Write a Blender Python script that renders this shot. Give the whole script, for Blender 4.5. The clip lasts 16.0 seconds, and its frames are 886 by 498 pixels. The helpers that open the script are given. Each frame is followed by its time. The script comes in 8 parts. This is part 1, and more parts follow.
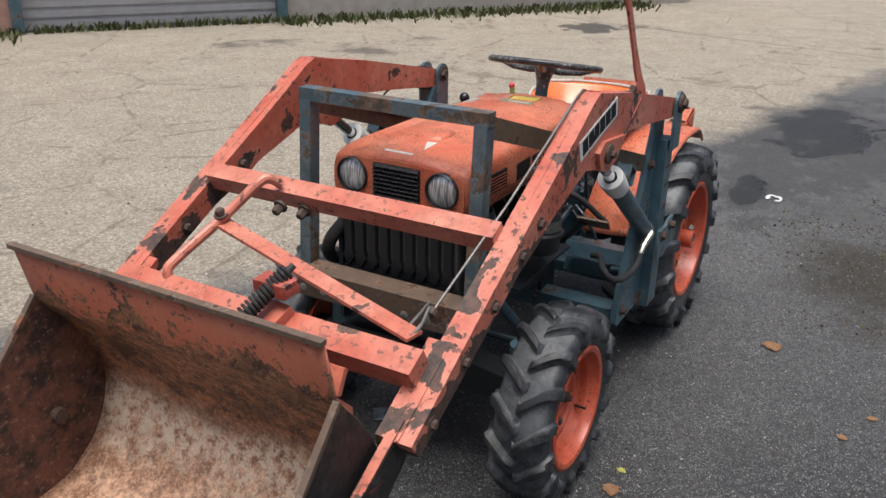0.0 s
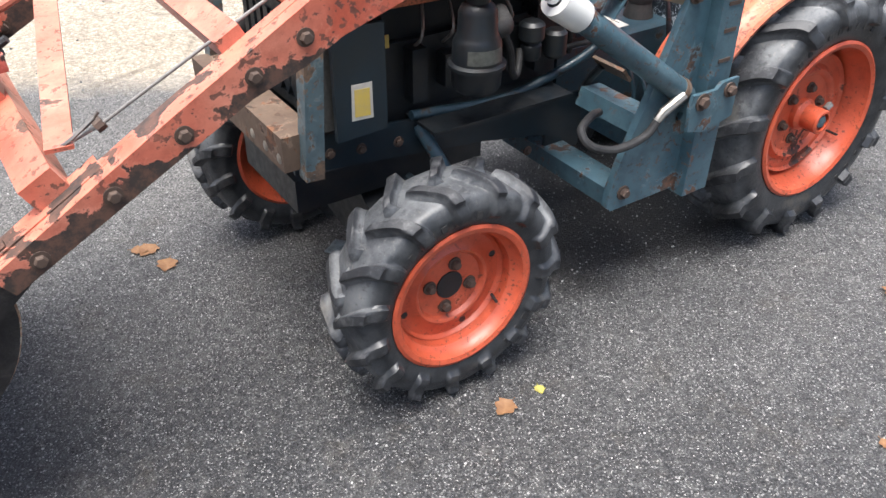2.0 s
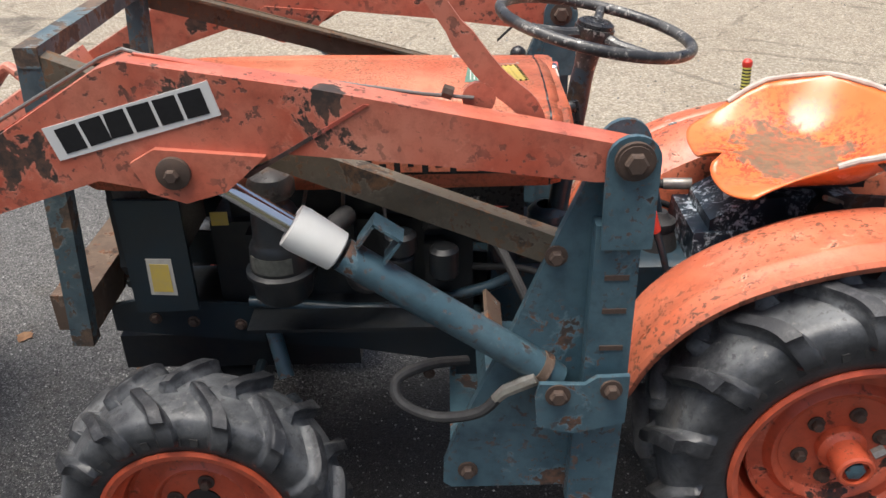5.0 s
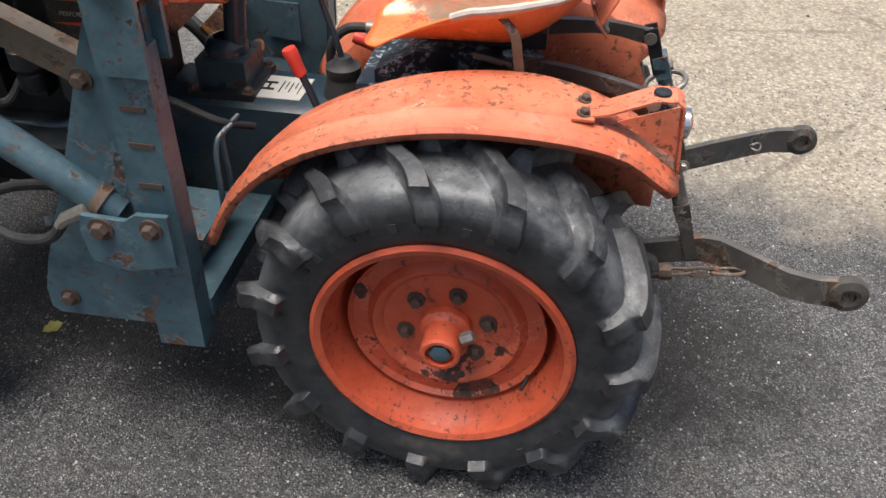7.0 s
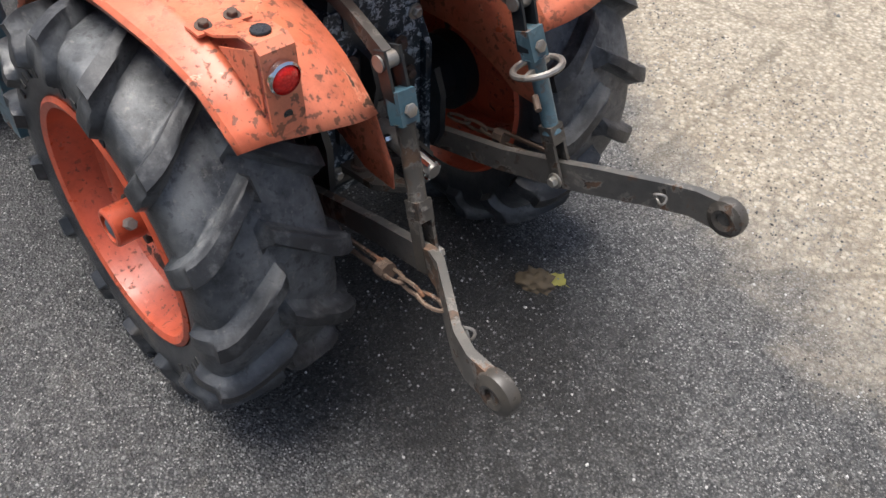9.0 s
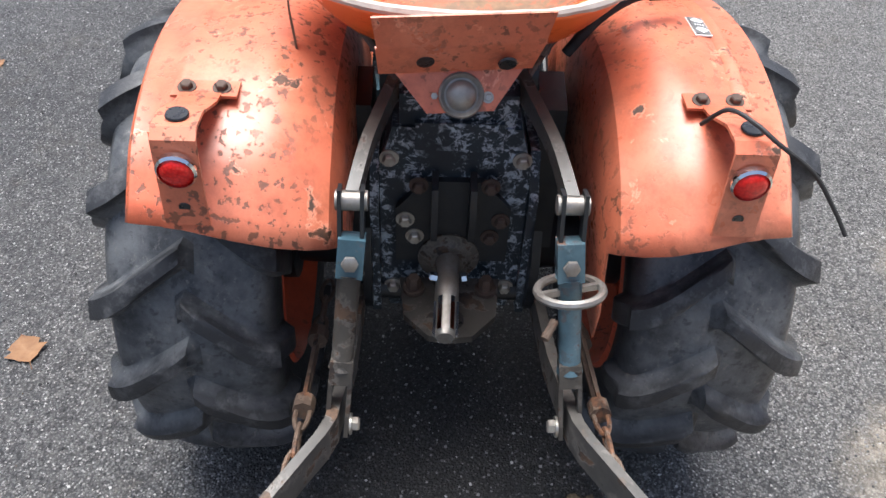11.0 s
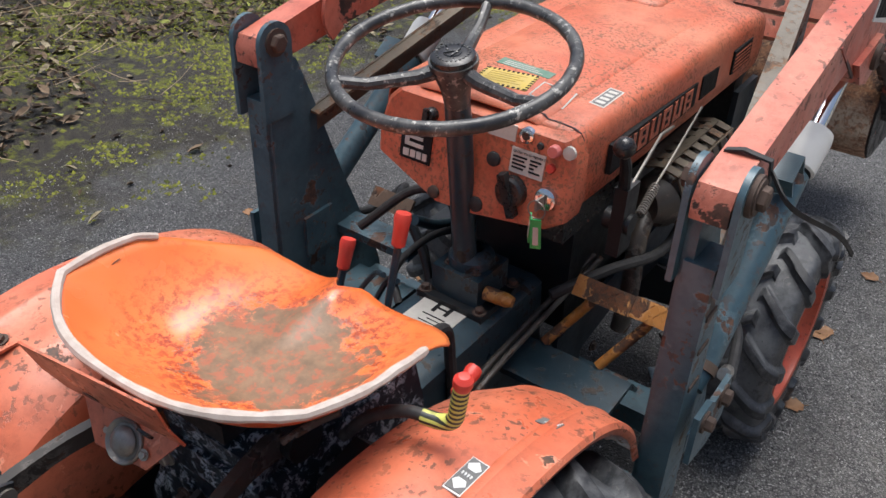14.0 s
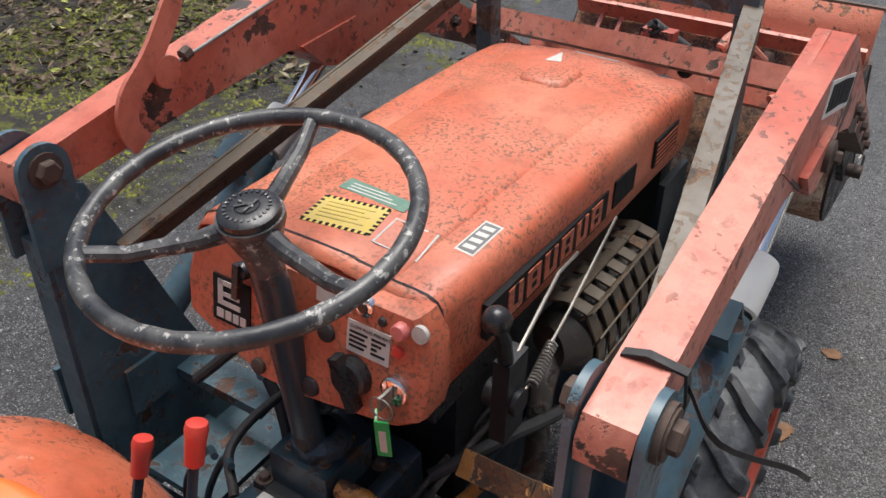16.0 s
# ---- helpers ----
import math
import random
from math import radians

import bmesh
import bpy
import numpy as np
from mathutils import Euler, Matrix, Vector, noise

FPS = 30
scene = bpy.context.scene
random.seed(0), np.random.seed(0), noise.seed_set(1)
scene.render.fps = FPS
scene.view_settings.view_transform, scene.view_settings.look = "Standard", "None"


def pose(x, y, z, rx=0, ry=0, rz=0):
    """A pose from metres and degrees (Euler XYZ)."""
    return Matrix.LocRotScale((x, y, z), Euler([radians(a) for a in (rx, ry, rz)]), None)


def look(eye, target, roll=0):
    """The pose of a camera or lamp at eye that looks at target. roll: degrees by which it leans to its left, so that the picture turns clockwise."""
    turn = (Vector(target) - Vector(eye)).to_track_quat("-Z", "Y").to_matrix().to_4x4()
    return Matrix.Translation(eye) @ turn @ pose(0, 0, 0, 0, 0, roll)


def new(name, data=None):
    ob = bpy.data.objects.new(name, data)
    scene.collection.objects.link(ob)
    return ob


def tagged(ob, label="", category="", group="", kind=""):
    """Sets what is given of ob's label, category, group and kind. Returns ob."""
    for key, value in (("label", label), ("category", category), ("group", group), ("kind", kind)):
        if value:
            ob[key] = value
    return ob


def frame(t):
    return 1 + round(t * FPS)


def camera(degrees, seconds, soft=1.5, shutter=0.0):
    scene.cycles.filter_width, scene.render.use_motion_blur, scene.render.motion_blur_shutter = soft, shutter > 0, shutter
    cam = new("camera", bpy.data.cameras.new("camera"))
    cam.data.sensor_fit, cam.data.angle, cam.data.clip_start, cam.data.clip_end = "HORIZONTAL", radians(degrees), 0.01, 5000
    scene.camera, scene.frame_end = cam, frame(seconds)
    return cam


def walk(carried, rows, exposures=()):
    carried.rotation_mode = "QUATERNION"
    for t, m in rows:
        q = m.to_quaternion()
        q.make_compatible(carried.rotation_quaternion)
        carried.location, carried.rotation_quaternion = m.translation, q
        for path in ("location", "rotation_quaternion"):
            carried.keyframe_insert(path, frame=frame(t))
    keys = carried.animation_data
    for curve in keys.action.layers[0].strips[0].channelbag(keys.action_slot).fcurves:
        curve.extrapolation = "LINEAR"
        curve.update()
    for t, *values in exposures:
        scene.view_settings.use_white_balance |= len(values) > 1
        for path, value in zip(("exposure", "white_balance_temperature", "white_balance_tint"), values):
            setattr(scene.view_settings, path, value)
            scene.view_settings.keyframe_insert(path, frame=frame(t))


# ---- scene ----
cam = camera(55.3, 16.0)
PATH = [
    (0, (3.238, 1.187, 1.628), (1.632, 0.272, 0.862), 0.8),
    (0.5, (2.987, 1.407, 1.582), (1.552, 0.345, 0.68), 0.9),
    (1, (2.73, 1.56, 1.537), (1.447, 0.396, 0.536), 0.8),
    (1.5, (2.392, 1.629, 1.477), (1.269, 0.372, 0.401), 1.0),
    (2, (2.108, 1.726, 1.446), (1.2, 0.352, 0.31), 0.1),
    (2.5, (1.82, 1.84, 1.453), (1.133, 0.356, 0.301), -0.4),
    (3, (1.574, 1.78, 1.412), (1.051, 0.23, 0.261), 0.1),
    (3.2, (1.475, 1.721, 1.413), (1.015, 0.146, 0.27), 0.0),
    (5.3, (0.618, 1.643, 1.53), (0.656, -0.109, 0.566), -1.6),
    (5.5, (0.53, 1.62, 1.518), (0.549, -0.111, 0.517), -1.5),
    (6, (0.304, 1.607, 1.479), (0.34, -0.035, 0.339), -0.6),
    (6.5, (0.056, 1.64, 1.477), (0.219, 0.055, 0.269), -0.2),
    (7, (-0.175, 1.519, 1.437), (0.082, -0.026, 0.194), 0.6),
    (7.5, (-0.454, 1.331, 1.419), (-0.093, -0.161, 0.137), 2.0),
    (8, (-0.734, 1.156, 1.372), (-0.157, -0.222, 0.043), 2.6),
    (8.2, (-0.845, 1.096, 1.371), (-0.169, -0.222, 0.028), 2.4),
    (10.3, (-1.264, 0.26, 1.366), (0.109, -0.084, -0.047), 2.4),
    (10.5, (-1.23, 0.188, 1.359), (0.175, -0.072, -0.041), 2.6),
    (11, (-1.117, 0.054, 1.391), (0.335, -0.005, 0.017), 2.8),
    (11.5, (-1.071, -0.082, 1.408), (0.41, 0.1, 0.076), 2.0),
    (12, (-1.046, -0.229, 1.451), (0.411, 0.151, 0.134), 0.4),
    (12.5, (-0.968, -0.324, 1.48), (0.491, 0.165, 0.201), 0.0),
    (13, (-0.812, -0.41, 1.518), (0.64, 0.202, 0.286), 0.7),
    (13.5, (-0.68, -0.535, 1.546), (0.749, 0.228, 0.372), 1.6),
    (14, (-0.587, -0.716, 1.571), (0.781, 0.241, 0.47), 2.1),
    (14.5, (-0.507, -0.796, 1.596), (0.823, 0.269, 0.548), 1.4),
    (15, (-0.386, -0.743, 1.601), (0.971, 0.311, 0.577), 0.6),
    (15.5, (-0.223, -0.655, 1.596), (1.191, 0.306, 0.559), 0.8),
    (16, (-0.118, -0.612, 1.575), (1.303, 0.286, 0.491), 1.2),
]
EXPOSURES = [(0, 0.42, 6250, 10), (1, 0.75, 6230, 10), (2, 1.60, 6210, 10), (2.5, 1.77, 6200, 10), (3.2, 1.77, 6250, 10), (5.3, 0.70, 6500, 10), (6, 0.53, 6500, 10), (6.5, 0.80, 6500, 10), (7.5, 0.93, 6500, 10), (8.2, 0.90, 6500, 10), (9, 1.01, 6343, 10), (10.5, 1.39, 6050, 10), (11, 1.30, 6050, 10), (11.5, 0.95, 6050, 10), (12, 0.68, 6050, 10), (12.5, 0.56, 6050, 10), (14.5, 0.57, 6200, 10), (16, 0.55, 6250, 10)]
walk(cam, [(t, look(eye, target, roll)) for t, eye, target, roll in PATH], EXPOSURES)

# ---- light ----
SUN_EL, SUN_AZ = 79.0, 28.0
world = bpy.data.worlds.new("overcast_sky")
scene.world = world
world.use_nodes = True
wn = world.node_tree.nodes
sky = wn.new("ShaderNodeTexSky")
sky.sky_type = "NISHITA"
sky.sun_disc = False
sky.sun_elevation, sky.sun_rotation = radians(SUN_EL), radians(90 - SUN_AZ)
sky.air_density, sky.dust_density, sky.ozone_density = 1.0, 6.0, 0.6
world.node_tree.links.new(sky.outputs[0], wn["Background"].inputs[0])
wn["Background"].inputs[1].default_value = 0.088
sun_data = bpy.data.lights.new("sun", "SUN")
sun_data.energy, sun_data.angle, sun_data.color = 2.95, radians(42), (1.0, 0.97, 0.92)
sun = new("sun", sun_data)
_d = Vector((math.cos(radians(SUN_AZ)) * math.cos(radians(SUN_EL)), math.sin(radians(SUN_AZ)) * math.cos(radians(SUN_EL)), math.sin(radians(SUN_EL))))
sun.matrix_world = look(_d * 20, (0, 0, 0))


# ---- materials ----
from mathutils.bvhtree import BVHTree


class Nodes:
    """A small wrapper that builds one node material."""

    def __init__(self, name, coords="Object"):
        self.mat = bpy.data.materials.new(name)
        self.mat.use_nodes = True
        self.t = self.mat.node_tree
        self.out = self.t.nodes["Principled BSDF"]
        self.tc = self.t.nodes.new("ShaderNodeTexCoord").outputs[coords]

    def link(self, a, b):
        self.t.links.new(a, b)

    def noise(self, scale, detail=4.0, rough=0.6, stretch=None, dist=0.0):
        n = self.t.nodes.new("ShaderNodeTexNoise")
        n.inputs["Scale"].default_value, n.inputs["Detail"].default_value = scale, detail
        n.inputs["Roughness"].default_value, n.inputs["Distortion"].default_value = rough, dist
        v = self.tc
        if stretch:
            m = self.t.nodes.new("ShaderNodeMapping")
            m.inputs["Scale"].default_value = stretch
            self.link(v, m.inputs[0])
            v = m.outputs[0]
        self.link(v, n.inputs["Vector"])
        return n.outputs["Fac"]

    def voronoi(self, scale, feature="F1", out="Distance", rand=1.0):
        n = self.t.nodes.new("ShaderNodeTexVoronoi")
        n.feature = feature
        n.inputs["Scale"].default_value = scale
        n.inputs["Randomness"].default_value = rand
        self.link(self.tc, n.inputs["Vector"])
        return n.outputs[out]

    def ramp(self, fac, a, b, lo=0.0, hi=1.0):
        n = self.t.nodes.new("ShaderNodeMapRange")
        n.inputs["From Min"].default_value, n.inputs["From Max"].default_value = a, b
        n.inputs["To Min"].default_value, n.inputs["To Max"].default_value = lo, hi
        self.link(fac, n.inputs["Value"])
        return n.outputs[0]

    def math(self, op, a, b):
        n = self.t.nodes.new("ShaderNodeMath")
        n.operation = op
        for i, v in enumerate((a, b)):
            if isinstance(v, (int, float)):
                n.inputs[i].default_value = v
            else:
                self.link(v, n.inputs[i])
        return n.outputs[0]

    def mix(self, fac, a, b):
        n = self.t.nodes.new("ShaderNodeMix")
        n.data_type = "RGBA"
        for sock, v in ((n.inputs[0], fac), (n.inputs[6], a), (n.inputs[7], b)):
            if isinstance(v, (int, float)):
                sock.default_value = v
            elif isinstance(v, (tuple, list)):
                sock.default_value = (*v, 1)
            else:
                self.link(v, sock)
        return n.outputs[2]

    def put(self, colour=None, rough=None, metal=None, bump=None, strength=0.3, dist=0.002, spec=None):
        for key, v in (("Base Color", colour), ("Roughness", rough), ("Metallic", metal), ("Specular IOR Level", spec)):
            if v is None:
                continue
            sock = self.out.inputs[key]
            if isinstance(v, (tuple, list)):
                sock.default_value = (*v, 1)
            elif isinstance(v, (int, float)):
                sock.default_value = v
            else:
                self.link(v, sock)
        if bump is not None:
            b = self.t.nodes.new("ShaderNodeBump")
            b.inputs["Strength"].default_value, b.inputs["Distance"].default_value = strength, dist
            self.link(bump, b.inputs["Height"])
            self.link(b.outputs[0], self.out.inputs["Normal"])
        return self.mat


def worn_paint(name, base, fade, chip, rust, chips=0.6, size=9.0, fine=60.0, fading=0.5, rough=0.45, relief=0.5, freckle=0.60, halo=0.55, ragged=8, worn_end=None):
    """Old paint: faded in clouds, freckled with small chips, and bare in larger ragged patches, more so towards a worn end along x and its lower edge."""
    n = Nodes(name)
    cloud = n.ramp(n.noise(5, 3), 0.35, 0.7)
    col = n.mix(n.math("MULTIPLY", cloud, fading), base, fade)
    grime = n.ramp(n.noise(26, 7, 0.75), 0.45, 0.68, 0, 0.5)
    col = n.mix(grime, col, tuple(c * 0.45 for c in base))
    patch = n.noise(size, ragged, 0.62, dist=0.3)
    if worn_end:
        sep = n.t.nodes.new("ShaderNodeSeparateXYZ")
        n.link(n.tc, sep.inputs[0])
        x0, x1, amount, slope, high, low, more = worn_end
        edge = n.math("ADD", sep.outputs[2], n.math("MULTIPLY", sep.outputs[0], slope))
        edge = n.math("MULTIPLY", n.ramp(edge, high, low, 0.0, more), n.ramp(sep.outputs[0], x0 - 0.1, x0 + 0.1))
        patch = n.math("ADD", patch, n.math("ADD", edge, n.ramp(sep.outputs[0], x0, x1, 0.0, amount)))
    big = n.ramp(patch, chips, chips + 0.02)
    rim = n.ramp(patch, chips - 0.03, chips - 0.005)
    specks = n.math("MULTIPLY", n.ramp(n.noise(fine, 4, 0.6), freckle, freckle + 0.03), n.ramp(n.noise(6, 3), 0.38, 0.56))
    col = n.mix(n.math("MULTIPLY", rim, halo), col, tuple(min(1, c * 1.25 + 0.03) for c in fade))
    bare = n.mix(n.ramp(n.noise(35, 5, 0.7), 0.42, 0.6), chip, rust)
    mask = n.math("MAXIMUM", big, n.math("MULTIPLY", specks, 0.8))
    col = n.mix(mask, col, bare)
    r = n.math("ADD", n.ramp(n.noise(14, 4), 0.3, 0.7, rough - 0.1, rough + 0.12), n.math("MULTIPLY", mask, 0.3))
    h = n.math("SUBTRACT", n.math("MULTIPLY", n.noise(120, 3), 0.25), n.math("MULTIPLY", mask, 1.0))
    n.out.inputs["Coat Weight"].default_value, n.out.inputs["Coat Roughness"].default_value = 0.12, 0.38
    return n.put(col, r, 0.0, h, relief, 0.0012)


def plain(name, colour, rough=0.5, metal=0.0, var=0.35, scale=30.0, bump=0.15, other=None):
    """A simple material with cloudy variation and a little relief."""
    n = Nodes(name)
    other = other or tuple(c * 0.45 for c in colour)
    f = n.math("MULTIPLY", n.ramp(n.noise(scale, 6, 0.65), 0.35, 0.7), var)
    col = n.mix(f, colour, other)
    return n.put(col, n.ramp(n.noise(scale * 1.7, 3), 0.3, 0.7, max(0.03, rough - 0.1), rough + 0.12), metal, n.noise(scale * 5, 3), bump, 0.001)


M_HOOD = worn_paint("faded_orange_hood_paint", (0.53, 0.118, 0.055), (0.58, 0.24, 0.14), (0.13, 0.075, 0.045), (0.20, 0.09, 0.045), 0.71, 30, 150, 0.6, 0.46, 0.5, 0.535)
M_FENDER = worn_paint("orange_fender_paint", (0.53, 0.120, 0.056), (0.64, 0.26, 0.155), (0.065, 0.038, 0.025), (0.13, 0.055, 0.028), 0.655, 15, 75, 0.55, 0.36, 0.5, 0.565)
M_ARM = worn_paint("salmon_loader_paint", (0.46, 0.095, 0.055), (0.60, 0.25, 0.17), (0.034, 0.024, 0.020), (0.10, 0.05, 0.034), 0.605, 9.5, 55, 0.75, 0.40, 0.6, 0.58, 0.2, 6, (1.45, 2.05, 0.13, 0.51, 1.755, 1.690, 0.16))
M_CROSS = worn_paint("salmon_cross_bar_paint", (0.46, 0.105, 0.062), (0.60, 0.26, 0.18), (0.060, 0.040, 0.030), (0.13, 0.065, 0.042), 0.635, 9.5, 55, 0.75, 0.40, 0.6, 0.585, 0.25, 6)
M_ARM_IN = worn_paint("dark_loader_paint", (0.30, 0.055, 0.035), (0.42, 0.10, 0.07), (0.03, 0.02, 0.018), (0.09, 0.04, 0.03), 0.53, 7, 50, 0.5, 0.55)
M_RIM = worn_paint("orange_wheel_paint", (0.52, 0.080, 0.032), (0.56, 0.13, 0.07), (0.06, 0.035, 0.025), (0.2, 0.05, 0.02), 0.70, 14, 80, 0.5, 0.36)
M_DISC = worn_paint("grimy_orange_disc_paint", (0.50, 0.08, 0.033), (0.54, 0.12, 0.06), (0.025, 0.018, 0.014), (0.14, 0.04, 0.02), 0.60, 11, 60, 0.5, 0.42)
M_BLUE = worn_paint("grey_blue_steel_paint", (0.038, 0.085, 0.112), (0.085, 0.145, 0.172), (0.045, 0.033, 0.028), (0.15, 0.075, 0.045), 0.605, 12, 60, 0.85, 0.40, 0.6, 0.575, 0.5)
M_GUARD = worn_paint("rusty_blue_guard_paint", (0.050, 0.088, 0.108), (0.12, 0.150, 0.155), (0.060, 0.046, 0.036), (0.15, 0.095, 0.060), 0.535, 12, 55, 0.8, 0.46, 0.6, 0.57, 0.35)
M_RUSTY = worn_paint("brown_rusted_steel", (0.10, 0.065, 0.045), (0.16, 0.11, 0.075), (0.04, 0.028, 0.022), (0.20, 0.09, 0.045), 0.58, 12, 50, 0.7, 0.7)
M_GEARBLUE = worn_paint("oily_blue_casting_paint", (0.013, 0.032, 0.046), (0.030, 0.058, 0.076), (0.014, 0.012, 0.011), (0.060, 0.036, 0.022), 0.61, 12, 60, 0.7, 0.36, 0.5, 0.59, 0.2)
M_DARK = plain("oily_dark_blue_casting", (0.006, 0.010, 0.014), 0.42, 0.0, 0.7, 22, 0.35, (0.020, 0.018, 0.016))
M_DBLUE = plain("oily_dark_blue_sheet", (0.010, 0.021, 0.030), 0.40, 0.0, 0.6, 12, 0.25, (0.016, 0.018, 0.018))
M_BLACK = plain("black_rubber", (0.016, 0.016, 0.017), 0.68, 0.0, 0.5, 40, 0.3, (0.05, 0.048, 0.045))
M_BLKPAINT = plain("black_glossy_plastic", (0.012, 0.012, 0.013), 0.3, 0.0, 0.3, 60, 0.1, (0.05, 0.05, 0.05))


def worn_black_rim():
    """Black plastic gone grey on its edges of use, flecked with old paint."""
    n = Nodes("scuffed_black_plastic")
    col = n.mix(n.ramp(n.noise(18, 5, 0.7), 0.42, 0.7), (0.022, 0.023, 0.025), (0.110, 0.108, 0.102))
    fl = n.math("MULTIPLY", n.ramp(n.noise(85, 5, 0.7), 0.57, 0.61), n.ramp(n.noise(9, 3), 0.40, 0.52))
    col = n.mix(fl, col, (0.34, 0.33, 0.30))
    return n.put(col, n.ramp(n.noise(30, 3), 0.3, 0.7, 0.26, 0.5), 0.0, n.noise(140, 4), 0.3, 0.001)


M_WHEELRIM = worn_black_rim()
M_STEEL = plain("dull_grey_steel", (0.30, 0.29, 0.27), 0.45, 0.7, 0.6, 40, 0.2, (0.14, 0.10, 0.07))
M_CHROME = plain("polished_cylinder_rod", (0.72, 0.73, 0.75), 0.12, 1.0, 0.1, 30, 0.05)
M_ZINC = plain("zinc_plated_bolt", (0.45, 0.44, 0.40), 0.4, 0.8, 0.5, 60, 0.2, (0.2, 0.13, 0.08))
M_RUSTBOLT = plain("rusted_bolt", (0.085, 0.055, 0.040), 0.75, 0.1, 0.7, 60, 0.4, (0.05, 0.035, 0.03))
M_WHITEPVC = plain("white_plastic_pipe", (0.66, 0.66, 0.63), 0.45, 0.0, 0.25, 18, 0.15, (0.42, 0.40, 0.36))
M_RED = plain("red_plastic_grip", (0.62, 0.045, 0.03), 0.4, 0.0, 0.35, 40, 0.15, (0.45, 0.10, 0.07))
M_YELLOW = plain("yellow_label", (0.60, 0.44, 0.085), 0.5, 0.0, 0.6, 60, 0.05, (0.50, 0.38, 0.16))
M_PEDAL = worn_paint("yellow_brown_pedal_paint", (0.40, 0.165, 0.022), (0.42, 0.21, 0.06), (0.07, 0.045, 0.03), (0.18, 0.075, 0.03), 0.50, 14, 60, 0.5, 0.55)
M_LABEL = plain("pale_paper_label", (0.52, 0.505, 0.46), 0.5, 0.0, 0.4, 60, 0.05, (0.34, 0.31, 0.27))
M_TEXT_OLIVE = plain("worn_olive_print", (0.50, 0.37, 0.08), 0.5)
M_GREYPRINT = plain("grey_print", (0.14, 0.14, 0.135), 0.5)
M_PRINT = plain("black_print", (0.016, 0.016, 0.017), 0.8, 0.0, 0.2, 40, 0.02)
M_PRINT.node_tree.nodes["Principled BSDF"].inputs["Specular IOR Level"].default_value = 0.2
M_GREEN = plain("green_plastic_tag", (0.03, 0.36, 0.09), 0.35, 0.0, 0.2, 40, 0.05)
M_TEAL = plain("faded_green_label", (0.07, 0.17, 0.12), 0.45, 0.0, 0.5, 50, 0.05, (0.2, 0.26, 0.2))
M_TIN = plain("dull_tin_label", (0.15, 0.155, 0.135), 0.5, 0.3, 0.7, 60, 0.1, (0.05, 0.05, 0.045))
M_TAPE = plain("worn_white_edge_tape", (0.52, 0.46, 0.41), 0.7, 0.0, 0.6, 35, 0.5, (0.28, 0.2, 0.16))
M_MESH = plain("radiator_mesh_grey", (0.10, 0.10, 0.095), 0.6, 0.2, 0.5, 90, 0.3, (0.04, 0.035, 0.03))
M_ROPE = plain("galvanised_wire_rope", (0.20, 0.19, 0.18), 0.5, 0.5, 0.5, 60, 0.3, (0.09, 0.075, 0.06))
M_STICKER = plain("white_vinyl_sticker", (0.66, 0.66, 0.64), 0.4, 0.0, 0.25, 40, 0.05, (0.5, 0.48, 0.45))
M_LINK = worn_paint("grey_brown_link_steel", (0.062, 0.060, 0.056), (0.13, 0.115, 0.098), (0.03, 0.026, 0.022), (0.12, 0.068, 0.04), 0.56, 12, 60, 0.7, 0.42)
M_BRACE = worn_paint("rusted_angle_iron", (0.085, 0.068, 0.046), (0.14, 0.112, 0.078), (0.045, 0.034, 0.026), (0.16, 0.085, 0.042), 0.58, 14, 70, 0.7, 0.55, 0.6, 0.56, 0.2)
M_DKSTEEL = worn_paint("dark_oiled_steel", (0.045, 0.040, 0.035), (0.085, 0.075, 0.062), (0.02, 0.016, 0.014), (0.085, 0.048, 0.028), 0.56, 14, 60, 0.6, 0.42)
M_PINK = plain("pink_warning_lamp", (0.60, 0.17, 0.15), 0.35, 0.0, 0.2, 40, 0.05)


def two_tone_tape():
    n = Nodes("yellow_and_black_striped_tape")
    w = n.t.nodes.new("ShaderNodeTexWave")
    w.bands_direction = "Z"
    w.inputs["Scale"].default_value = 40.0
    w.inputs["Distortion"].default_value = 0.6
    n.link(n.tc, w.inputs["Vector"])
    return n.put(n.mix(n.ramp(w.outputs["Fac"], 0.42, 0.58), (0.03, 0.035, 0.03), (0.55, 0.56, 0.12)), 0.45)


def flaked_casting():
    """Dark blue casting whose paint has flaked to a chalky grey."""
    n = Nodes("flaking_blue_grey_casting")
    col = n.mix(n.ramp(n.noise(9, 4), 0.4, 0.7), (0.004, 0.010, 0.018), (0.012, 0.026, 0.038))
    flake = n.math("MULTIPLY", n.ramp(n.noise(55, 9, 0.78, dist=0.5), 0.525, 0.545), n.ramp(n.noise(9, 4, 0.65), 0.41, 0.51))
    col = n.mix(flake, col, n.mix(n.noise(60, 3), (0.52, 0.56, 0.60), (0.20, 0.26, 0.31)))
    return n.put(col, n.ramp(n.noise(30, 3), 0.3, 0.7, 0.3, 0.6), 0.0, flake, 0.4, 0.001)


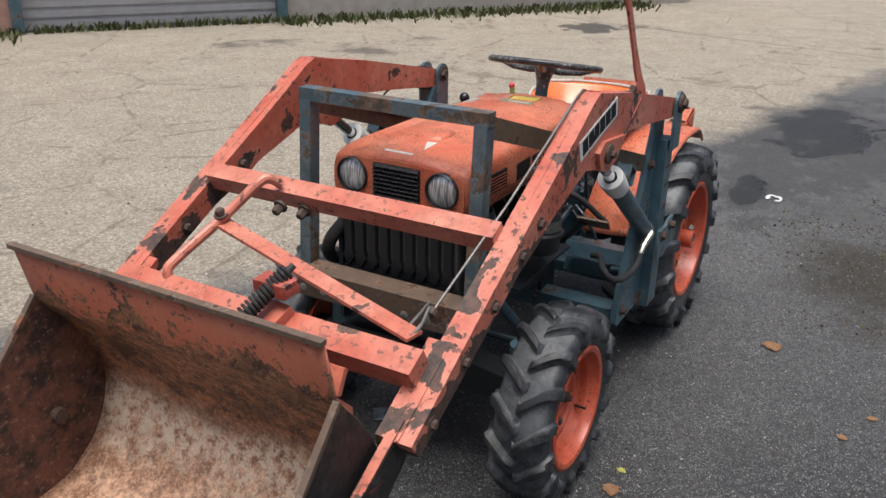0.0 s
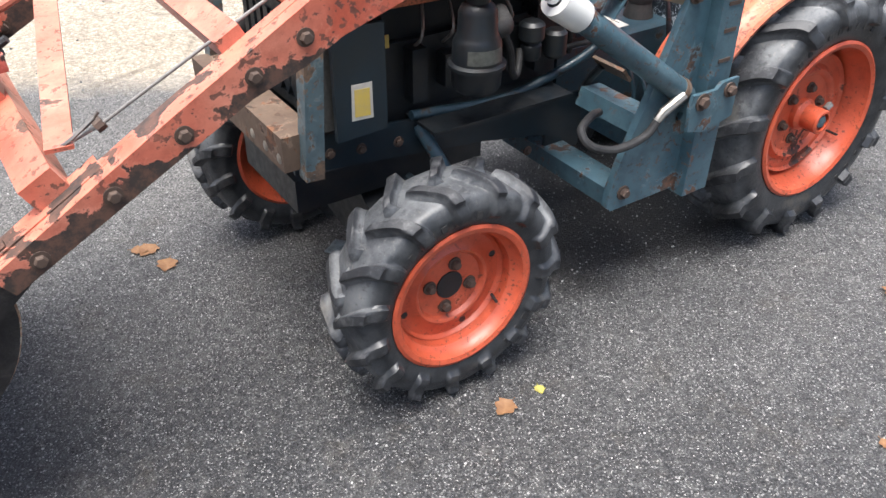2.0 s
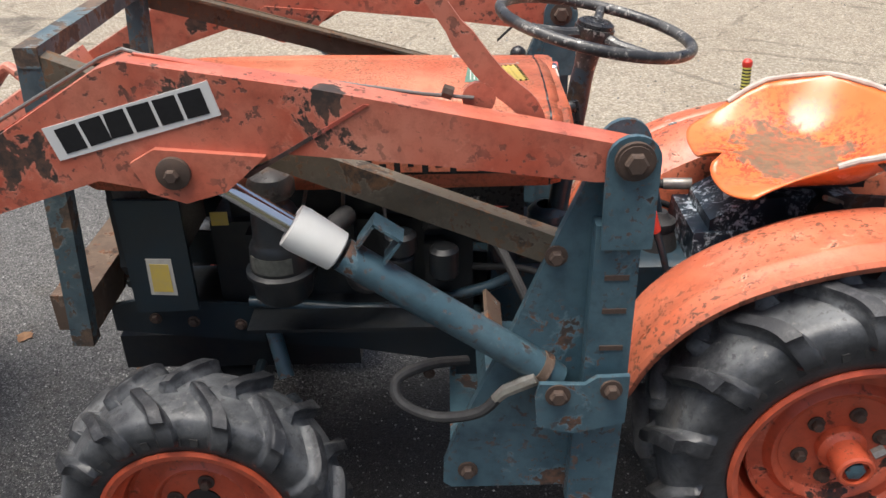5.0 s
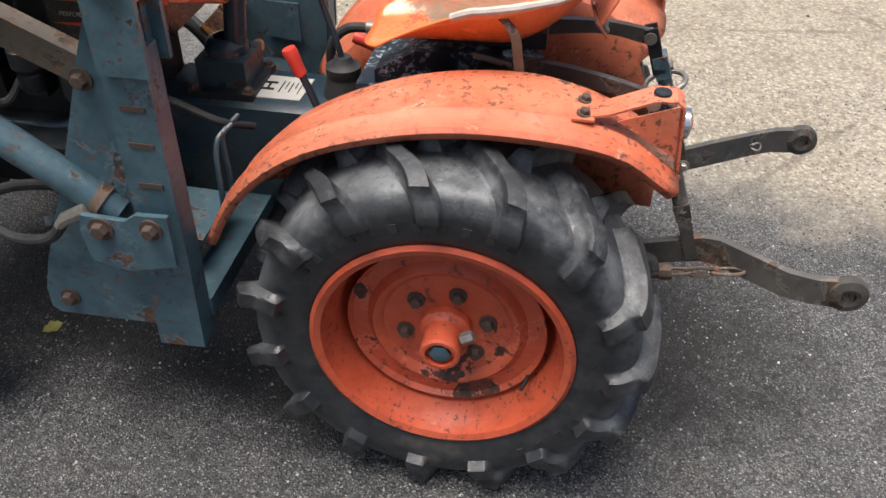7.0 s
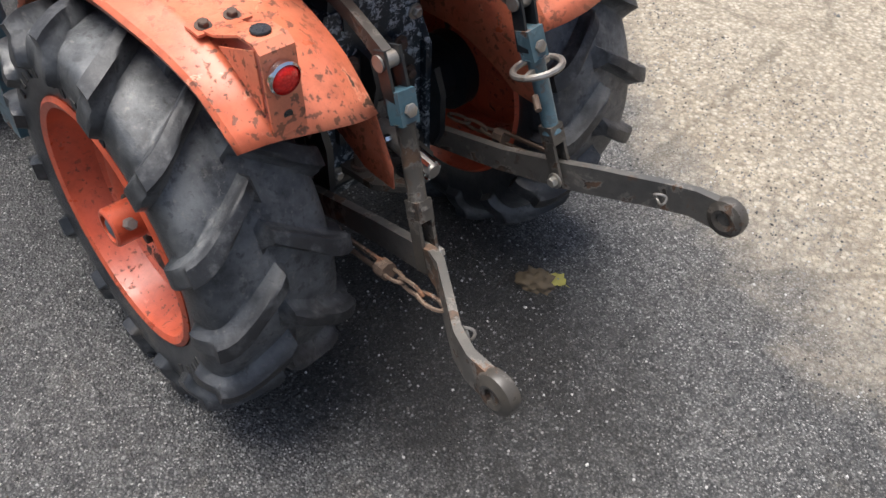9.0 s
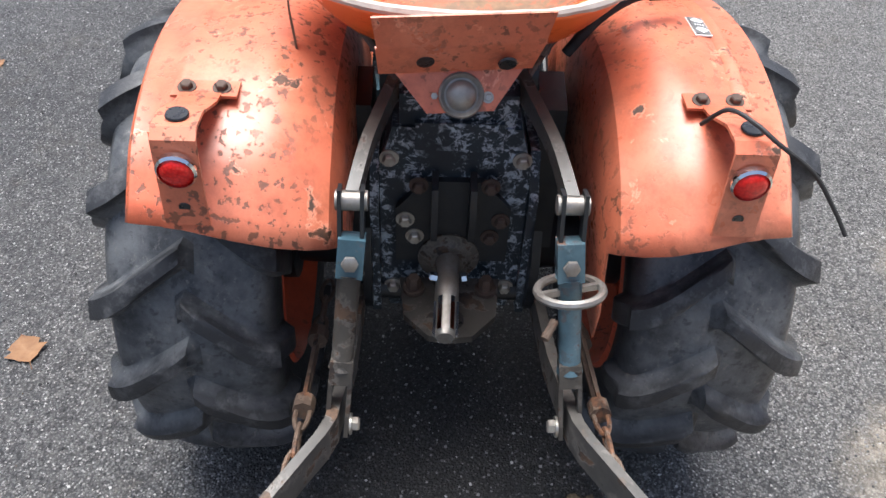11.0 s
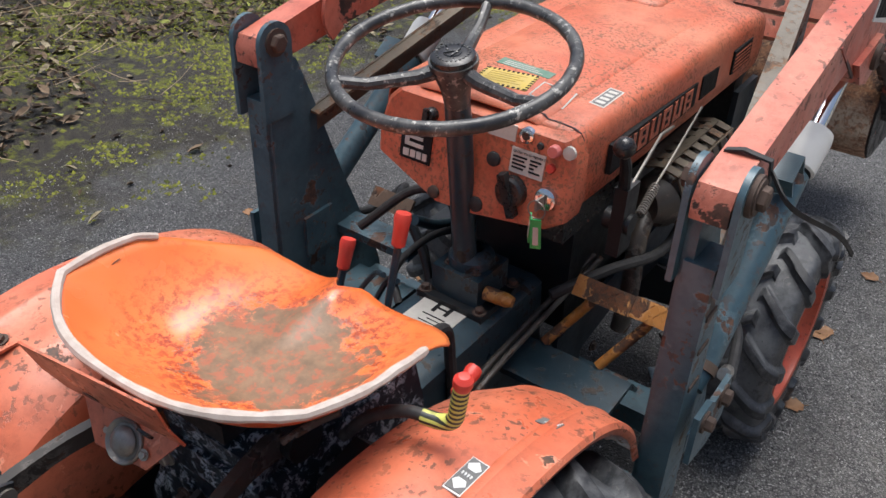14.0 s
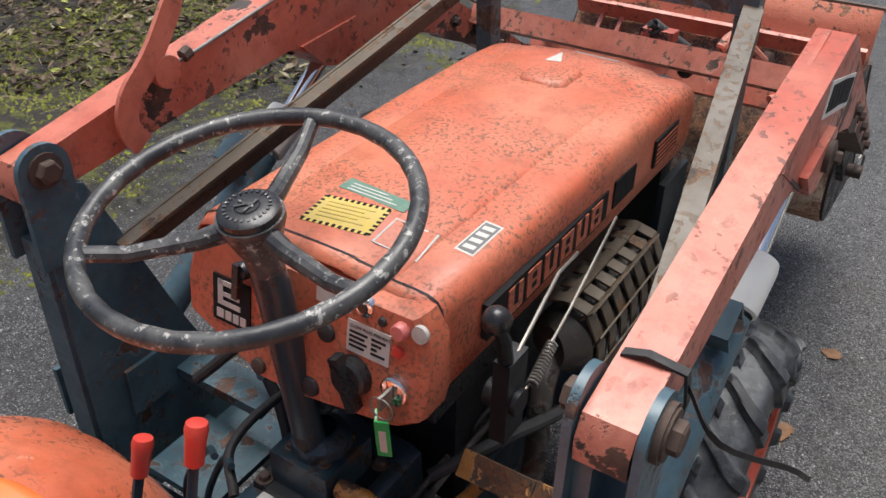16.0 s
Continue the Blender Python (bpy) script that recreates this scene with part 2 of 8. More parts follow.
def tyre_rubber(name, shoulder):
    """Dark sidewall, tread greyed by dry dust, fine cracks and scuffs."""
    n = Nodes(name)
    sep = n.t.nodes.new("ShaderNodeSeparateXYZ")
    n.link(n.tc, sep.inputs[0])
    r = n.math("SQRT", n.math("ADD", n.math("MULTIPLY", sep.outputs[0], sep.outputs[0]), n.math("MULTIPLY", sep.outputs[2], sep.outputs[2])), 0.0)
    tread = n.ramp(n.math("ADD", r, n.math("MULTIPLY", n.math("SUBTRACT", n.noise(14, 5), 0.5), 0.05)), shoulder - 0.035, shoulder + 0.012)
    wall = n.mix(n.ramp(n.noise(25, 6, 0.7), 0.4, 0.7), (0.016, 0.018, 0.021), (0.045, 0.047, 0.050))
    dusty = n.mix(n.ramp(n.noise(9, 6, 0.7), 0.36, 0.60), (0.026, 0.029, 0.034), (0.130, 0.136, 0.142))
    dusty = n.mix(n.ramp(n.noise(70, 6, 0.75), 0.57, 0.66, 0, 0.7), dusty, (0.18, 0.172, 0.16))
    dusty = n.mix(n.ramp(n.noise(45, 5, 0.7), 0.56, 0.62, 0, 0.6), dusty, (0.02, 0.02, 0.022))
    lug = n.t.nodes.new("ShaderNodeAttribute")
    lug.attribute_name = "lug"
    top = n.ramp(n.math("ADD", lug.outputs["Fac"], n.math("MULTIPLY", n.math("SUBTRACT", n.noise(30, 5, 0.7), 0.5), 0.6)), 0.35, 0.75)
    col = n.mix(tread, wall, dusty)
    col = n.mix(n.math("MULTIPLY", top, 0.92), col, n.mix(n.ramp(n.noise(22, 6, 0.72), 0.50, 0.68), (0.014, 0.015, 0.018), (0.085, 0.087, 0.090)))
    col = n.mix(n.ramp(n.noise(5, 5, 0.7), 0.62, 0.72, 0, 0.55), col, (0.10, 0.088, 0.072))
    return n.put(col, n.ramp(tread, 0, 1, 0.30, 0.52), 0.0, n.math("ADD", n.noise(160, 4, 0.7), n.math("MULTIPLY", n.noise(45, 5, 0.7), 1.2)), 0.45, 0.0016)


def bucket_rust():
    """Scoured steel: mottled orange-brown low down, a pale gritty band in the curve, dark streaked rust above, ragged paint along the lip."""
    n = Nodes("scoured_rusty_bucket_steel")
    sep = n.t.nodes.new("ShaderNodeSeparateXYZ")
    n.link(n.tc, sep.inputs[0])
    z = n.math("ADD", sep.outputs[2], n.math("MULTIPLY", n.math("SUBTRACT", n.noise(7, 7, 0.7), 0.5), 0.20))
    pits = n.ramp(n.noise(70, 6, 0.75), 0.45, 0.58)
    low = n.mix(n.ramp(n.noise(15, 9, 0.78), 0.43, 0.57), (0.27, 0.125, 0.066), (0.66, 0.40, 0.255))
    low = n.mix(n.math("MULTIPLY", pits, 0.6), low, (0.12, 0.056, 0.034))
    low = n.mix(n.ramp(n.noise(150, 5, 0.75), 0.55, 0.62, 0, 0.7), low, (0.72, 0.52, 0.38))
    grit = n.math("MULTIPLY", n.ramp(n.noise(38, 9, 0.82), 0.46, 0.52), n.math("MULTIPLY", n.ramp(z, 0.40, 0.47), n.ramp(z, 0.58, 0.51)))
    low = n.mix(n.math("MULTIPLY", grit, 0.85), low, (0.74, 0.64, 0.49))
    up = n.mix(n.ramp(n.noise(24, 9, 0.78, (1, 0.8, 1.3)), 0.43, 0.60), (0.058, 0.032, 0.025), (0.36, 0.165, 0.078))
    up = n.mix(n.ramp(n.noise(110, 6, 0.78), 0.54, 0.60, 0, 0.8), up, (0.52, 0.32, 0.18))
    up = n.mix(n.ramp(n.noise(6, 6, 0.65), 0.48, 0.62, 0, 0.75), up, (0.034, 0.021, 0.019))
    col = n.mix(n.ramp(z, 0.53, 0.60), low, up)
    edge = n.ramp(n.math("ADD", sep.outputs[2], n.math("MULTIPLY", n.math("SUBTRACT", n.noise(8, 10, 0.74), 0.5), 0.42)), 0.842, 0.848)
    chipped = n.math("MULTIPLY", edge, n.ramp(n.noise(30, 7, 0.72), 0.585, 0.565))
    col = n.mix(chipped, col, n.mix(n.noise(7, 4), (0.54, 0.125, 0.060), (0.64, 0.25, 0.155)))
    return n.put(col, n.ramp(pits, 0, 1, 0.55, 0.75), 0.0, n.noise(90, 6, 0.78), 0.9, 0.004)


def caked_rust():
    n = Nodes("dark_caked_rust")
    col = n.mix(n.ramp(n.noise(16, 8, 0.75), 0.42, 0.6), (0.022, 0.014, 0.012), (0.14, 0.055, 0.035))
    col = n.mix(n.ramp(n.noise(60, 6, 0.75), 0.56, 0.64, 0, 0.6), col, (0.30, 0.18, 0.13))
    return n.put(col, 0.7, 0.0, n.noise(60, 6, 0.75), 0.8, 0.004)


def tarry_plate():
    n = Nodes("tar_caked_black_plate")
    col = n.mix(n.ramp(n.noise(12, 6, 0.7), 0.60, 0.66), (0.012, 0.010, 0.010), (0.26, 0.05, 0.03))
    col = n.mix(n.ramp(n.noise(20, 5), 0.55, 0.72, 0, 0.6), col, (0.07, 0.06, 0.055))
    return n.put(col, n.ramp(n.noise(30, 4), 0.35, 0.65, 0.3, 0.7), 0.0, n.noise(45, 6, 0.75), 0.9, 0.006)


def seat_pan():
    """Orange pan with mud dried in its hollow."""
    n = Nodes("orange_seat_pan_with_dried_mud")
    sep = n.t.nodes.new("ShaderNodeSeparateXYZ")
    n.link(n.tc, sep.inputs[0])
    base = n.mix(n.math("MULTIPLY", n.ramp(n.noise(4, 3), 0.4, 0.7), 0.45), (0.74, 0.150, 0.034), (0.82, 0.30, 0.10))
    ex = n.math("DIVIDE", n.math("SUBTRACT", sep.outputs[0], 0.015), 0.120)
    ey = n.math("DIVIDE", n.math("ADD", sep.outputs[1], 0.02), 0.14)
    d = n.math("SQRT", n.math("ADD", n.math("MULTIPLY", ex, ex), n.math("MULTIPLY", ey, ey)), 0.0)
    d = n.math("ADD", d, n.math("MULTIPLY", n.math("SUBTRACT", n.noise(20, 8, 0.76), 0.5), 2.0))
    mud = n.ramp(d, 1.0, 0.86)
    dirt = n.mix(n.ramp(n.noise(40, 6, 0.7), 0.35, 0.68), (0.13, 0.080, 0.042), (0.24, 0.140, 0.075))
    dirt = n.mix(n.ramp(n.noise(55, 5, 0.7), 0.50, 0.58, 0, 0.65), dirt, (0.36, 0.085, 0.035))
    halo = n.math("MULTIPLY", n.ramp(d, 1.75, 1.0), n.ramp(n.noise(75, 6, 0.75), 0.49, 0.55))
    col = n.mix(halo, base, (0.28, 0.045, 0.02))
    col = n.mix(mud, col, dirt)
    n.out.inputs["Coat Weight"].default_value, n.out.inputs["Coat Roughness"].default_value = 0.30, 0.32
    return n.put(col, n.math("ADD", n.ramp(n.noise(12, 3), 0.3, 0.7, 0.16, 0.30), n.math("MULTIPLY", mud, 0.45)), 0.0, n.math("ADD", mud, n.math("MULTIPLY", n.noise(130, 3), 0.3)), 0.3, 0.001)


def headlamp_glass():
    n = Nodes("ribbed_headlamp_glass")
    n.out.inputs["Coat Weight"].default_value, n.out.inputs["Coat Roughness"].default_value = 1.0, 0.04
    col = n.mix(n.ramp(n.noise(34, 3, 0.5, (1, 5, 0.5)), 0.40, 0.62), (0.20, 0.215, 0.21), (0.62, 0.64, 0.62))
    return n.put(col, 0.25, 0.35, n.noise(90, 2, 0.5, (1, 6, 0.4)), 0.5, 0.002)


def red_lens():
    n = Nodes("red_reflector_lens")
    return n.put(n.mix(n.voronoi(260), (0.75, 0.02, 0.015), (0.45, 0.005, 0.005)), 0.12, 0.0, n.voronoi(260), 0.4, 0.001)


M_TAPE2 = two_tone_tape()
M_CAST = flaked_casting()
M_TYRE_REAR = tyre_rubber("dusty_rear_tyre_rubber", 0.335)
M_TYRE_FRONT = tyre_rubber("dusty_front_tyre_rubber", 0.262)
M_BUCKET = bucket_rust()
M_CAKED = caked_rust()
M_TAR = tarry_plate()
M_PAN = seat_pan()
M_LAMP = headlamp_glass()
M_LENS = red_lens()


def ground_material():
    """Damp dark asphalt round the machine, dry sandy hardstanding beyond a ragged edge, moss towards the bank."""
    n = Nodes("worn_yard_surface")
    sep = n.t.nodes.new("ShaderNodeSeparateXYZ")
    n.link(n.tc, sep.inputs[0])
    x, y = sep.outputs[0], sep.outputs[1]
    wob = n.math("ADD", n.math("MULTIPLY", n.math("SUBTRACT", n.noise(0.9, 5, 0.6), 0.5), 0.9), n.math("MULTIPLY", n.math("SUBTRACT", n.noise(7, 5, 0.7), 0.5), 0.35))
    fa = n.math("SUBTRACT", -1.0, n.math("MULTIPLY", x, 0.55))
    fb = n.math("SUBTRACT", -0.86, n.math("MULTIPLY", x, 0.25))
    edge = n.math("ADD", n.math("SUBTRACT", y, n.math("MINIMUM", fa, fb)), wob)
    dry = n.ramp(edge, 0.12, -0.18)
    grain = n.noise(260, 4, 0.75)
    stone = n.voronoi(310, out="Color")
    stone_v = n.t.nodes.new("ShaderNodeSeparateColor")
    n.link(stone, stone_v.inputs[0])
    fleck = n.ramp(stone_v.outputs[0], 0.90, 0.93)
    cloud = n.ramp(n.noise(1.3, 5, 0.6), 0.35, 0.7)
    # paler towards the rear and the far side of the machine, damp in front
    # the ramp from y 0.6 to 1.9 paints duller sky reflection into the tone
    away = n.math("MULTIPLY", n.math("MAXIMUM", n.ramp(x, 1.7, -0.6, 0.12, 1.0), n.ramp(y, 0.40, -0.60)), n.ramp(y, 1.9, 0.6, 0.25, 1.0))
    ground_tone = n.math("ADD", n.math("MULTIPLY", away, 0.75), n.math("MULTIPLY", cloud, 0.35))
    asphalt = n.mix(ground_tone, (0.046, 0.047, 0.051), (0.170, 0.168, 0.164))
    cell = n.t.nodes.new("ShaderNodeSeparateColor")
    n.link(n.voronoi(190, out="Color"), cell.inputs[0])
    pale_chip = n.math("MULTIPLY", n.ramp(cell.outputs[0], 0.50, 1.0, 0, 0.85), n.ramp(n.noise(2.6, 6, 0.7), 0.35, 0.65, 0.2, 0.75))
    asphalt = n.mix(pale_chip, asphalt, n.mix(ground_tone, (0.150, 0.150, 0.154), (0.43, 0.42, 0.40)))
    # paler speckle over the far side, from about y -0.4 outwards
    pale_side = n.math("MULTIPLY", n.ramp(n.math("ADD", y, n.math("MULTIPLY", n.math("SUBTRACT", n.noise(1.6, 6, 0.7), 0.5), 0.5)), -0.42, -0.80), n.ramp(n.noise(60, 6, 0.8), 0.36, 0.54, 0.35, 0.85))
    asphalt = n.mix(pale_side, asphalt, (0.275, 0.265, 0.245))
    asphalt = n.mix(n.ramp(cell.outputs[1], 0.70, 0.78, 0, 0.65), asphalt, (0.020, 0.020, 0.022))
    asphalt = n.mix(n.ramp(grain, 0.50, 0.66, 0, 0.55), asphalt, (0.27, 0.268, 0.26))
    asphalt = n.mix(n.math("MULTIPLY", n.ramp(n.noise(80, 5, 0.8), 0.48, 0.57), 0.42), asphalt, (0.026, 0.026, 0.028))
    asphalt = n.mix(n.math("MULTIPLY", fleck, 0.9), asphalt, (0.50, 0.49, 0.47))
    asphalt = n.mix(n.ramp(n.noise(4.5, 7, 0.75), 0.55, 0.70, 0, 0.55), asphalt, n.mix(pale_chip, (0.115, 0.098, 0.075), (0.29, 0.25, 0.195)))
    asphalt = n.mix(n.ramp(n.voronoi(190), 0.42, 0.60, 0, 0.60), asphalt, (0.014, 0.014, 0.015))
    lump = n.t.nodes.new("ShaderNodeSeparateColor")
    n.link(n.voronoi(48, out="Color"), lump.inputs[0])
    asphalt = n.mix(n.ramp(lump.outputs[0], 0.6, 1.0, 0, 0.20), asphalt, (0.21, 0.205, 0.195))
    asphalt = n.mix(n.ramp(lump.outputs[1], 0.55, 1.0, 0, 0.28), asphalt, (0.024, 0.024, 0.025))

    def blot(cx, cy, rx, ry, ragged=3.2, scale=3.0):
        """A ragged stain, 1 inside and 0 outside."""
        dx, dy = n.math("DIVIDE", n.math("SUBTRACT", x, cx), rx), n.math("DIVIDE", n.math("SUBTRACT", y, cy), ry)
        d = n.math("SQRT", n.math("ADD", n.math("MULTIPLY", dx, dx), n.math("MULTIPLY", dy, dy)), 0.0)
        return n.ramp(n.math("ADD", d, n.math("MULTIPLY", n.math("SUBTRACT", n.noise(scale, 7, 0.7), 0.5), ragged)), 1.05, 0.90)

    puddle = n.math("MAXIMUM", blot(-3.85, 0.56, 0.75, 0.36), n.math("MAXIMUM", blot(-2.0, 0.36, 0.34, 0.10), blot(-8.2, -3.0, 0.45, 0.40)))
    rim = n.math("MAXIMUM", blot(-3.6, 0.50, 1.5, 0.75, 4.5), blot(-2.3, 0.40, 0.9, 0.30, 4.5))
    asphalt = n.mix(n.math("MULTIPLY", rim, 0.45), asphalt, (0.028, 0.027, 0.027))
    # oily ellipse under the tractor, with the machine's shade put into its colour
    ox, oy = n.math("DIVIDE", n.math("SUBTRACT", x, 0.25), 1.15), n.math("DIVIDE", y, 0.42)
    oil_shade = n.math("ADD", n.math("SQRT", n.math("ADD", n.math("MULTIPLY", ox, ox), n.math("MULTIPLY", oy, oy)), 0.0), n.math("MULTIPLY", n.math("SUBTRACT", n.noise(4, 6, 0.7), 0.5), 0.9))
    asphalt = n.mix(n.ramp(oil_shade, 1.08, 0.75, 0, 0.8), asphalt, n.mix(pale_chip, (0.014, 0.013, 0.012), (0.05, 0.045, 0.038)))
    px, py = n.math("ADD", x, 0.95), n.math("SUBTRACT", y, 1.55)
    pd = n.math("ADD", n.math("SQRT", n.math("ADD", n.math("MULTIPLY", px, px), n.math("MULTIPLY", py, py)), 0.0), n.math("MULTIPLY", n.math("SUBTRACT", n.noise(3, 6, 0.7), 0.5), 1.3))
    asphalt = n.mix(n.ramp(pd, 0.85, 0.55, 0, 0.95), asphalt, n.mix(n.ramp(n.noise(30, 6, 0.7), 0.35, 0.65), (0.016, 0.012, 0.008), (0.075, 0.060, 0.036)))
    sand = n.mix(n.ramp(n.noise(2.2, 6, 0.65), 0.35, 0.7), (0.43, 0.365, 0.275), (0.58, 0.515, 0.41))
    sand = n.mix(n.ramp(n.noise(28, 6, 0.7), 0.48, 0.68, 0, 0.6), sand, (0.21, 0.17, 0.125))
    sand = n.mix(n.ramp(grain, 0.5, 0.7, 0, 0.5), sand, (0.66, 0.61, 0.51))
    sand = n.mix(n.math("MULTIPLY", fleck, 0.5), sand, (0.14, 0.12, 0.10))
    clod = n.t.nodes.new("ShaderNodeSeparateColor")
    n.link(n.voronoi(75, out="Color"), clod.inputs[0])
    sand = n.mix(n.ramp(clod.outputs[0], 0.55, 1.0, 0, 0.55), sand, (0.72, 0.66, 0.555))
    sand = n.mix(n.ramp(clod.outputs[1], 0.70, 1.0, 0, 0.6), sand, (0.20, 0.165, 0.12))
    sand = n.mix(n.ramp(n.voronoi(75), 0.36, 0.62, 0, 0.4), sand, (0.15, 0.125, 0.095))
    sand = n.mix(n.ramp(n.noise(7, 8, 0.8), 0.54, 0.66, 0, 0.5), sand, (0.24, 0.20, 0.15))
    crack = n.voronoi(0.8, "DISTANCE_TO_EDGE")
    sand = n.mix(n.math("MULTIPLY", n.ramp(n.math("ADD", crack, n.math("MULTIPLY", n.math("SUBTRACT", n.noise(5, 6), 0.5), 0.12)), 0.012, 0.0), 0.5), sand, (0.14, 0.12, 0.09))
    sand = n.mix(n.ramp(n.noise(3.4, 9, 0.8), 0.56, 0.66, 0, 0.55), sand, (0.24, 0.205, 0.16))
    sand = n.mix(n.ramp(n.noise(22, 8, 0.8), 0.60, 0.66, 0, 0.7), sand, (0.10, 0.085, 0.065))
    seam = n.math("ABSOLUTE", n.math("SUBTRACT", n.math("SUBTRACT", y, n.math("MULTIPLY", n.math("ADD", x, 8.5), 3.64)), n.math("ADD", -1.88, n.math("MULTIPLY", n.math("SUBTRACT", n.noise(2, 5), 0.5), 0.3))), 0.0)
    sand = n.mix(n.ramp(seam, 0.10, 0.04, 0, 0.7), sand, (0.11, 0.095, 0.075))
    sand = n.mix(n.math("MULTIPLY", n.ramp(n.noise(0.55, 5, 0.6), 0.60, 0.66), 0.75), sand, (0.09, 0.08, 0.07))
    col = n.mix(n.math("MULTIPLY", puddle, 0.8), n.mix(dry, asphalt, sand), (0.020, 0.020, 0.022))
    bank = n.math("ADD", n.math("SUBTRACT", y, n.math("ADD", 1.62, n.math("MULTIPLY", x, 0.02))), n.math("MULTIPLY", n.math("SUBTRACT", n.noise(2.2, 7, 0.7), 0.5), 1.7))
    mossy = n.math("MULTIPLY", n.ramp(bank, 0.0, 0.35), n.ramp(x, -0.2, 0.8, 0.3, 1.0))
    soil = n.mix(n.ramp(n.noise(18, 6, 0.7), 0.3, 0.7), (0.012, 0.010, 0.008), (0.050, 0.041, 0.030))
    moss = n.mix(n.math("MULTIPLY", n.ramp(n.noise(9, 8, 0.75), 0.52, 0.60), n.ramp(y, 1.5, 2.3, 0.15, 1.0)), soil, n.mix(n.noise(40, 4), (0.055, 0.066, 0.003), (0.150, 0.160, 0.008)))
    col = n.mix(mossy, col, moss)
    rough = n.math("ADD", n.ramp(ground_tone, 0, 1, 0.42, 0.66), n.math("MULTIPLY", n.math("MAXIMUM", dry, mossy), 0.34))
    rough = n.math("SUBTRACT", rough, n.math("MULTIPLY", puddle, 0.34))
    h = n.math("ADD", n.math("MULTIPLY", grain, 0.6), n.math("MULTIPLY", n.voronoi(190), -0.9))
    return n.put(col, rough, 0.0, n.math("ADD", h, n.math("MULTIPLY", n.noise(30, 5), 0.8)), 1.0, 0.010)


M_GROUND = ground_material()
M_LEAF = plain("brown_fallen_leaf", (0.22, 0.115, 0.05), 0.7, 0.0, 0.7, 40, 0.4, (0.12, 0.055, 0.025))
M_LEAF_Y = plain("yellow_green_leaf", (0.33, 0.31, 0.075), 0.6, 0.0, 0.6, 40, 0.3, (0.25, 0.20, 0.05))
M_FOIL = plain("crumpled_blue_grey_foil", (0.22, 0.27, 0.30), 0.35, 0.4, 0.8, 60, 0.6, (0.06, 0.08, 0.09))


# ---- shape helpers ----
def part(name, bm, mat, parent=None, label="", angle=35, bevel=0.0, solid=None):
    """Links a bmesh as one mesh object under a thing or under a part."""
    if bevel:
        hard = [e for e in bm.edges if len(e.link_faces) == 2 and e.calc_face_angle(0) > 0.5]
        bmesh.ops.bevel(bm, geom=hard, offset=bevel, segments=2, affect="EDGES", profile=0.6)
    bmesh.ops.recalc_face_normals(bm, faces=bm.faces)
    me = bpy.data.meshes.new(name)
    bm.to_mesh(me)
    bm.free()
    me.polygons.foreach_set("use_smooth", [True] * len(me.polygons))
    me.set_sharp_from_angle(angle=radians(angle))
    mats = mat if isinstance(mat, (list, tuple)) else [mat]
    for m in mats:
        me.materials.append(m)
    ob = new(name, me)
    if parent is not None:
        ob.parent = parent
    if label:
        tagged(ob, label)
    if solid:
        s = ob.modifiers.new("thickness", "SOLIDIFY")
        s.thickness, s.offset = solid, 0
    return ob


def thing(name, label, category, group="", at=(0, 0, 0)):
    ob = new(name)
    ob.location = at
    ob.empty_display_size = 0.1
    return tagged(ob, label, category, group)


def box(bm, x0, x1, y0, y1, z0, z1, m=None):
    vs = [bm.verts.new((x, y, z)) for x in (x0, x1) for y in (y0, y1) for z in (z0, z1)]
    if m is not None:
        for v in vs:
            v.co = m @ v.co
    for q in ((0, 1, 3, 2), (4, 6, 7, 5), (0, 4, 5, 1), (2, 3, 7, 6), (0, 2, 6, 4), (1, 5, 7, 3)):
        bm.faces.new([vs[i] for i in q])
    return vs


def prism(bm, poly, y0, y1, axis="y", m=None):
    """A flat outline (x, z) swept from y0 to y1; axis 'x': outline (y, z); 'z': outline (x, y)."""
    def p(a, b, c):
        v = Vector((a, c, b)) if axis == "y" else Vector((c, a, b)) if axis == "x" else Vector((a, b, c))
        return m @ v if m is not None else v
    r0 = [bm.verts.new(p(a, b, y0)) for a, b in poly]
    r1 = [bm.verts.new(p(a, b, y1)) for a, b in poly]
    bm.faces.new(r0)
    bm.faces.new(r1[::-1])
    for i in range(len(poly)):
        j = (i + 1) % len(poly)
        bm.faces.new((r0[i], r1[i], r1[j], r0[j]))


def loft(bm, rings, closed=True, caps=False):
    rows = [[bm.verts.new(p) for p in ring] for ring in rings]
    n = len(rows[0])
    for a, b in zip(rows, rows[1:]):
        for i in range(n if closed else n - 1):
            j = (i + 1) % n
            bm.faces.new((a[i], a[j], b[j], b[i]))
    if caps:
        bm.faces.new(rows[0][::-1])
        bm.faces.new(rows[-1])
    return rows


def frame_of(d):
    d = Vector(d).normalized()
    up = Vector((0, 0, 1)) if abs(d.z) < 0.95 else Vector((1, 0, 0))
    a = d.cross(up).normalized()
    return a, a.cross(d).normalized()


def smooth_path(pts, steps=6):
    """A Catmull-Rom curve through the points."""
    p = [Vector(q) for q in pts]
    p = [2 * p[0] - p[1]] + p + [2 * p[-1] - p[-2]]
    out = []
    for i in range(1, len(p) - 2):
        for s in range(steps):
            t = s / steps
            out.append(0.5 * (2 * p[i] + (p[i + 1] - p[i - 1]) * t + (2 * p[i - 1] - 5 * p[i] + 4 * p[i + 1] - p[i + 2]) * t * t + (3 * p[i] - p[i - 1] - 3 * p[i + 1] + p[i + 2]) * t ** 3))
    return out + [p[-2]]


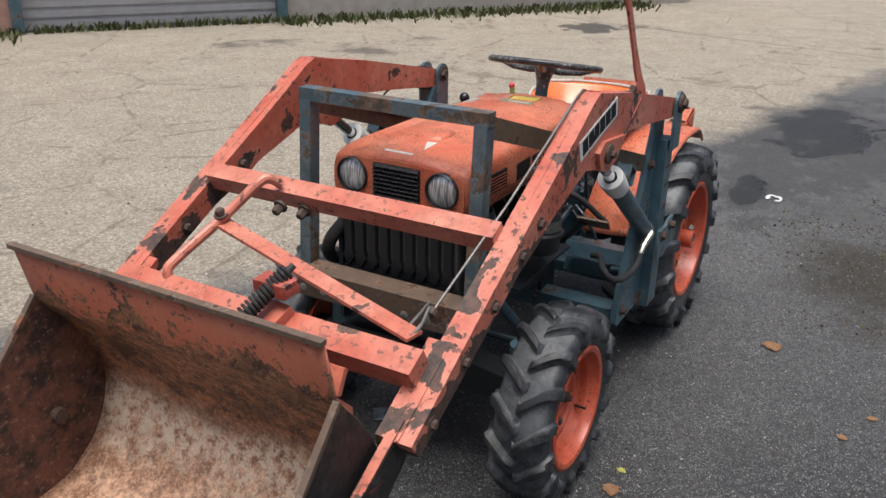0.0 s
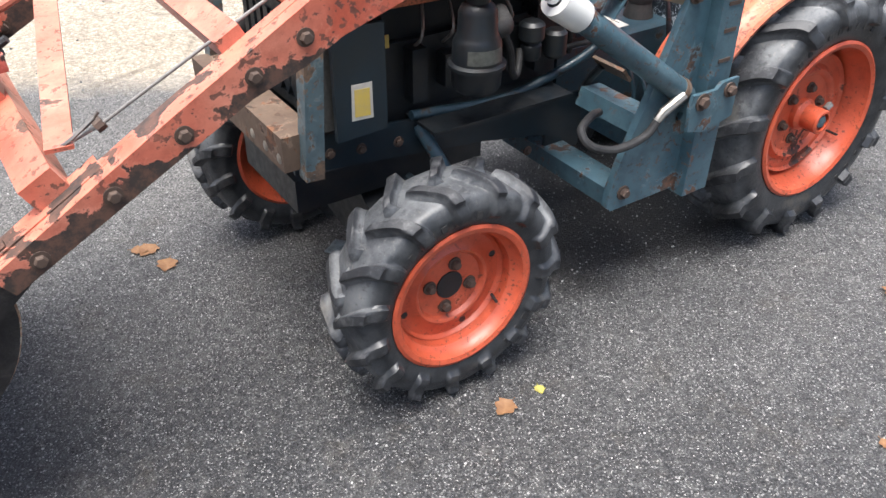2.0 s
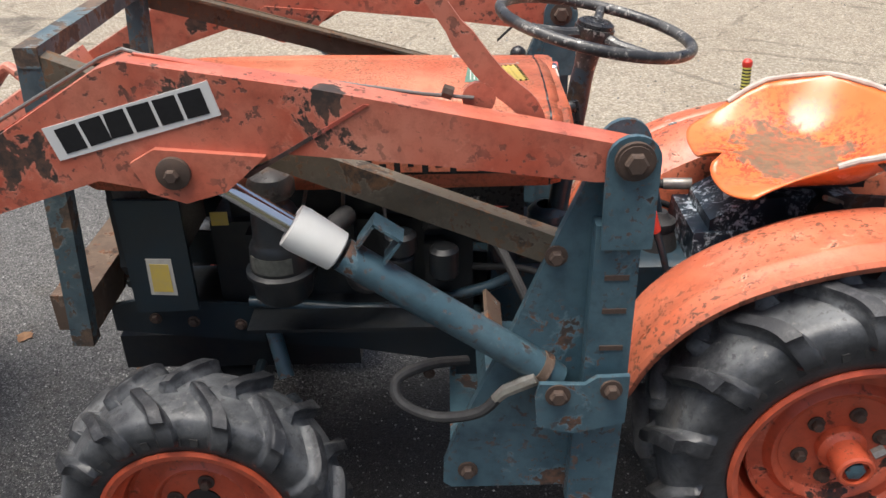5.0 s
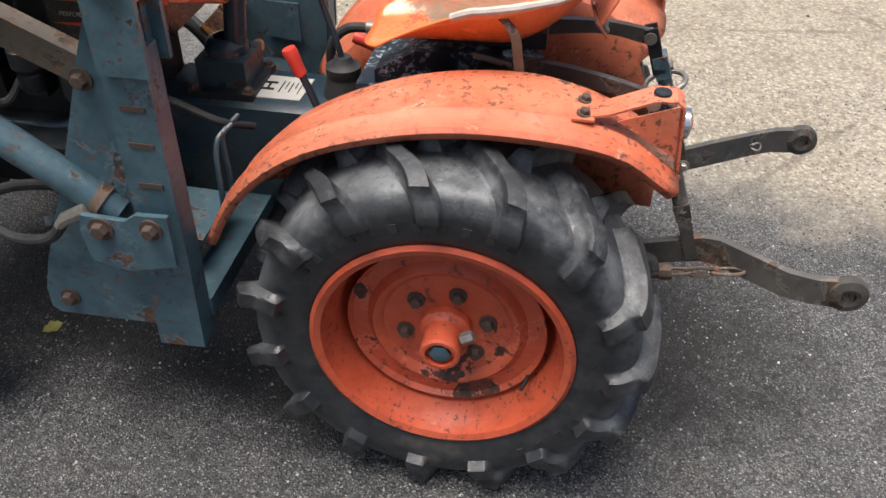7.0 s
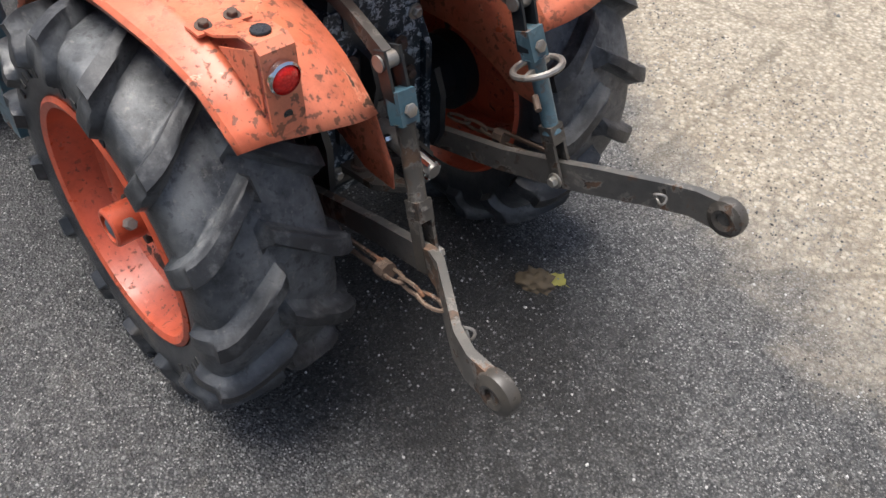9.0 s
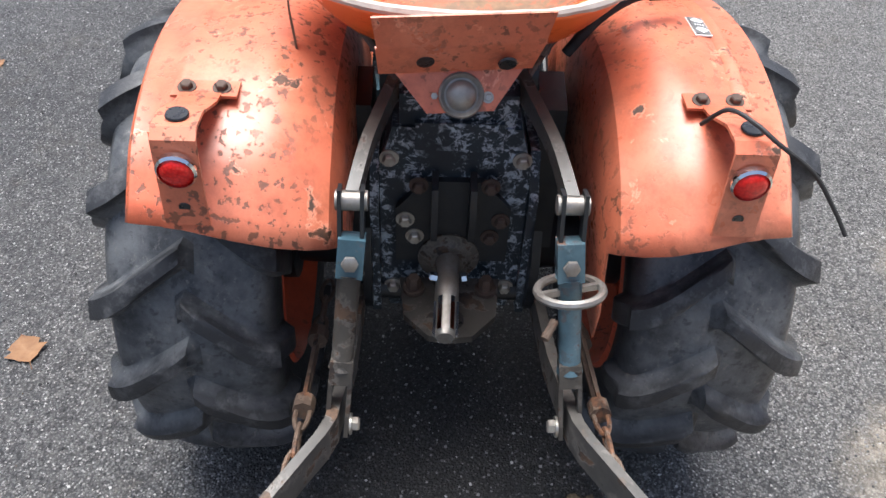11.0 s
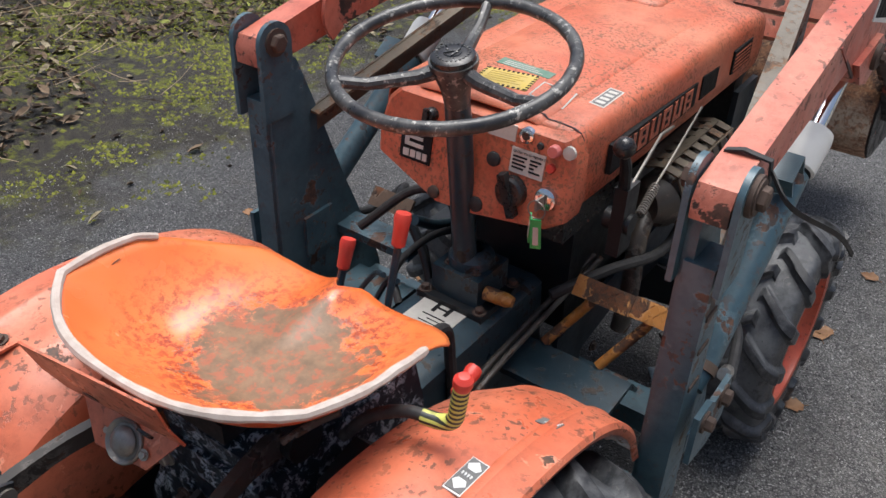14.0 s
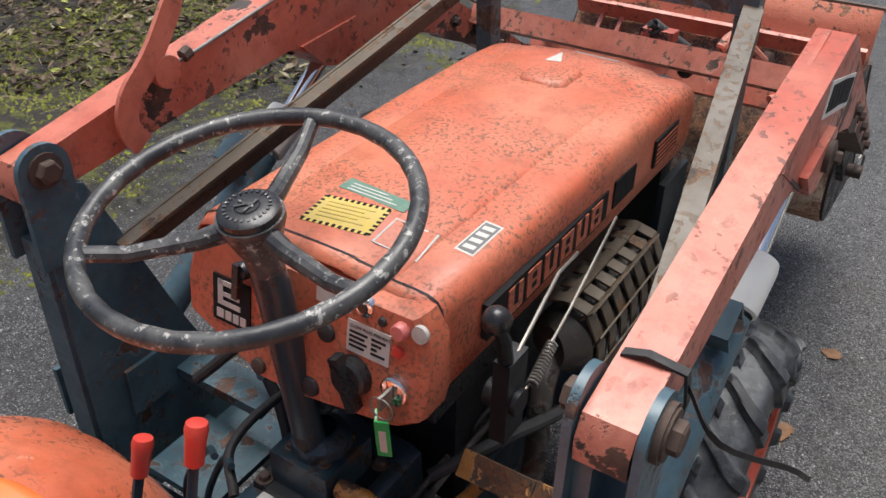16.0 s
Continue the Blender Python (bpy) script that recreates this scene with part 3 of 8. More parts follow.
def tube(bm, pts, r, n=10, smooth=0, caps=True):
    pts = smooth_path(pts, smooth) if smooth else [Vector(p) for p in pts]
    if isinstance(r, (list, tuple)):
        rs = [float(v) for v in np.interp(np.linspace(0, 1, len(pts)), np.linspace(0, 1, len(r)), r)]
    else:
        rs = [r] * len(pts)
    rings, a = [], None
    for i, p in enumerate(pts):
        d = (pts[min(i + 1, len(pts) - 1)] - pts[max(i - 1, 0)]).normalized()
        if a is None:
            a, _ = frame_of(d)
        a = (a - d * a.dot(d)).normalized()
        b = d.cross(a)
        rings.append([p + rs[i] * (math.cos(2 * math.pi * k / n) * a + math.sin(2 * math.pi * k / n) * b) for k in range(n)])
    loft(bm, rings, True, caps)


def lathe(bm, profile, origin, axis, n=32, closed=False):
    """A profile of (radius, distance along the axis) turned round the axis."""
    o, d = Vector(origin), Vector(axis).normalized()
    a, b = frame_of(d)
    rings = []
    for k in range(n):
        c, s = math.cos(2 * math.pi * k / n), math.sin(2 * math.pi * k / n)
        rings.append([o + d * h + (a * c + b * s) * r for r, h in profile])
    rows = [[bm.verts.new(p) for p in ring] for ring in rings]
    m = len(profile)
    for k in range(n):
        p, q = rows[k], rows[(k + 1) % n]
        for i in range(m if closed else m - 1):
            j = (i + 1) % m
            bm.faces.new((p[i], p[j], q[j], q[i]))
    bmesh.ops.remove_doubles(bm, verts=[v for row in rows for v in row], dist=1e-5)


def bar(bm, p0, p1, w, h, up=(0, 0, 1)):
    """A straight bar of rectangular section: w across, h along 'up'."""
    p0, p1 = Vector(p0), Vector(p1)
    d = (p1 - p0).normalized()
    side = d.cross(Vector(up)).normalized()
    u = side.cross(d)
    loft(bm, [[p + side * sx * w / 2 + u * sz * h / 2 for sx, sz in ((-1, -1), (1, -1), (1, 1), (-1, 1))] for p in (p0, p1)], True, True)


def bolt(bm, p, d, r=0.012, h=0.01, washer=True):
    """A hexagon head with its washer."""
    if washer:
        lathe(bm, [(0.0, 0.0), (r * 1.5, 0.0), (r * 1.5, h * 0.25), (0.0, h * 0.25)], p, d, 14)
    lathe(bm, [(0.0, h * 0.2), (r, h * 0.2), (r, h * 0.85), (r * 0.8, h), (0.0, h)], p, d, 6)


def B():
    return bmesh.new()


# ---- ground ----
bm = B()
box(bm, -60, 60, -60, 60, -0.4, 0.0)
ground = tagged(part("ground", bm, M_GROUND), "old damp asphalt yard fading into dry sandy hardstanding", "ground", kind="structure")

# ---- tractor ----
tractor = thing("tractor", "small old orange compact tractor with faded worn paint, standing on asphalt", "tractor")
loader = thing("front_loader", "rusty orange front loader with empty bucket on blue-grey posts", "front loader")


def tyre_mesh(bm, s, R, carc, width, bead, lugs, lug_w, sweep):
    """Carcass and chevron lugs, outer side towards s * y."""
    h = width / 2
    prof = [(bead - 0.012, -h * 0.62), (bead, -h * 0.80), (bead + 0.02, -h * 0.93), ((bead + carc) / 2, -h), (carc - 0.03, -h * 0.96), (carc - 0.008, -h * 0.82), (carc, -h * 0.45), (carc + 0.003, 0),
            (carc, h * 0.45), (carc - 0.008, h * 0.82), (carc - 0.03, h * 0.96), ((bead + carc) / 2, h), (bead + 0.02, h * 0.93), (bead, h * 0.80), (bead - 0.012, h * 0.62)]
    line = [tuple(p)[:2] for p in smooth_path([(r, y, 0) for r, y in prof], 4)]
    n, m = 450, len(line)
    normal = []
    for k in range(m):
        (r0, y0), (r1, y1) = line[max(0, k - 1)], line[min(m - 1, k + 1)]
        d = math.hypot(r1 - r0, y1 - y0)
        normal.append(((y1 - y0) / d, -(r1 - r0) / d))
    step = 2 * math.pi / lugs
    wear = [random.uniform(-0.004, 0.002) for _ in range(2 * lugs)]
    rings, heights = [], []
    for k in range(n):
        a = 2 * math.pi * k / n
        ring, rise = [], []
        for (r, y), (nr, ny) in zip(line, normal):
            f = min(1.1, abs(y) / h)
            high = 0.0
            for side in (1, -1):
                g = side * y / h
                if g < -0.08 or r < carc - 0.062:
                    continue
                u = (a + sweep * (f - g)) / step - (0.5 if side < 0 else 0.0)
                idx = math.floor(u + 0.5)
                q = (u - idx) * step * r
                w = lug_w * (0.31 + 0.14 * max(0.0, g))
                slope = 0.006 if q > 0 else 0.012
                e = max(0.0, min(1.0, (w + slope - abs(q)) / slope))
                e = e * e * (3 - 2 * e)
                e *= max(0.0, min(1.0, (g + 0.08) / 0.10)) * max(0.0, min(1.0, (r - carc + 0.062) / 0.010))
                tall = (R - carc + wear[int(idx) % lugs + (lugs if side < 0 else 0)]) * (1.0 if r > carc - 0.016 else 0.55)
                high = max(high, e * tall)
            chip = 0.0016 * noise.noise(Vector((r * math.cos(a), y, r * math.sin(a))) * 38) if high > 0.004 else 0.0
            b = a + sweep * f
            ring.append(((r + nr * (high + chip)) * math.cos(b), y + ny * high, (r + nr * (high + chip)) * math.sin(b)))
            rise.append(high / (R - carc))
        rings.append(ring)
        heights.append(rise)
    rings.append(rings[0])
    heights.append(heights[0])
    layer = bm.verts.layers.float.new("lug")
    for row, rise in zip(loft(bm, rings, False), heights):
        for v, h_ in zip(row, rise):
            v[layer] = h_
    bmesh.ops.remove_doubles(bm, verts=bm.verts, dist=1e-5)


def raised_bars(bm, r, y, a0, a1, count, h=0.018, depth=0.003):
    """Raised illegible marks along the sidewall."""
    for k in range(count):
        a = a0 + (a1 - a0) * k / max(1, count - 1)
        m = Matrix.Translation((r * math.cos(a), y, r * math.sin(a))) @ Matrix.Rotation(-a, 4, "Y")
        box(bm, -h / 2, h / 2, -depth, depth, -0.007, 0.007, m)


def wheel(name, s, centre, R, carc, width, bead, lugs, lug_w, disc_y, disc_r, hub_r, hub_len, bolts, bolt_r, label, camber=0.0, steer=0.0):
    """One wheel: tyre, rim, disc, hub, nuts and valve, outer side towards s * y."""
    w = new(name)
    w.parent = tractor
    tagged(w, label)
    w.matrix_local = pose(*centre, camber, 0, steer)
    h = width / 2
    bm = B()
    tyre_mesh(bm, s, R, carc, width, bead, lugs, lug_w, 0.26)
    rm = bead + (carc - bead) * 0.45
    part("tyre", bm, M_TYRE_REAR if R > 0.34 else M_TYRE_FRONT, w, "black ribbed agricultural tyre, dusty tread lugs", 40)
    bm = B()
    raised_bars(bm, rm, s * h * 0.992, 0.6, 2.0, 11, 0.016, 0.0022)
    raised_bars(bm, rm, s * h * 0.992, 3.6, 4.1, 4, 0.016, 0.0022)
    tagged(part("sidewall_text", bm, M_BLACK, w), "raised rubber marks on the sidewall", kind="stuff")
    bm = B()
    b = bead
    prof = [(b + 0.012, h * 0.82), (b + 0.014, h * 0.93), (b + 0.006, h * 0.97), (b - 0.006, h * 0.93), (b - 0.010, h * 0.70), (b - 0.022, h * 0.55), (b - 0.025, h * 0.25), (b - 0.042, h * 0.05), (disc_r + 0.004, disc_y + 0.012),
            (disc_r - 0.004, -h * 0.3), (b - 0.02, -h * 0.5), (b - 0.006, -h * 0.75), (b + 0.006, -h * 0.95), (b + 0.014, -h * 0.9), (b + 0.0, -h * 0.6), (b - 0.02, 0.0), (b - 0.008, h * 0.55)]
    lathe(bm, prof, (0, 0, 0), (0, s, 0), 56, True)
    part("rim", bm, M_RIM, w, "orange painted steel rim")
    bm = B()
    lathe(bm, [(0.0, disc_y + 0.004), (bolt_r * 1.5, disc_y + 0.004), (bolt_r * 1.62, disc_y + 0.014), (bolt_r * 1.72, disc_y + 0.016), (disc_r * 0.82, disc_y + 0.002), (disc_r * 0.97, disc_y + 0.002), (disc_r + 0.002, disc_y + 0.012),
               (disc_r + 0.002, disc_y), (disc_r * 0.8, disc_y - 0.01), (0.0, disc_y - 0.01)], (0, 0, 0), (0, s, 0), 48)
    part("wheel_disc", bm, M_DISC if bolts == 6 else M_RIM, w, "grimy orange wheel disc")
    if hub_len == 0.0:
        for k in range(4):
            a = 2 * math.pi * (k + 0.8) / 4
            bm = B()
            lathe(bm, [(0.0, 0.001), (0.008, 0.001), (0.009, 0.0)], (disc_r * 0.89 * math.cos(a), s * (disc_y + 0.0025), disc_r * 0.89 * math.sin(a)), (0, s, 0), 12)
            part("disc_hole", bm, M_BLKPAINT, w)
    for k in range(bolts):
        a = 2 * math.pi * (k + (0.75 if bolts == 6 else 0.15)) / bolts
        bm = B()
        bolt(bm, (bolt_r * math.cos(a), s * (disc_y + 0.004), bolt_r * math.sin(a)), (0, s, 0), 0.011, 0.018)
        part("wheel_nut", bm, M_RUSTBOLT, w)
    bm = B()
    if hub_len > 0.05:
        lathe(bm, [(0.0, disc_y), (hub_r * 1.35, disc_y), (hub_r * 1.3, disc_y + 0.02), (hub_r, disc_y + 0.03), (hub_r, disc_y + hub_len - 0.004), (hub_r - 0.004, disc_y + hub_len), (hub_r * 0.72, disc_y + hub_len), (hub_r * 0.72, disc_y + hub_len - 0.012), (0.0, disc_y + hub_len - 0.012)], (0, 0, 0), (0, s, 0), 28)
        part("hub", bm, M_RIM, w, "orange hub sleeve with open end")
        bm = B()
        bolt(bm, (0, s * (disc_y + hub_len - 0.014), 0), (0, s, 0), hub_r * 0.55, 0.012, False)
        part("axle_end", bm, M_BLUE, w)
        bm = B()
        bolt(bm, (-hub_r * 0.85, s * (disc_y + hub_len * 0.7), hub_r * 0.55), (-0.8, 0, 0.5), 0.011, 0.03, False)
        part("clamp_bolt", bm, M_STEEL, w)
    else:
        lathe(bm, [(0.0, disc_y + 0.007), (hub_r * 0.6, disc_y + 0.007), (hub_r * 0.95, disc_y + 0.007), (hub_r, disc_y + 0.003)], (0, 0, 0), (0, s, 0), 28)
        part("hub", bm, M_DARK, w, "dark greasy hub opening")
    bm = B()
    a = 3.7
    tube(bm, [((b - 0.035) * math.cos(a), s * h * 0.3, (b - 0.035) * math.sin(a)), ((b - 0.05) * math.cos(a), s * h * 0.75, (b - 0.05) * math.sin(a))], 0.004, 8)
    part("valve", bm, M_BLACK, w)
    return w


RL = dict(R=0.379, carc=0.345, width=0.245, bead=0.222, lugs=15, lug_w=0.036, disc_y=0.040, disc_r=0.180, hub_r=0.036, hub_len=0.083, bolts=6, bolt_r=0.078)
wheel("rear_wheel", 1, (0, 0.374, 0.376), label="left rear wheel with tall lugged tyre and orange rim", **RL)
wheel("rear_wheel", -1, (0, -0.374, 0.376), label="right rear wheel with tall lugged tyre and orange rim", **RL)
FL = dict(R=0.290, carc=0.266, width=0.165, bead=0.172, lugs=15, lug_w=0.028, disc_y=0.012, disc_r=0.142, hub_r=0.036, hub_len=0.0, bolts=4, bolt_r=0.056)
wheel("front_wheel", 1, (1.245, 0.430, 0.283), label="left front wheel with small lugged tyre and orange rim", **FL)
wheel("front_wheel", -1, (1.245, -0.430, 0.283), label="right front wheel with small lugged tyre and orange rim", **FL)


# fenders
def at(poly, t):
    """A point along a smooth outline, t from 0 to 1."""
    n = len(poly) - 1
    i = min(n - 1, int(t * n))
    f = t * n - i
    return poly[i][0] * (1 - f) + poly[i + 1][0] * f, poly[i][1] * (1 - f) + poly[i + 1][1] * f


OUT = [tuple(p)[0:3:2] for p in smooth_path([(0.435, 0, 0.505), (0.39, 0, 0.605), (0.315, 0, 0.695), (0.22, 0, 0.758), (0.10, 0, 0.797), (-0.02, 0, 0.812), (-0.14, 0, 0.802), (-0.25, 0, 0.770), (-0.352, 0, 0.700)], 4)]
INN = [tuple(p)[0:3:2] for p in smooth_path([(0.415, 0, 0.49), (0.365, 0, 0.600), (0.285, 0, 0.688), (0.19, 0, 0.748), (0.08, 0, 0.790), (-0.03, 0, 0.805), (-0.14, 0, 0.794), (-0.25, 0, 0.742), (-0.348, 0, 0.655)], 4)]


def fender(s):
    inner = 0.020 if s > 0 else -0.018
    f = new("fender")
    f.parent = tractor
    tagged(f, "orange rear mudguard with chipped, sun-bleached paint")
    # stations: y, share of the inner outline, lift
    st = [(0.416, 0.0, -0.016), (0.420, 0.0, -0.004), (0.415, 0.02, 0.003), (0.378, 0.12, 0.006), (0.372, 0.16, 0.010), (0.362, 0.20, 0.010), (0.355, 0.24, 0.006), (0.30, 0.60, 0.016), (0.25, 0.88, 0.014), (0.215, 1.0, -0.004), (0.19, 1.0, -0.018), (0.178, 1.0, -0.045), (0.175, 1.0, -0.11), (0.173, 1.0, -0.22)]
    bm = B()
    rows = []
    m = len(OUT) - 1
    for k in range(m + 1):
        t = k / m
        (ax, az), (bx, bz) = at(OUT, t), at(INN, t)
        ring = []
        for y, share, lift in st:
            y = y - 0.012 * max(0.0, t - 0.7) / 0.3 * (1 - share) - inner * share
            x, z = ax + (bx - ax) * share, az + (bz - az) * share - 0.032 * max(0.0, math.sin(math.pi * min(1.0, t * 1.10))) ** 0.8
            c = Vector((x - 0.03, z - 0.37))
            c.normalize()
            if lift < -0.1:
                z2 = max(0.50, z + lift)
                ring.append((x, s * y, z2))
            else:
                ring.append((x + c.x * lift, s * y, z + c.y * lift))
        rows.append(ring)
    loft(bm, rows, False)
    part("mudguard", bm, M_FENDER, f, solid=0.003)
    # lamp bracket
    yc = s * 0.331
    bm = B()
    strap = [(-0.196, 0.787), (-0.235, 0.795), (-0.30, 0.824), (-0.334, 0.826), (-0.343, 0.818), (-0.352, 0.70)]
    up = [(x, z + 0.004) if i < 4 else (x - 0.004, z + 0.002) for i, (x, z) in enumerate(strap)]
    prism(bm, strap + up[::-1], yc - 0.026, yc + 0.026)
    prism(bm, [(-0.25, 0.79), (-0.338, 0.824), (-0.345, 0.735)], yc + s * 0.026, yc + s * 0.0285)
    part("lamp_bracket", bm, M_FENDER, f, "bent orange lamp bracket")
    bm = B()
    box(bm, -0.215, -0.18, min(s * 0.285, s * 0.368), max(s * 0.285, s * 0.368), 0.789, 0.793)
    part("clamp_strip", bm, M_FENDER, f, bevel=0.0015)
    for y in (0.306, 0.35):
        bm = B()
        bolt(bm, (-0.198, s * y, 0.793), (-0.2, 0, 1), 0.008, 0.01)
        part("bolt", bm, M_RUSTBOLT, f)
    bm = B()
    lathe(bm, [(0.0, 0.002), (0.013, 0.002), (0.014, 0.0), (0.0, 0.0)], (-0.312, yc, 0.8315), (0, 0, 1), 20)
    part("bracket_hole", bm, M_BLKPAINT, f)
    bm = B()
    lathe(bm, [(0.0, 0.001), (0.007, 0.001), (0.0075, 0.0)], (-0.3535, yc, 0.728), (-1, 0, -0.1), 14)
    part("bracket_hole", bm, M_BLKPAINT, f)
    bm = B()
    lathe(bm, [(0.0, 0.0), (0.024, 0.0), (0.024, 0.008), (0.021, 0.011), (0.021, 0.006), (0.0, 0.006)], (-0.349, yc, 0.783), (-1, 0, -0.05), 28)
    part("lamp_ring", bm, M_CHROME, f, "chrome lamp ring")
    bm = B()
    lathe(bm, [(0.0, 0.015), (0.010, 0.0145), (0.017, 0.012), (0.021, 0.007)], (-0.349, yc, 0.783), (-1, 0, -0.05), 28)
    part("tail_light", bm, M_LENS, f, "round red tail light")
    return f


fender_l = fender(1)
fender_r = fender(-1)


def skin_height(ob, x, y):
    """Height of a sheet's upper skin at a place."""
    me = ob.data
    tree = BVHTree.FromPolygons([v.co for v in me.vertices], [p.vertices for p in me.polygons])
    hit = tree.ray_cast(Vector((x, y, 2.0)), Vector((0, 0, -1)))
    return hit[0].z + 0.002 if hit[0] else 0.8


guard_r = [o for o in fender_r.children if o.name.startswith("mudguard")][0]

# hood: sections (half width, top, bottom) along x
HOOD = [(0.535, 0.190, 0.982, 0.850), (0.56, 0.196, 0.990, 0.846), (0.80, 0.202, 0.994, 0.848), (1.05, 0.208, 0.998, 0.853), (1.28, 0.213, 0.997, 0.860), (1.37, 0.215, 0.991, 0.862), (1.408, 0.212, 0.982, 0.864), (1.424, 0.204, 0.972, 0.868)]


def hood_ring(x, w, top, bot):
    half = [(w, bot), (w + 0.003, bot + 0.035), (w + 0.002, top - 0.038), (w - 0.001, top - 0.020), (w - 0.008, top - 0.009), (w - 0.022, top - 0.003), (w - 0.045, top - 0.001), (w * 0.64, top - 0.001), (w * 0.60, top + 0.005), (w * 0.36, top + 0.008), (w * 0.33, top + 0.011), (0.0, top + 0.012)]
    return [(x, y, z) for y, z in half] + [(x, -y, z) for y, z in half[-2::-1]]


hood = new("hood")
hood.parent = tractor
hood.location.y = 0.010
tagged(hood, "faded orange engine hood with dirt and lichen on top")
bm = B()
rows = loft(bm, [hood_ring(*h) for h in HOOD], False)
part("hood_shell", bm, M_HOOD, hood, solid=0.003)
# dark gap between hood and instrument cowl
bm = B()
loft(bm, [[(x, y * 1.006, z + 0.0012) for _, y, z in hood_ring(*HOOD[1])] for x in (0.5555, 0.5595)], False)
part("gap_seal", bm, M_BLKPAINT, hood, "dark gap at the rear hood edge")


def hood_top(x, y):
    """Height of the hood's skin."""
    v = [float(np.interp(x, [h[0] for h in HOOD], [h[k] for h in HOOD])) for k in (1, 2, 3)]
    ring = [(q[1], q[2]) for q in hood_ring(x, *v) if q[2] > v[2] + 0.05]
    ring.sort()
    return float(np.interp(y, [q[0] for q in ring], [q[1] for q in ring])) + 0.0016


def hood_label(name, mat, corners, label="", lift=0.0008):
    return plate(name, mat, hood, [(x, y, hood_top(x, y)) for x, y in corners], lift, label)


# nose: a surround with two round lamps and a slotted grille
nose = new("nose")
nose.parent = tractor
nose.location.y = 0.010
bm = B()
x = 1.424
ring = [(y, z) for _, y, z in hood_ring(*HOOD[-1])]
prism(bm, ring, x - 0.012, x + 0.004, "x")
part("nose_panel", bm, M_HOOD, nose, "orange front panel with lamp openings", bevel=0.002)
for s in (1, -1):
    bm = B()
    lathe(bm, [(0.0485, -0.004), (0.0495, 0.010), (0.0465, 0.013), (0.0445, 0.006), (0.044, -0.004)], (x + 0.002, s * 0.142, 0.926), (1, 0, 0), 36)
    part("lamp_ring", bm, M_DARK, nose)
    bm = B()
    lathe(bm, [(0.0, 0.012), (0.016, 0.0115), (0.032, 0.009), (0.0445, 0.002), (0.0455, -0.002)], (x + 0.003, s * 0.142, 0.926), (1, 0, 0), 36)
    part("headlight", bm, M_LAMP, nose, "round clear headlight")
bm = B()
box(bm, x + 0.002, x + 0.006, -0.074, 0.074, 0.876, 0.972)
part("grille_back", bm, M_BLKPAINT, nose)
for k in range(8):
    bm = B()
    prism(bm, [(x + 0.006, 0.881 + k * 0.0115), (x + 0.016, 0.883 + k * 0.0115), (x + 0.006, 0.890 + k * 0.0115)], -0.072, 0.072)
    part("grille_slat", bm, M_BLKPAINT, nose)
for s in (1, -1):
    bm = B()
    prism(bm, [(1.042, 0.886), (1.130, 0.886), (1.130, 0.934), (1.042, 0.936)], s * 0.2085, s * 0.2150)
    part("side_slot", bm, M_PRINT, hood, "open slot in the hood side")
    bm = B()
    prism(bm, [(0.640, 0.880), (1.018, 0.882), (1.018, 0.932), (0.640, 0.936)], s * 0.204, s * 0.2138)
    part("name_band", bm, M_PRINT, hood, "black band with orange lettering blocks")
    for k in range(6):
        u = 0.692 + k * 0.052
        bm = B()
        prism(bm, [(u, 0.886), (u + 0.040, 0.8865), (u + 0.040, 0.928), (u, 0.929)], s * 0.2132, s * 0.2154)
        block = part("letter_block", bm, M_HOOD, hood)
        for v, w in (((0.014, 0.027), (0.895, 0.9045)), ((0.014, 0.027), (0.911, 0.9205))) if k % 2 else (((0.015, 0.026), (0.897, 0.930)),):
            bm = B()
            prism(bm, [(u + v[0], w[0]), (u + v[1], w[0]), (u + v[1], w[1]), (u + v[0], w[1])], s * 0.2150, s * 0.2158)
            part("block_slit", bm, M_PRINT, block)
    bm = B()
    prism(bm, [(1.205, 0.892), (1.315, 0.895), (1.315, 0.948), (1.205, 0.945)], s * 0.212, s * 0.2200)
    part("model_plate", bm, M_PRINT, hood, "black ribbed model plate")
    for k in range(5):
        bm = B()
        prism(bm, [(1.212, 0.897 + k * 0.009), (1.308, 0.899 + k * 0.009), (1.308, 0.902 + k * 0.009), (1.212, 0.900 + k * 0.009)], s * 0.2198, s * 0.2212)
        part("plate_rib", bm, M_HOOD, hood)
# raised cap cover, labels on top
bm = B()
loft(bm, [[(1.222 + dx * f, dy * f, 1.009 + dz) for dx, dy in ((-0.050, -0.034), (-0.036, -0.046), (0.036, -0.046), (0.050, -0.034), (0.050, 0.034), (0.036, 0.046), (-0.036, 0.046), (-0.050, 0.034))] for f, dz in ((1.08, -0.007), (1.0, 0.002), (0.90, 0.008), (0.72, 0.0105))], True, True)
part("cap_cover", bm, M_HOOD, hood, angle=60)


def plate(name, mat, parent, corners, lift=0.0012, label=""):
    """A thin four-cornered label lying on a surface."""
    bm = B()
    p = [Vector(c) for c in corners]
    nrm = (p[1] - p[0]).cross(p[2] - p[0]).normalized()
    loft(bm, [[q + nrm * h for q in p] for h in (-0.001, lift)], True, True)
    return part(name, bm, mat, parent, label)


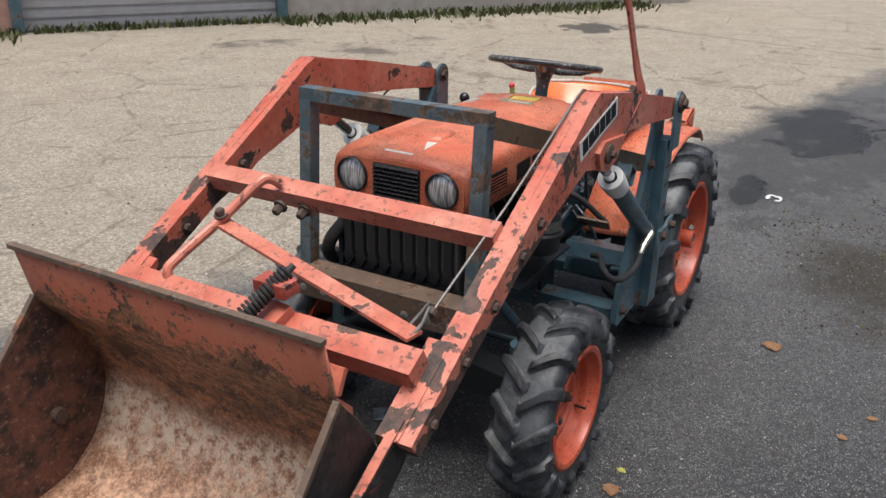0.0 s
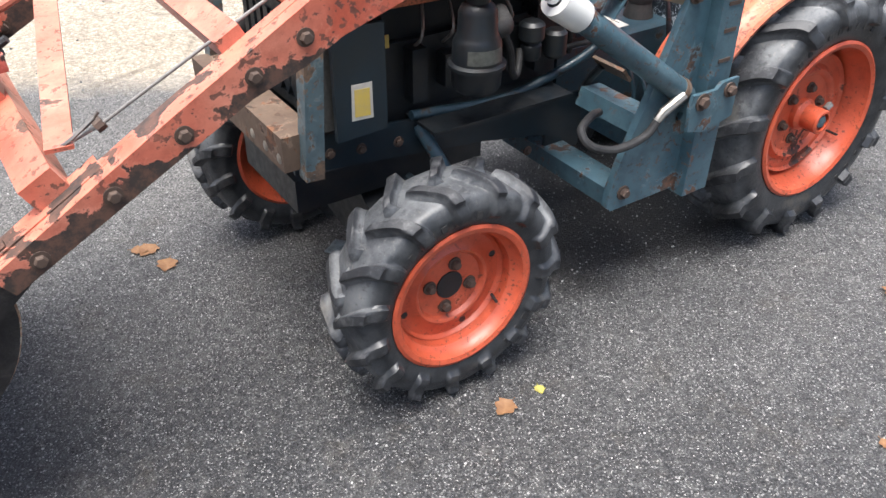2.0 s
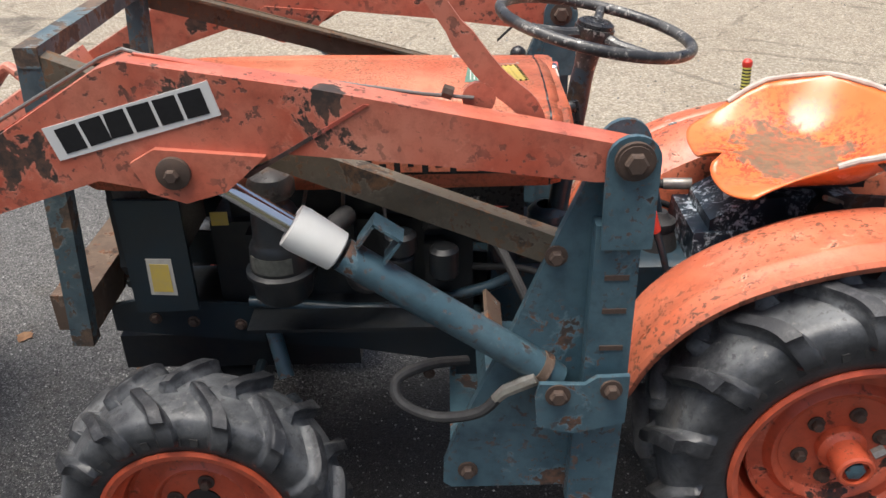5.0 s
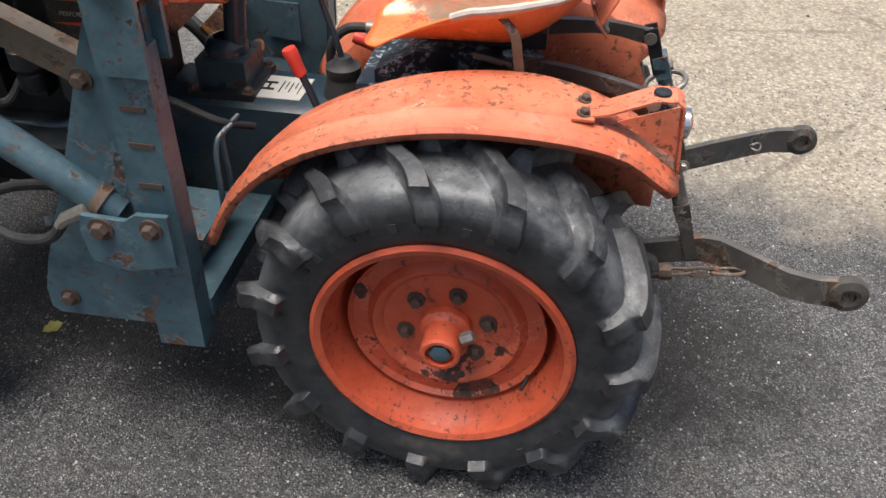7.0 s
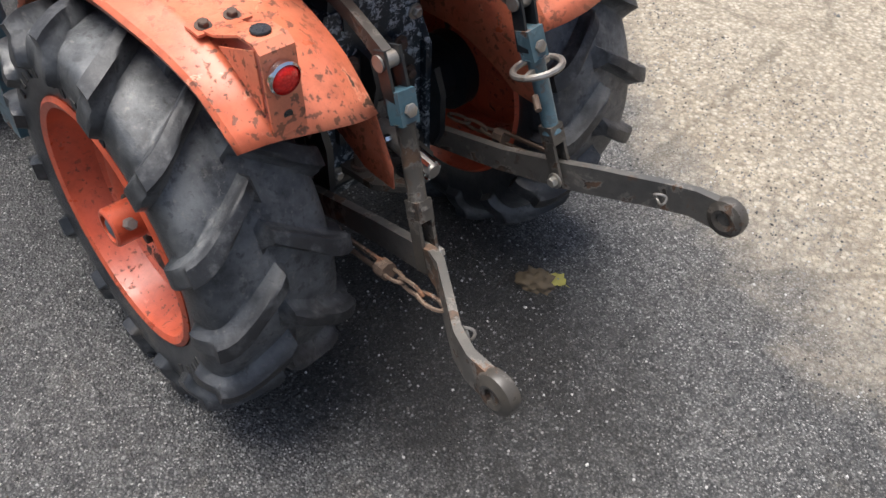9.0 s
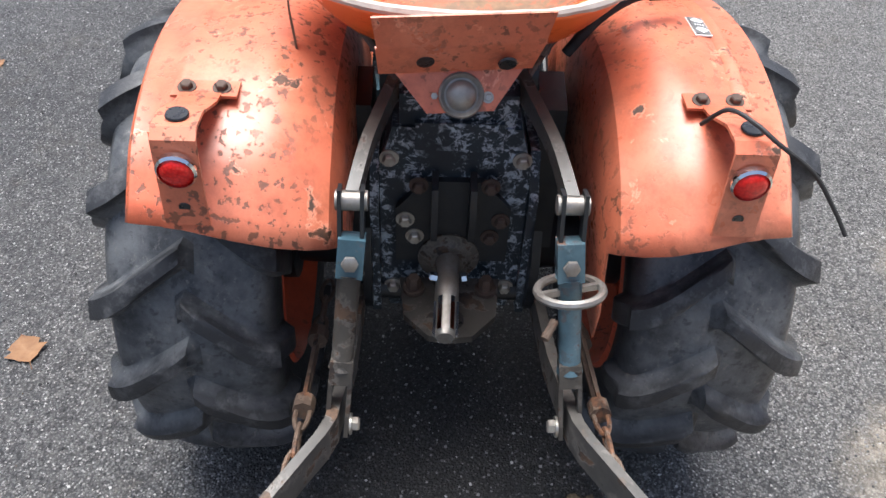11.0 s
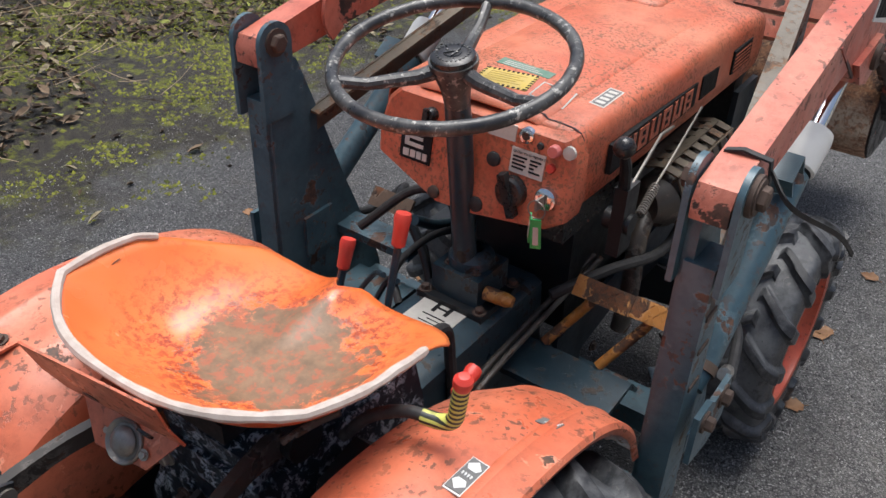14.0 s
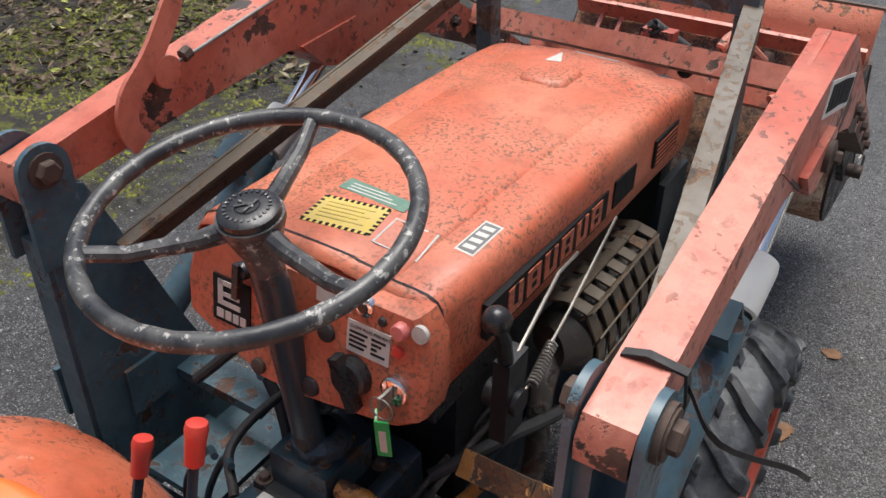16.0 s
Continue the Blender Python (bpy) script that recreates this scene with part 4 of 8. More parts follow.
CL = [Vector(p) for p in ((0.585, 0.048), (0.602, -0.055), (0.672, -0.042), (0.655, 0.058))]
hood_label("caution_label", M_YELLOW, [tuple(p) for p in CL], "faded yellow caution label with striped border")
for k in range(4):
    p, q = CL[k], CL[(k + 1) % 4]
    n = 11 if k % 2 == 0 else 7
    inn = (sum(CL, Vector((0, 0))) / 4 - (p + q) / 2).normalized() * 0.006
    for j in range(n):
        a, c = p + (q - p) * ((j + 0.15) / n), p + (q - p) * ((j + 0.6) / n)
        hood_label("border_dash", M_PRINT, [tuple(a), tuple(c), tuple(c + inn), tuple(a + inn)], "", 0.0012)
for k in range(5):
    u = 0.25 + 0.13 * k
    a, c = CL[0] + (CL[3] - CL[0]) * u, CL[1] + (CL[2] - CL[1]) * u
    d = (c - a)
    hood_label("text_bar", M_TEXT_OLIVE, [tuple(a + d * 0.14), tuple(a + d * (0.82 - 0.12 * (k % 2))), tuple(a + d * (0.82 - 0.12 * (k % 2)) + Vector((0.003, 0))), tuple(a + d * 0.14 + Vector((0.003, 0)))], "", 0.0011)
hood_label("green_label", M_TEAL, [(0.682, 0.058), (0.674, -0.058), (0.702, -0.058), (0.712, 0.058)], "faded green label with pale print")
for k in range(3):
    u = 0.684 + 0.0075 * k
    hood_label("text_bar", M_LABEL, [(u, 0.045), (u - 0.002, -0.04 + 0.012 * k), (u + 0.0005, -0.04 + 0.012 * k), (u + 0.0025, 0.045)], "", 0.0011)
FR = [Vector(p) for p in ((0.595, -0.064), (0.603, -0.128), (0.664, -0.122), (0.658, -0.058))]
for k in range(4):
    p, q = FR[k], FR[(k + 1) % 4]
    inn = (sum(FR, Vector((0, 0))) / 4 - (p + q) / 2).normalized() * 0.0025
    hood_label("sticker_outline", M_LABEL, [tuple(p), tuple(q), tuple(q + inn), tuple(p + inn)])
hood_label("symbol_sticker", M_LABEL, [(0.655, -0.150), (0.655, -0.178), (0.735, -0.178), (0.735, -0.150)], "small pale sticker with dark symbols")
hood_label("symbol_field", M_GREYPRINT, [(0.659, -0.1525), (0.659, -0.1755), (0.731, -0.1755), (0.731, -0.1525)], "", 0.0011)
for k in range(4):
    u = 0.664 + 0.0165 * k
    hood_label("symbol", M_LABEL, [(u, -0.156), (u + 0.002, -0.172), (u + 0.011, -0.172), (u + 0.009, -0.156)], "", 0.0014)
hood_label("white_triangle", M_LABEL, [(1.290, 0.047), (1.297, 0.017), (1.330, 0.031), (1.360, 0.044)], "scrap of white sticker")
hood_label("white_strip", M_LABEL, [(1.389, 0.03), (1.386, -0.06), (1.396, -0.06), (1.399, 0.03)], "strip of white tape")

# dash cowl
dash = new("dashboard")
dash.parent = tractor
tagged(dash, "orange instrument panel with switches, lamps and labels")
PANEL = [(0.165, 0.984), (0.188, 0.962), (0.203, 0.905), (0.200, 0.855), (0.06, 0.797), (-0.02, 0.800), (-0.165, 0.822), (-0.196, 0.842), (-0.203, 0.875), (-0.200, 0.955), (-0.182, 0.984)]


def on_panel(y, z, lift=0.0):
    """A point of the panel's face, which leans forward at the top."""
    return Vector((0.487 + (z - 0.80) * 0.16 - lift, y, z + lift * 0.16))


bm = B()
c = Vector((0.0, 0.0, 0.90))
rings = [[(0.552, y, z) for y, z in PANEL], [on_panel(y, z) + Vector((0.02, 0, 0)) for y, z in PANEL], [on_panel(y * 0.985, 0.9 + (z - 0.9) * 0.985) + Vector((0.006, 0, 0)) for y, z in PANEL], [on_panel(y * 0.945, 0.9 + (z - 0.9) * 0.945) for y, z in PANEL]]
loft(bm, rings, True, True)
part("panel", bm, M_HOOD, dash, "orange sheet steel panel", 30)
PN = Vector((-1, 0, 0.16)).normalized()


def panel_plate(name, mat, y0, y1, z0, z1, lift=0.0015, label="", tilt=0.0):
    return plate(name, mat, dash, [on_panel(y0, z0 + tilt), on_panel(y1, z0 - tilt), on_panel(y1, z1 - tilt), on_panel(y0, z1 + tilt)], lift, label)


panel_plate("model_badge", M_PRINT, 0.145, 0.078, 0.862, 0.93, 0.003, "black badge with pale lettering blocks")
for k, (y0, y1, z0, z1) in enumerate(((0.132, 0.096, 0.918, 0.925), (0.132, 0.096, 0.902, 0.908), (0.134, 0.094, 0.888, 0.895), (0.135, 0.126, 0.888, 0.925), (0.137, 0.124, 0.868, 0.881), (0.121, 0.110, 0.868, 0.881), (0.107, 0.097, 0.868, 0.881), (0.094, 0.084, 0.868, 0.881))):
    panel_plate("badge_mark", M_LABEL, y0, y1, z0, z1, 0.0045)
panel_plate("preheat_label", M_LABEL, -0.082, -0.146, 0.905, 0.948, 0.002, "white printed preheat instruction label")
def lettering(name, text, size, origin, right, up, mat, parent):
    """Printed words: right and up span the text's plane, origin is its lower start."""
    cu = bpy.data.curves.new(name, "FONT")
    cu.body, cu.size, cu.extrude = text, size, 0.0002
    tmp = bpy.data.objects.new(name, cu)
    me = bpy.data.meshes.new_from_object(tmp)
    bpy.data.objects.remove(tmp)
    me.materials.append(mat)
    ob = new(name, me)
    r, u = Vector(right).normalized(), Vector(up).normalized()
    w = r.cross(u)
    ob.matrix_local = Matrix(((r.x, u.x, w.x, origin[0]), (r.y, u.y, w.y, origin[1]), (r.z, u.z, w.z, origin[2]), (0, 0, 0, 1)))
    ob.parent = parent
    return ob


PU = Vector((0.16, 0, 1))
lettering("preheat_heading", "GLOW PLUG PREHEAT", 0.0060, on_panel(-0.0855, 0.9395, 0.0026), (0, -1, 0), PU, M_PRINT, dash)
for k in range(4):
    z = 0.932 - 0.0065 * k
    panel_plate("text_bar", M_PRINT, -0.086, -0.113 + 0.004 * (k % 2), z, z + 0.0032, 0.0026)
    panel_plate("text_bar", M_PRINT, -0.119, -0.140 + 0.006 * (k % 3), z, z + 0.0032, 0.0026)
panel_plate("paper_label", M_LABEL, -0.032, -0.085, 0.955, 0.982, 0.002, "weathered paper label")


def panel_round(name, mat, y, z, r, h, label="", top=0.8, n=24):
    bm = B()
    lathe(bm, [(0.0, -0.004), (r * 1.05, -0.004), (r, 0.002), (r * 0.95, h * 0.8), (r * top, h), (0.0, h)], on_panel(y, z), PN, n)
    return part(name, bm, mat, dash, label)


panel_round("oil_lamp", M_PINK, -0.160, 0.962, 0.011, 0.012, "pink warning lamp")
panel_round("charge_lamp", M_RED, -0.158, 0.932, 0.008, 0.006, "dark red warning lamp")
panel_round("round_badge", M_LABEL, -0.184, 0.965, 0.011, 0.002, "round white symbol badge")
panel_round("socket", M_CHROME, -0.105, 0.972, 0.014, 0.005, "chrome bezel socket")
panel_round("socket_hole", M_BLKPAINT, -0.105, 0.972, 0.008, 0.007)
panel_round("rubber_plug", M_BLACK, -0.050, 0.915, 0.013, 0.006, "black rubber plug")
panel_round("rubber_plug", M_BLACK, -0.028, 0.825, 0.014, 0.006, "black rubber plug")
panel_round("screw", M_RUSTBOLT, 0.062, 0.818, 0.012, 0.006)
panel_round("screw", M_BLACK, -0.132, 0.962, 0.006, 0.004)
panel_round("screw", M_RUSTBOLT, 0.03, 0.90, 0.008, 0.004)
knob = panel_round("glow_switch", M_BLKPAINT, -0.095, 0.872, 0.028, 0.018, "black rotary switch")
bm = B()
o = on_panel(-0.095, 0.872, 0.018)
bar(bm, o + Vector((0, 0.012, 0.034)), o + Vector((0, -0.014, -0.040)), 0.014, 0.018, PN)
part("switch_lever", bm, M_BLKPAINT, knob, bevel=0.003)
sw = panel_round("light_switch", M_BLKPAINT, 0.085, 0.955, 0.013, 0.016, "black toggle switch")
bm = B()
o = on_panel(0.085, 0.955, 0.014)
bar(bm, o + Vector((0, 0.002, 0.012)), o + Vector((-0.008, 0.004, -0.038)), 0.010, 0.010, PN)
part("switch_lever", bm, M_BLKPAINT, sw, bevel=0.003)
lock = panel_round("ignition_lock", M_CHROME, -0.160, 0.880, 0.020, 0.010, "chrome ignition lock")
bm = B()
o = on_panel(-0.160, 0.880, 0.012)
box(bm, -0.024, 0.0, -0.002, 0.002, -0.010, 0.010, Matrix.Translation(o))
part("key", bm, M_STEEL, lock, "steel key", bevel=0.001)

# keys and tags hanging from the lock
keyring = thing("key_ring", "steel key ring with two green plastic tags hanging from the ignition", "key ring")
bm = B()
o = on_panel(-0.160, 0.880, 0.032)
tube(bm, [o + Vector((0, 0.016 * math.cos(a), 0.016 * math.sin(a) - 0.012)) for a in [2 * math.pi * k / 20 for k in range(21)]], 0.0012, 6)
part("ring", bm, M_STEEL, keyring)
for k, (dy, lean) in enumerate(((0.008, 14), (-0.004, -4))):
    t = Matrix.Translation(o + Vector((-0.006 * k, dy, -0.026))) @ Euler((radians(lean), 0, radians(-55 + 75 * k))).to_matrix().to_4x4()
    bm = B()
    box(bm, -0.0015, 0.0015, -0.009, 0.009, -0.055, 0.0, t)
    tag = part("tag", bm, M_GREEN, keyring, "green plastic key tag", bevel=0.003)
    bm = B()
    box(bm, -0.002, 0.002, -0.0045, 0.0045, -0.048, -0.014, t)
    part("paper", bm, M_LABEL, tag)

# steering
steering = new("steering")
steering.parent = tractor
tagged(steering, "worn black three-spoke steering wheel on a blue-grey column")
AX = Vector((-0.20, 0, 0.98)).normalized()
HUB = Vector((0.455, 0.005, 1.082))
CAP = HUB + AX * 0.014
bm = B()
a, b = Vector((0.98, 0, 0.20)).normalized(), Vector((0, 1, 0))
rim = []
for k in range(56):
    t = 2 * math.pi * k / 56
    d = a * math.cos(t) + b * math.sin(t)
    rim.append([HUB + AX * 0.012 + d * (0.191 + 0.0115 * math.cos(u)) + AX * 0.0115 * math.sin(u) + d * (0.0012 if k % 2 and math.cos(u) < -0.3 else 0) for u in [2 * math.pi * j / 12 for j in range(12)]])
loft(bm, rim + [rim[0]], True)
bmesh.ops.remove_doubles(bm, verts=bm.verts, dist=1e-5)
part("wheel_rim", bm, M_WHEELRIM, steering, "scuffed black steering wheel rim")
for deg in (17, 137, 257):
    d = a * math.cos(radians(deg)) + b * math.sin(radians(deg))
    bm = B()
    tube(bm, [HUB + d * 0.02 - AX * 0.004, HUB + d * 0.06 - AX * 0.010, HUB + d * 0.14 - AX * 0.006, HUB + d * 0.191 + AX * 0.010], [0.014, 0.012, 0.010, 0.010], 10)
    part("spoke", bm, M_WHEELRIM, steering)
bm = B()
lathe(bm, [(0.021, -0.09), (0.024, -0.06), (0.034, -0.028), (0.040, -0.012), (0.040, -0.004), (0.0, -0.004)], CAP, AX, 32)
part("hub", bm, M_WHEELRIM, steering)
bm = B()
lathe(bm, [(0.0, 0.010), (0.014, 0.010), (0.015, 0.0085), (0.030, 0.008), (0.036, 0.004), (0.037, -0.006), (0.0, -0.006)], CAP, AX, 36)
cap = part("horn_cap", bm, M_BLKPAINT, steering, "embossed black hub cap")
for k in range(24):
    t = 2 * math.pi * k / 24
    d = a * math.cos(t) + b * math.sin(t)
    bm = B()
    bar(bm, CAP + AX * 0.0085 + d * 0.024, CAP + AX * 0.0085 + d * 0.028, 0.003, 0.002, AX)
    part("cap_tooth", bm, M_WHEELRIM, cap)
bm = B()
for p, q in (((-0.012, -0.006), (0.012, -0.006)), ((0.0, -0.010), (0.0, 0.012)), ((-0.010, 0.010), (0.004, -0.004))):
    bar(bm, CAP + AX * 0.011 + a * p[0] + b * p[1], CAP + AX * 0.011 + a * q[0] + b * q[1], 0.003, 0.002, AX)
part("cap_mark", bm, M_WHEELRIM, cap)
BASE = Vector((0.522, 0.0, 0.60))
bm = B()
tube(bm, [HUB - AX * 0.06, HUB - AX * 0.10, BASE], [0.021, 0.0225, 0.0225], 18)
part("column", bm, M_GEARBLUE, steering, "dark blue steering column")
bm = B()
lathe(bm, [(0.024, 0.085), (0.034, 0.082), (0.044, 0.070), (0.046, 0.045), (0.0, 0.045)], BASE + Vector((0.010, 0, 0.02)), (0, 0, 1), 24)
part("column_collar", bm, M_GEARBLUE, steering)
bm = B()
box(bm, BASE.x - 0.044, BASE.x + 0.060, -0.052, 0.052, 0.612, 0.672)
part("gear_housing", bm, M_GEARBLUE, steering, "dark cast steering gear housing", bevel=0.012)
bm = B()
box(bm, BASE.x - 0.062, BASE.x + 0.078, -0.074, 0.074, 0.598, 0.613)
part("housing_flange", bm, M_DARK, steering, bevel=0.004)
for dx in (-0.050, 0.066):
    for y in (-0.062, 0.062):
        bm = B()
        bolt(bm, (BASE.x + dx, y, 0.612), (0, 0, 1), 0.009, 0.012)
        part("bolt", bm, M_RUSTBOLT, steering)
for k in range(4):
    bm = B()
    t = math.pi * (k + 0.5) / 2
    bolt(bm, BASE + Vector((0.010 + 0.043 * math.cos(t), 0.043 * math.sin(t), 0.071)), (0, 0, 1), 0.007, 0.010)
    part("bolt", bm, M_RUSTBOLT, steering)
bm = B()
tube(bm, [(0.500, -0.055, 0.640), (0.505, -0.100, 0.640), (0.506, -0.112, 0.640)], [0.014, 0.014, 0.010], 12)
part("drain_plug", bm, M_PEDAL, steering, "brass-coloured plug")

# seat
seat = new("seat")
seat.parent = tractor
tagged(seat, "orange steel pan seat with dried mud in the hollow and frayed edge tape")
SEAT_M = pose(-0.01, 0.0, 0.0, 0, 0, 1)


def seat_point(u, v):
    """u from -1 to 1 across, v from 0 at the back to 1 at the front."""
    back = -0.205 + 0.085 * abs(u) ** 2.6
    front = 0.212 - 0.036 * math.exp(-(u / 0.09) ** 2) - 0.035 * abs(u) ** 8
    x = back + (front - back) * v
    wide = 0.222 + 0.02 * math.sin(math.pi * min(1, v * 1.1))
    y = u * wide * (0.93 + 0.07 * math.sin(math.pi * min(1.0, v + 0.25)))
    lip = 0.912 - 0.02 * min(1, v / 0.5) - 0.085 * max(0, (v - 0.45) / 0.55) ** 1.2
    low = 0.792 - 0.006 * max(0, (v - 0.55) / 0.45) + 0.032 * math.exp(-(u / 0.17) ** 2) * max(0, (v - 0.6) / 0.4)
    rw = max(0.0, 1 - v / 0.40) ** 1.7
    sw = max(0.0, (abs(u) - 0.40) / 0.60) ** 1.9
    z = low + (lip - low) * (1 - (1 - rw) * (1 - sw))
    return Vector((x, y, z))


bm = B()
NU, NV = 36, 30
loft(bm, [[SEAT_M @ seat_point(-1 + 2 * i / NU, j / NV) for i in range(NU + 1)] for j in range(NV + 1)], False)
part("pan", bm, M_PAN, seat, solid=0.004, angle=60)
bm = B()
edge = [seat_point(1, 0.55 - 0.55 * k / 10) for k in range(11)] + [seat_point(1 - 2 * k / 24, 0) for k in range(1, 25)] + [seat_point(-1, 0.75 * k / 12) for k in range(1, 13)]
tube(bm, [SEAT_M @ (p + Vector((0, 0, 0.001))) for p in edge], [0.0068 + 0.002 * noise.noise(p * 40) for p in edge], 8)
part("edge_tape", bm, M_TAPE, seat, "frayed whitish edge tape")
# plate behind the seat with a number lamp
bm = B()
prism(bm, [(0.108, 0.0), (0.115, 0.05), (-0.10, 0.05), (-0.095, 0.0)], 0, 0.003, "x", pose(-0.226, 0, 0.880, 0, -18, 7))
prism(bm, [(0.105, -0.055), (0.110, 0.0), (-0.096, 0.0), (-0.088, -0.055)], 0, 0.003, "x", pose(-0.226, 0, 0.880, 0, -26, 7))
part("back_plate", bm, M_FENDER, seat, "orange sheet plate with two holes")
bm = B()
prism(bm, [(0.088, 0.0), (0.05, -0.052), (-0.035, -0.052), (-0.075, 0.0)], 0, 0.003, "x", pose(-0.196, 0, 0.828, 0, 32, 7))
part("lamp_plate", bm, M_FENDER, seat, "orange tapered lamp plate")
for y in (0.055, -0.045):
    bm = B()
    lathe(bm, [(0.0, 0.003), (0.011, 0.003), (0.012, 0.0), (0.0, 0.0)], (-0.216, y - 0.005, 0.852), (-0.90, -0.1, -0.44), 18)
    part("plate_hole", bm, M_BLKPAINT, seat)
LP, LN = Vector((-0.213, 0.004, 0.802)), Vector((-0.85, -0.1, 0.53)).normalized()
bm = B()
lathe(bm, [(0.0, 0.002), (0.022, 0.002), (0.027, 0.006), (0.029, 0.004), (0.029, 0.0), (0.0, 0.0)], LP, LN, 28)
num = part("plate_lamp", bm, M_STEEL, seat, "round metal number plate lamp")
bm = B()
lathe(bm, [(0.0, 0.014), (0.010, 0.0125), (0.016, 0.009), (0.0195, 0.004)], LP, LN, 28)
part("lens", bm, M_STEEL, num)
for s in (1, -1):
    bm = B()
    bolt(bm, LP + Vector((0, s * 0.034, -0.002)), LN, 0.005, 0.005)
    part("screw", bm, M_ZINC, num)
bm = B()
box(bm, -0.12, 0.10, -0.06, 0.06, 0.757, 0.790)
part("seat_mount", bm, M_DARK, seat, bevel=0.006)
for s in (1, -1):
    bm = B()
    tube(bm, [(-0.06, s * 0.10, 0.74), (-0.02, s * 0.13, 0.765), (0.0, s * 0.15, 0.778)], 0.006, 8, 4)
    part("seat_stay", bm, M_RUSTY, seat)

# loader arms
ARM = [(0.428, 1.004), (0.440, 1.028), (0.489, 1.039), (0.722, 1.089), (0.931, 1.134), (1.215, 1.183), (1.250, 1.172), (1.434, 1.076), (1.815, 0.888), (2.139, 0.718), (2.112, 0.675), (1.677, 0.880), (1.573, 0.911), (1.50, 0.945), (1.29, 1.000), (1.18, 0.975), (1.09, 0.985), (1.045, 1.015), (0.997, 1.036), (0.768, 1.011), (0.523, 0.978), (0.43, 0.975)]


def arm(s):
    a = new("arm")
    a.parent = loader
    tagged(a, "long boxed loader arm, faded salmon paint with dark bare patches")
    bm = B()
    prism(bm, ARM, s * 0.430, s * 0.485)
    part("beam", bm, M_ARM, a, bevel=0.006)
    # weld seam ridge along the top
    bm = B()
    bar(bm, (0.46, s * 0.448, 1.0275), (1.205, s * 0.448, 1.1835), 0.007, 0.003)
    part("weld_seam", bm, M_ARM, a)
    bm = B()
    bar(bm, (1.25, s * 0.453, 1.170), (2.139, s * 0.453, 0.7215), 0.006, 0.003)
    part("weld_seam", bm, M_ARM, a)
    # inner stiffening angle along the lower half
    bm = B()
    prism(bm, [(1.93, 0.825), (2.135, 0.716), (2.13, 0.690), (1.93, 0.795)], s * 0.400, s * 0.430)
    part("stiffener", bm, M_ARM, a, bevel=0.004)
    # seam of the overlapping side plate
    bm = B()
    prism(bm, [(0.86, 1.1100), (0.868, 1.1115), (1.062, 1.0), (1.052, 0.998)], s * 0.483, s * 0.4875)
    part("plate_seam", bm, M_ARM_IN, a)
    bm = B()
    prism(bm, [(1.02, 1.036), (1.185, 1.052), (1.225, 1.030), (1.205, 0.982), (1.15, 0.962), (1.085, 0.980)], s * 0.425, s * 0.497)
    part("pin_boss", bm, M_ARM, a, bevel=0.008)
    bm = B()
    lathe(bm, [(0.0, 0.0), (0.026, 0.0), (0.026, 0.010), (0.018, 0.013), (0.0, 0.013)], (1.160, s * 0.495, 1.015), (0, s, 0), 24)
    bolt(bm, (1.160, s * 0.507, 1.015), (0, s, 0), 0.011, 0.012, False)
    part("pin_cap", bm, M_RUSTBOLT, a, "rusty pin cap")
    for x, z in ((1.57, 0.960), (1.668, 0.918), (1.80, 0.855), (1.93, 0.790), (2.062, 0.722)):
        bm = B()
        bolt(bm, (x, s * 0.484, z), (0, s, 0), 0.011, 0.012)
        part("bolt", bm, M_RUSTBOLT, a)
        bm = B()
        bolt(bm, (x, s * 0.431, z), (0, -s, 0), 0.011, 0.016)
        part("nut", bm, M_RUSTBOLT, a)
    # tip plate down to the bucket pin
    bm = B()
    prism(bm, [(2.02, 0.775), (2.13, 0.718), (2.275, 0.645), (2.305, 0.600), (2.30, 0.545), (2.265, 0.530), (2.23, 0.555), (2.08, 0.665)], s * 0.426, s * 0.446)
    part("tip_plate", bm, [M_TAR, M_ARM], a, "tar-caked arm tip with orange edge", bevel=0.003)
    bm = B()
    bar(bm, (2.10, s * 0.436, 0.742), (2.272, s * 0.436, 0.655), 0.021, 0.004)
    part("tip_edge", bm, M_ARM, a)
    bm = B()
    tube(bm, [(2.27, s * 0.399, 0.566), (2.27, s * 0.485, 0.566)], 0.018, 16)
    part("bucket_pin", bm, M_RUSTBOLT, a)
    bm = B()
    tube(bm, [Vector((2.285, s * 0.472, 0.578)) + Vector((0.03 * math.cos(t), 0.006 * s * math.cos(t), 0.034 * math.sin(t))) for t in [2 * math.pi * k / 24 for k in range(25)]], 0.0035, 8)
    part("linch_ring", bm, M_STEEL, a, "steel linch pin ring")
    return a


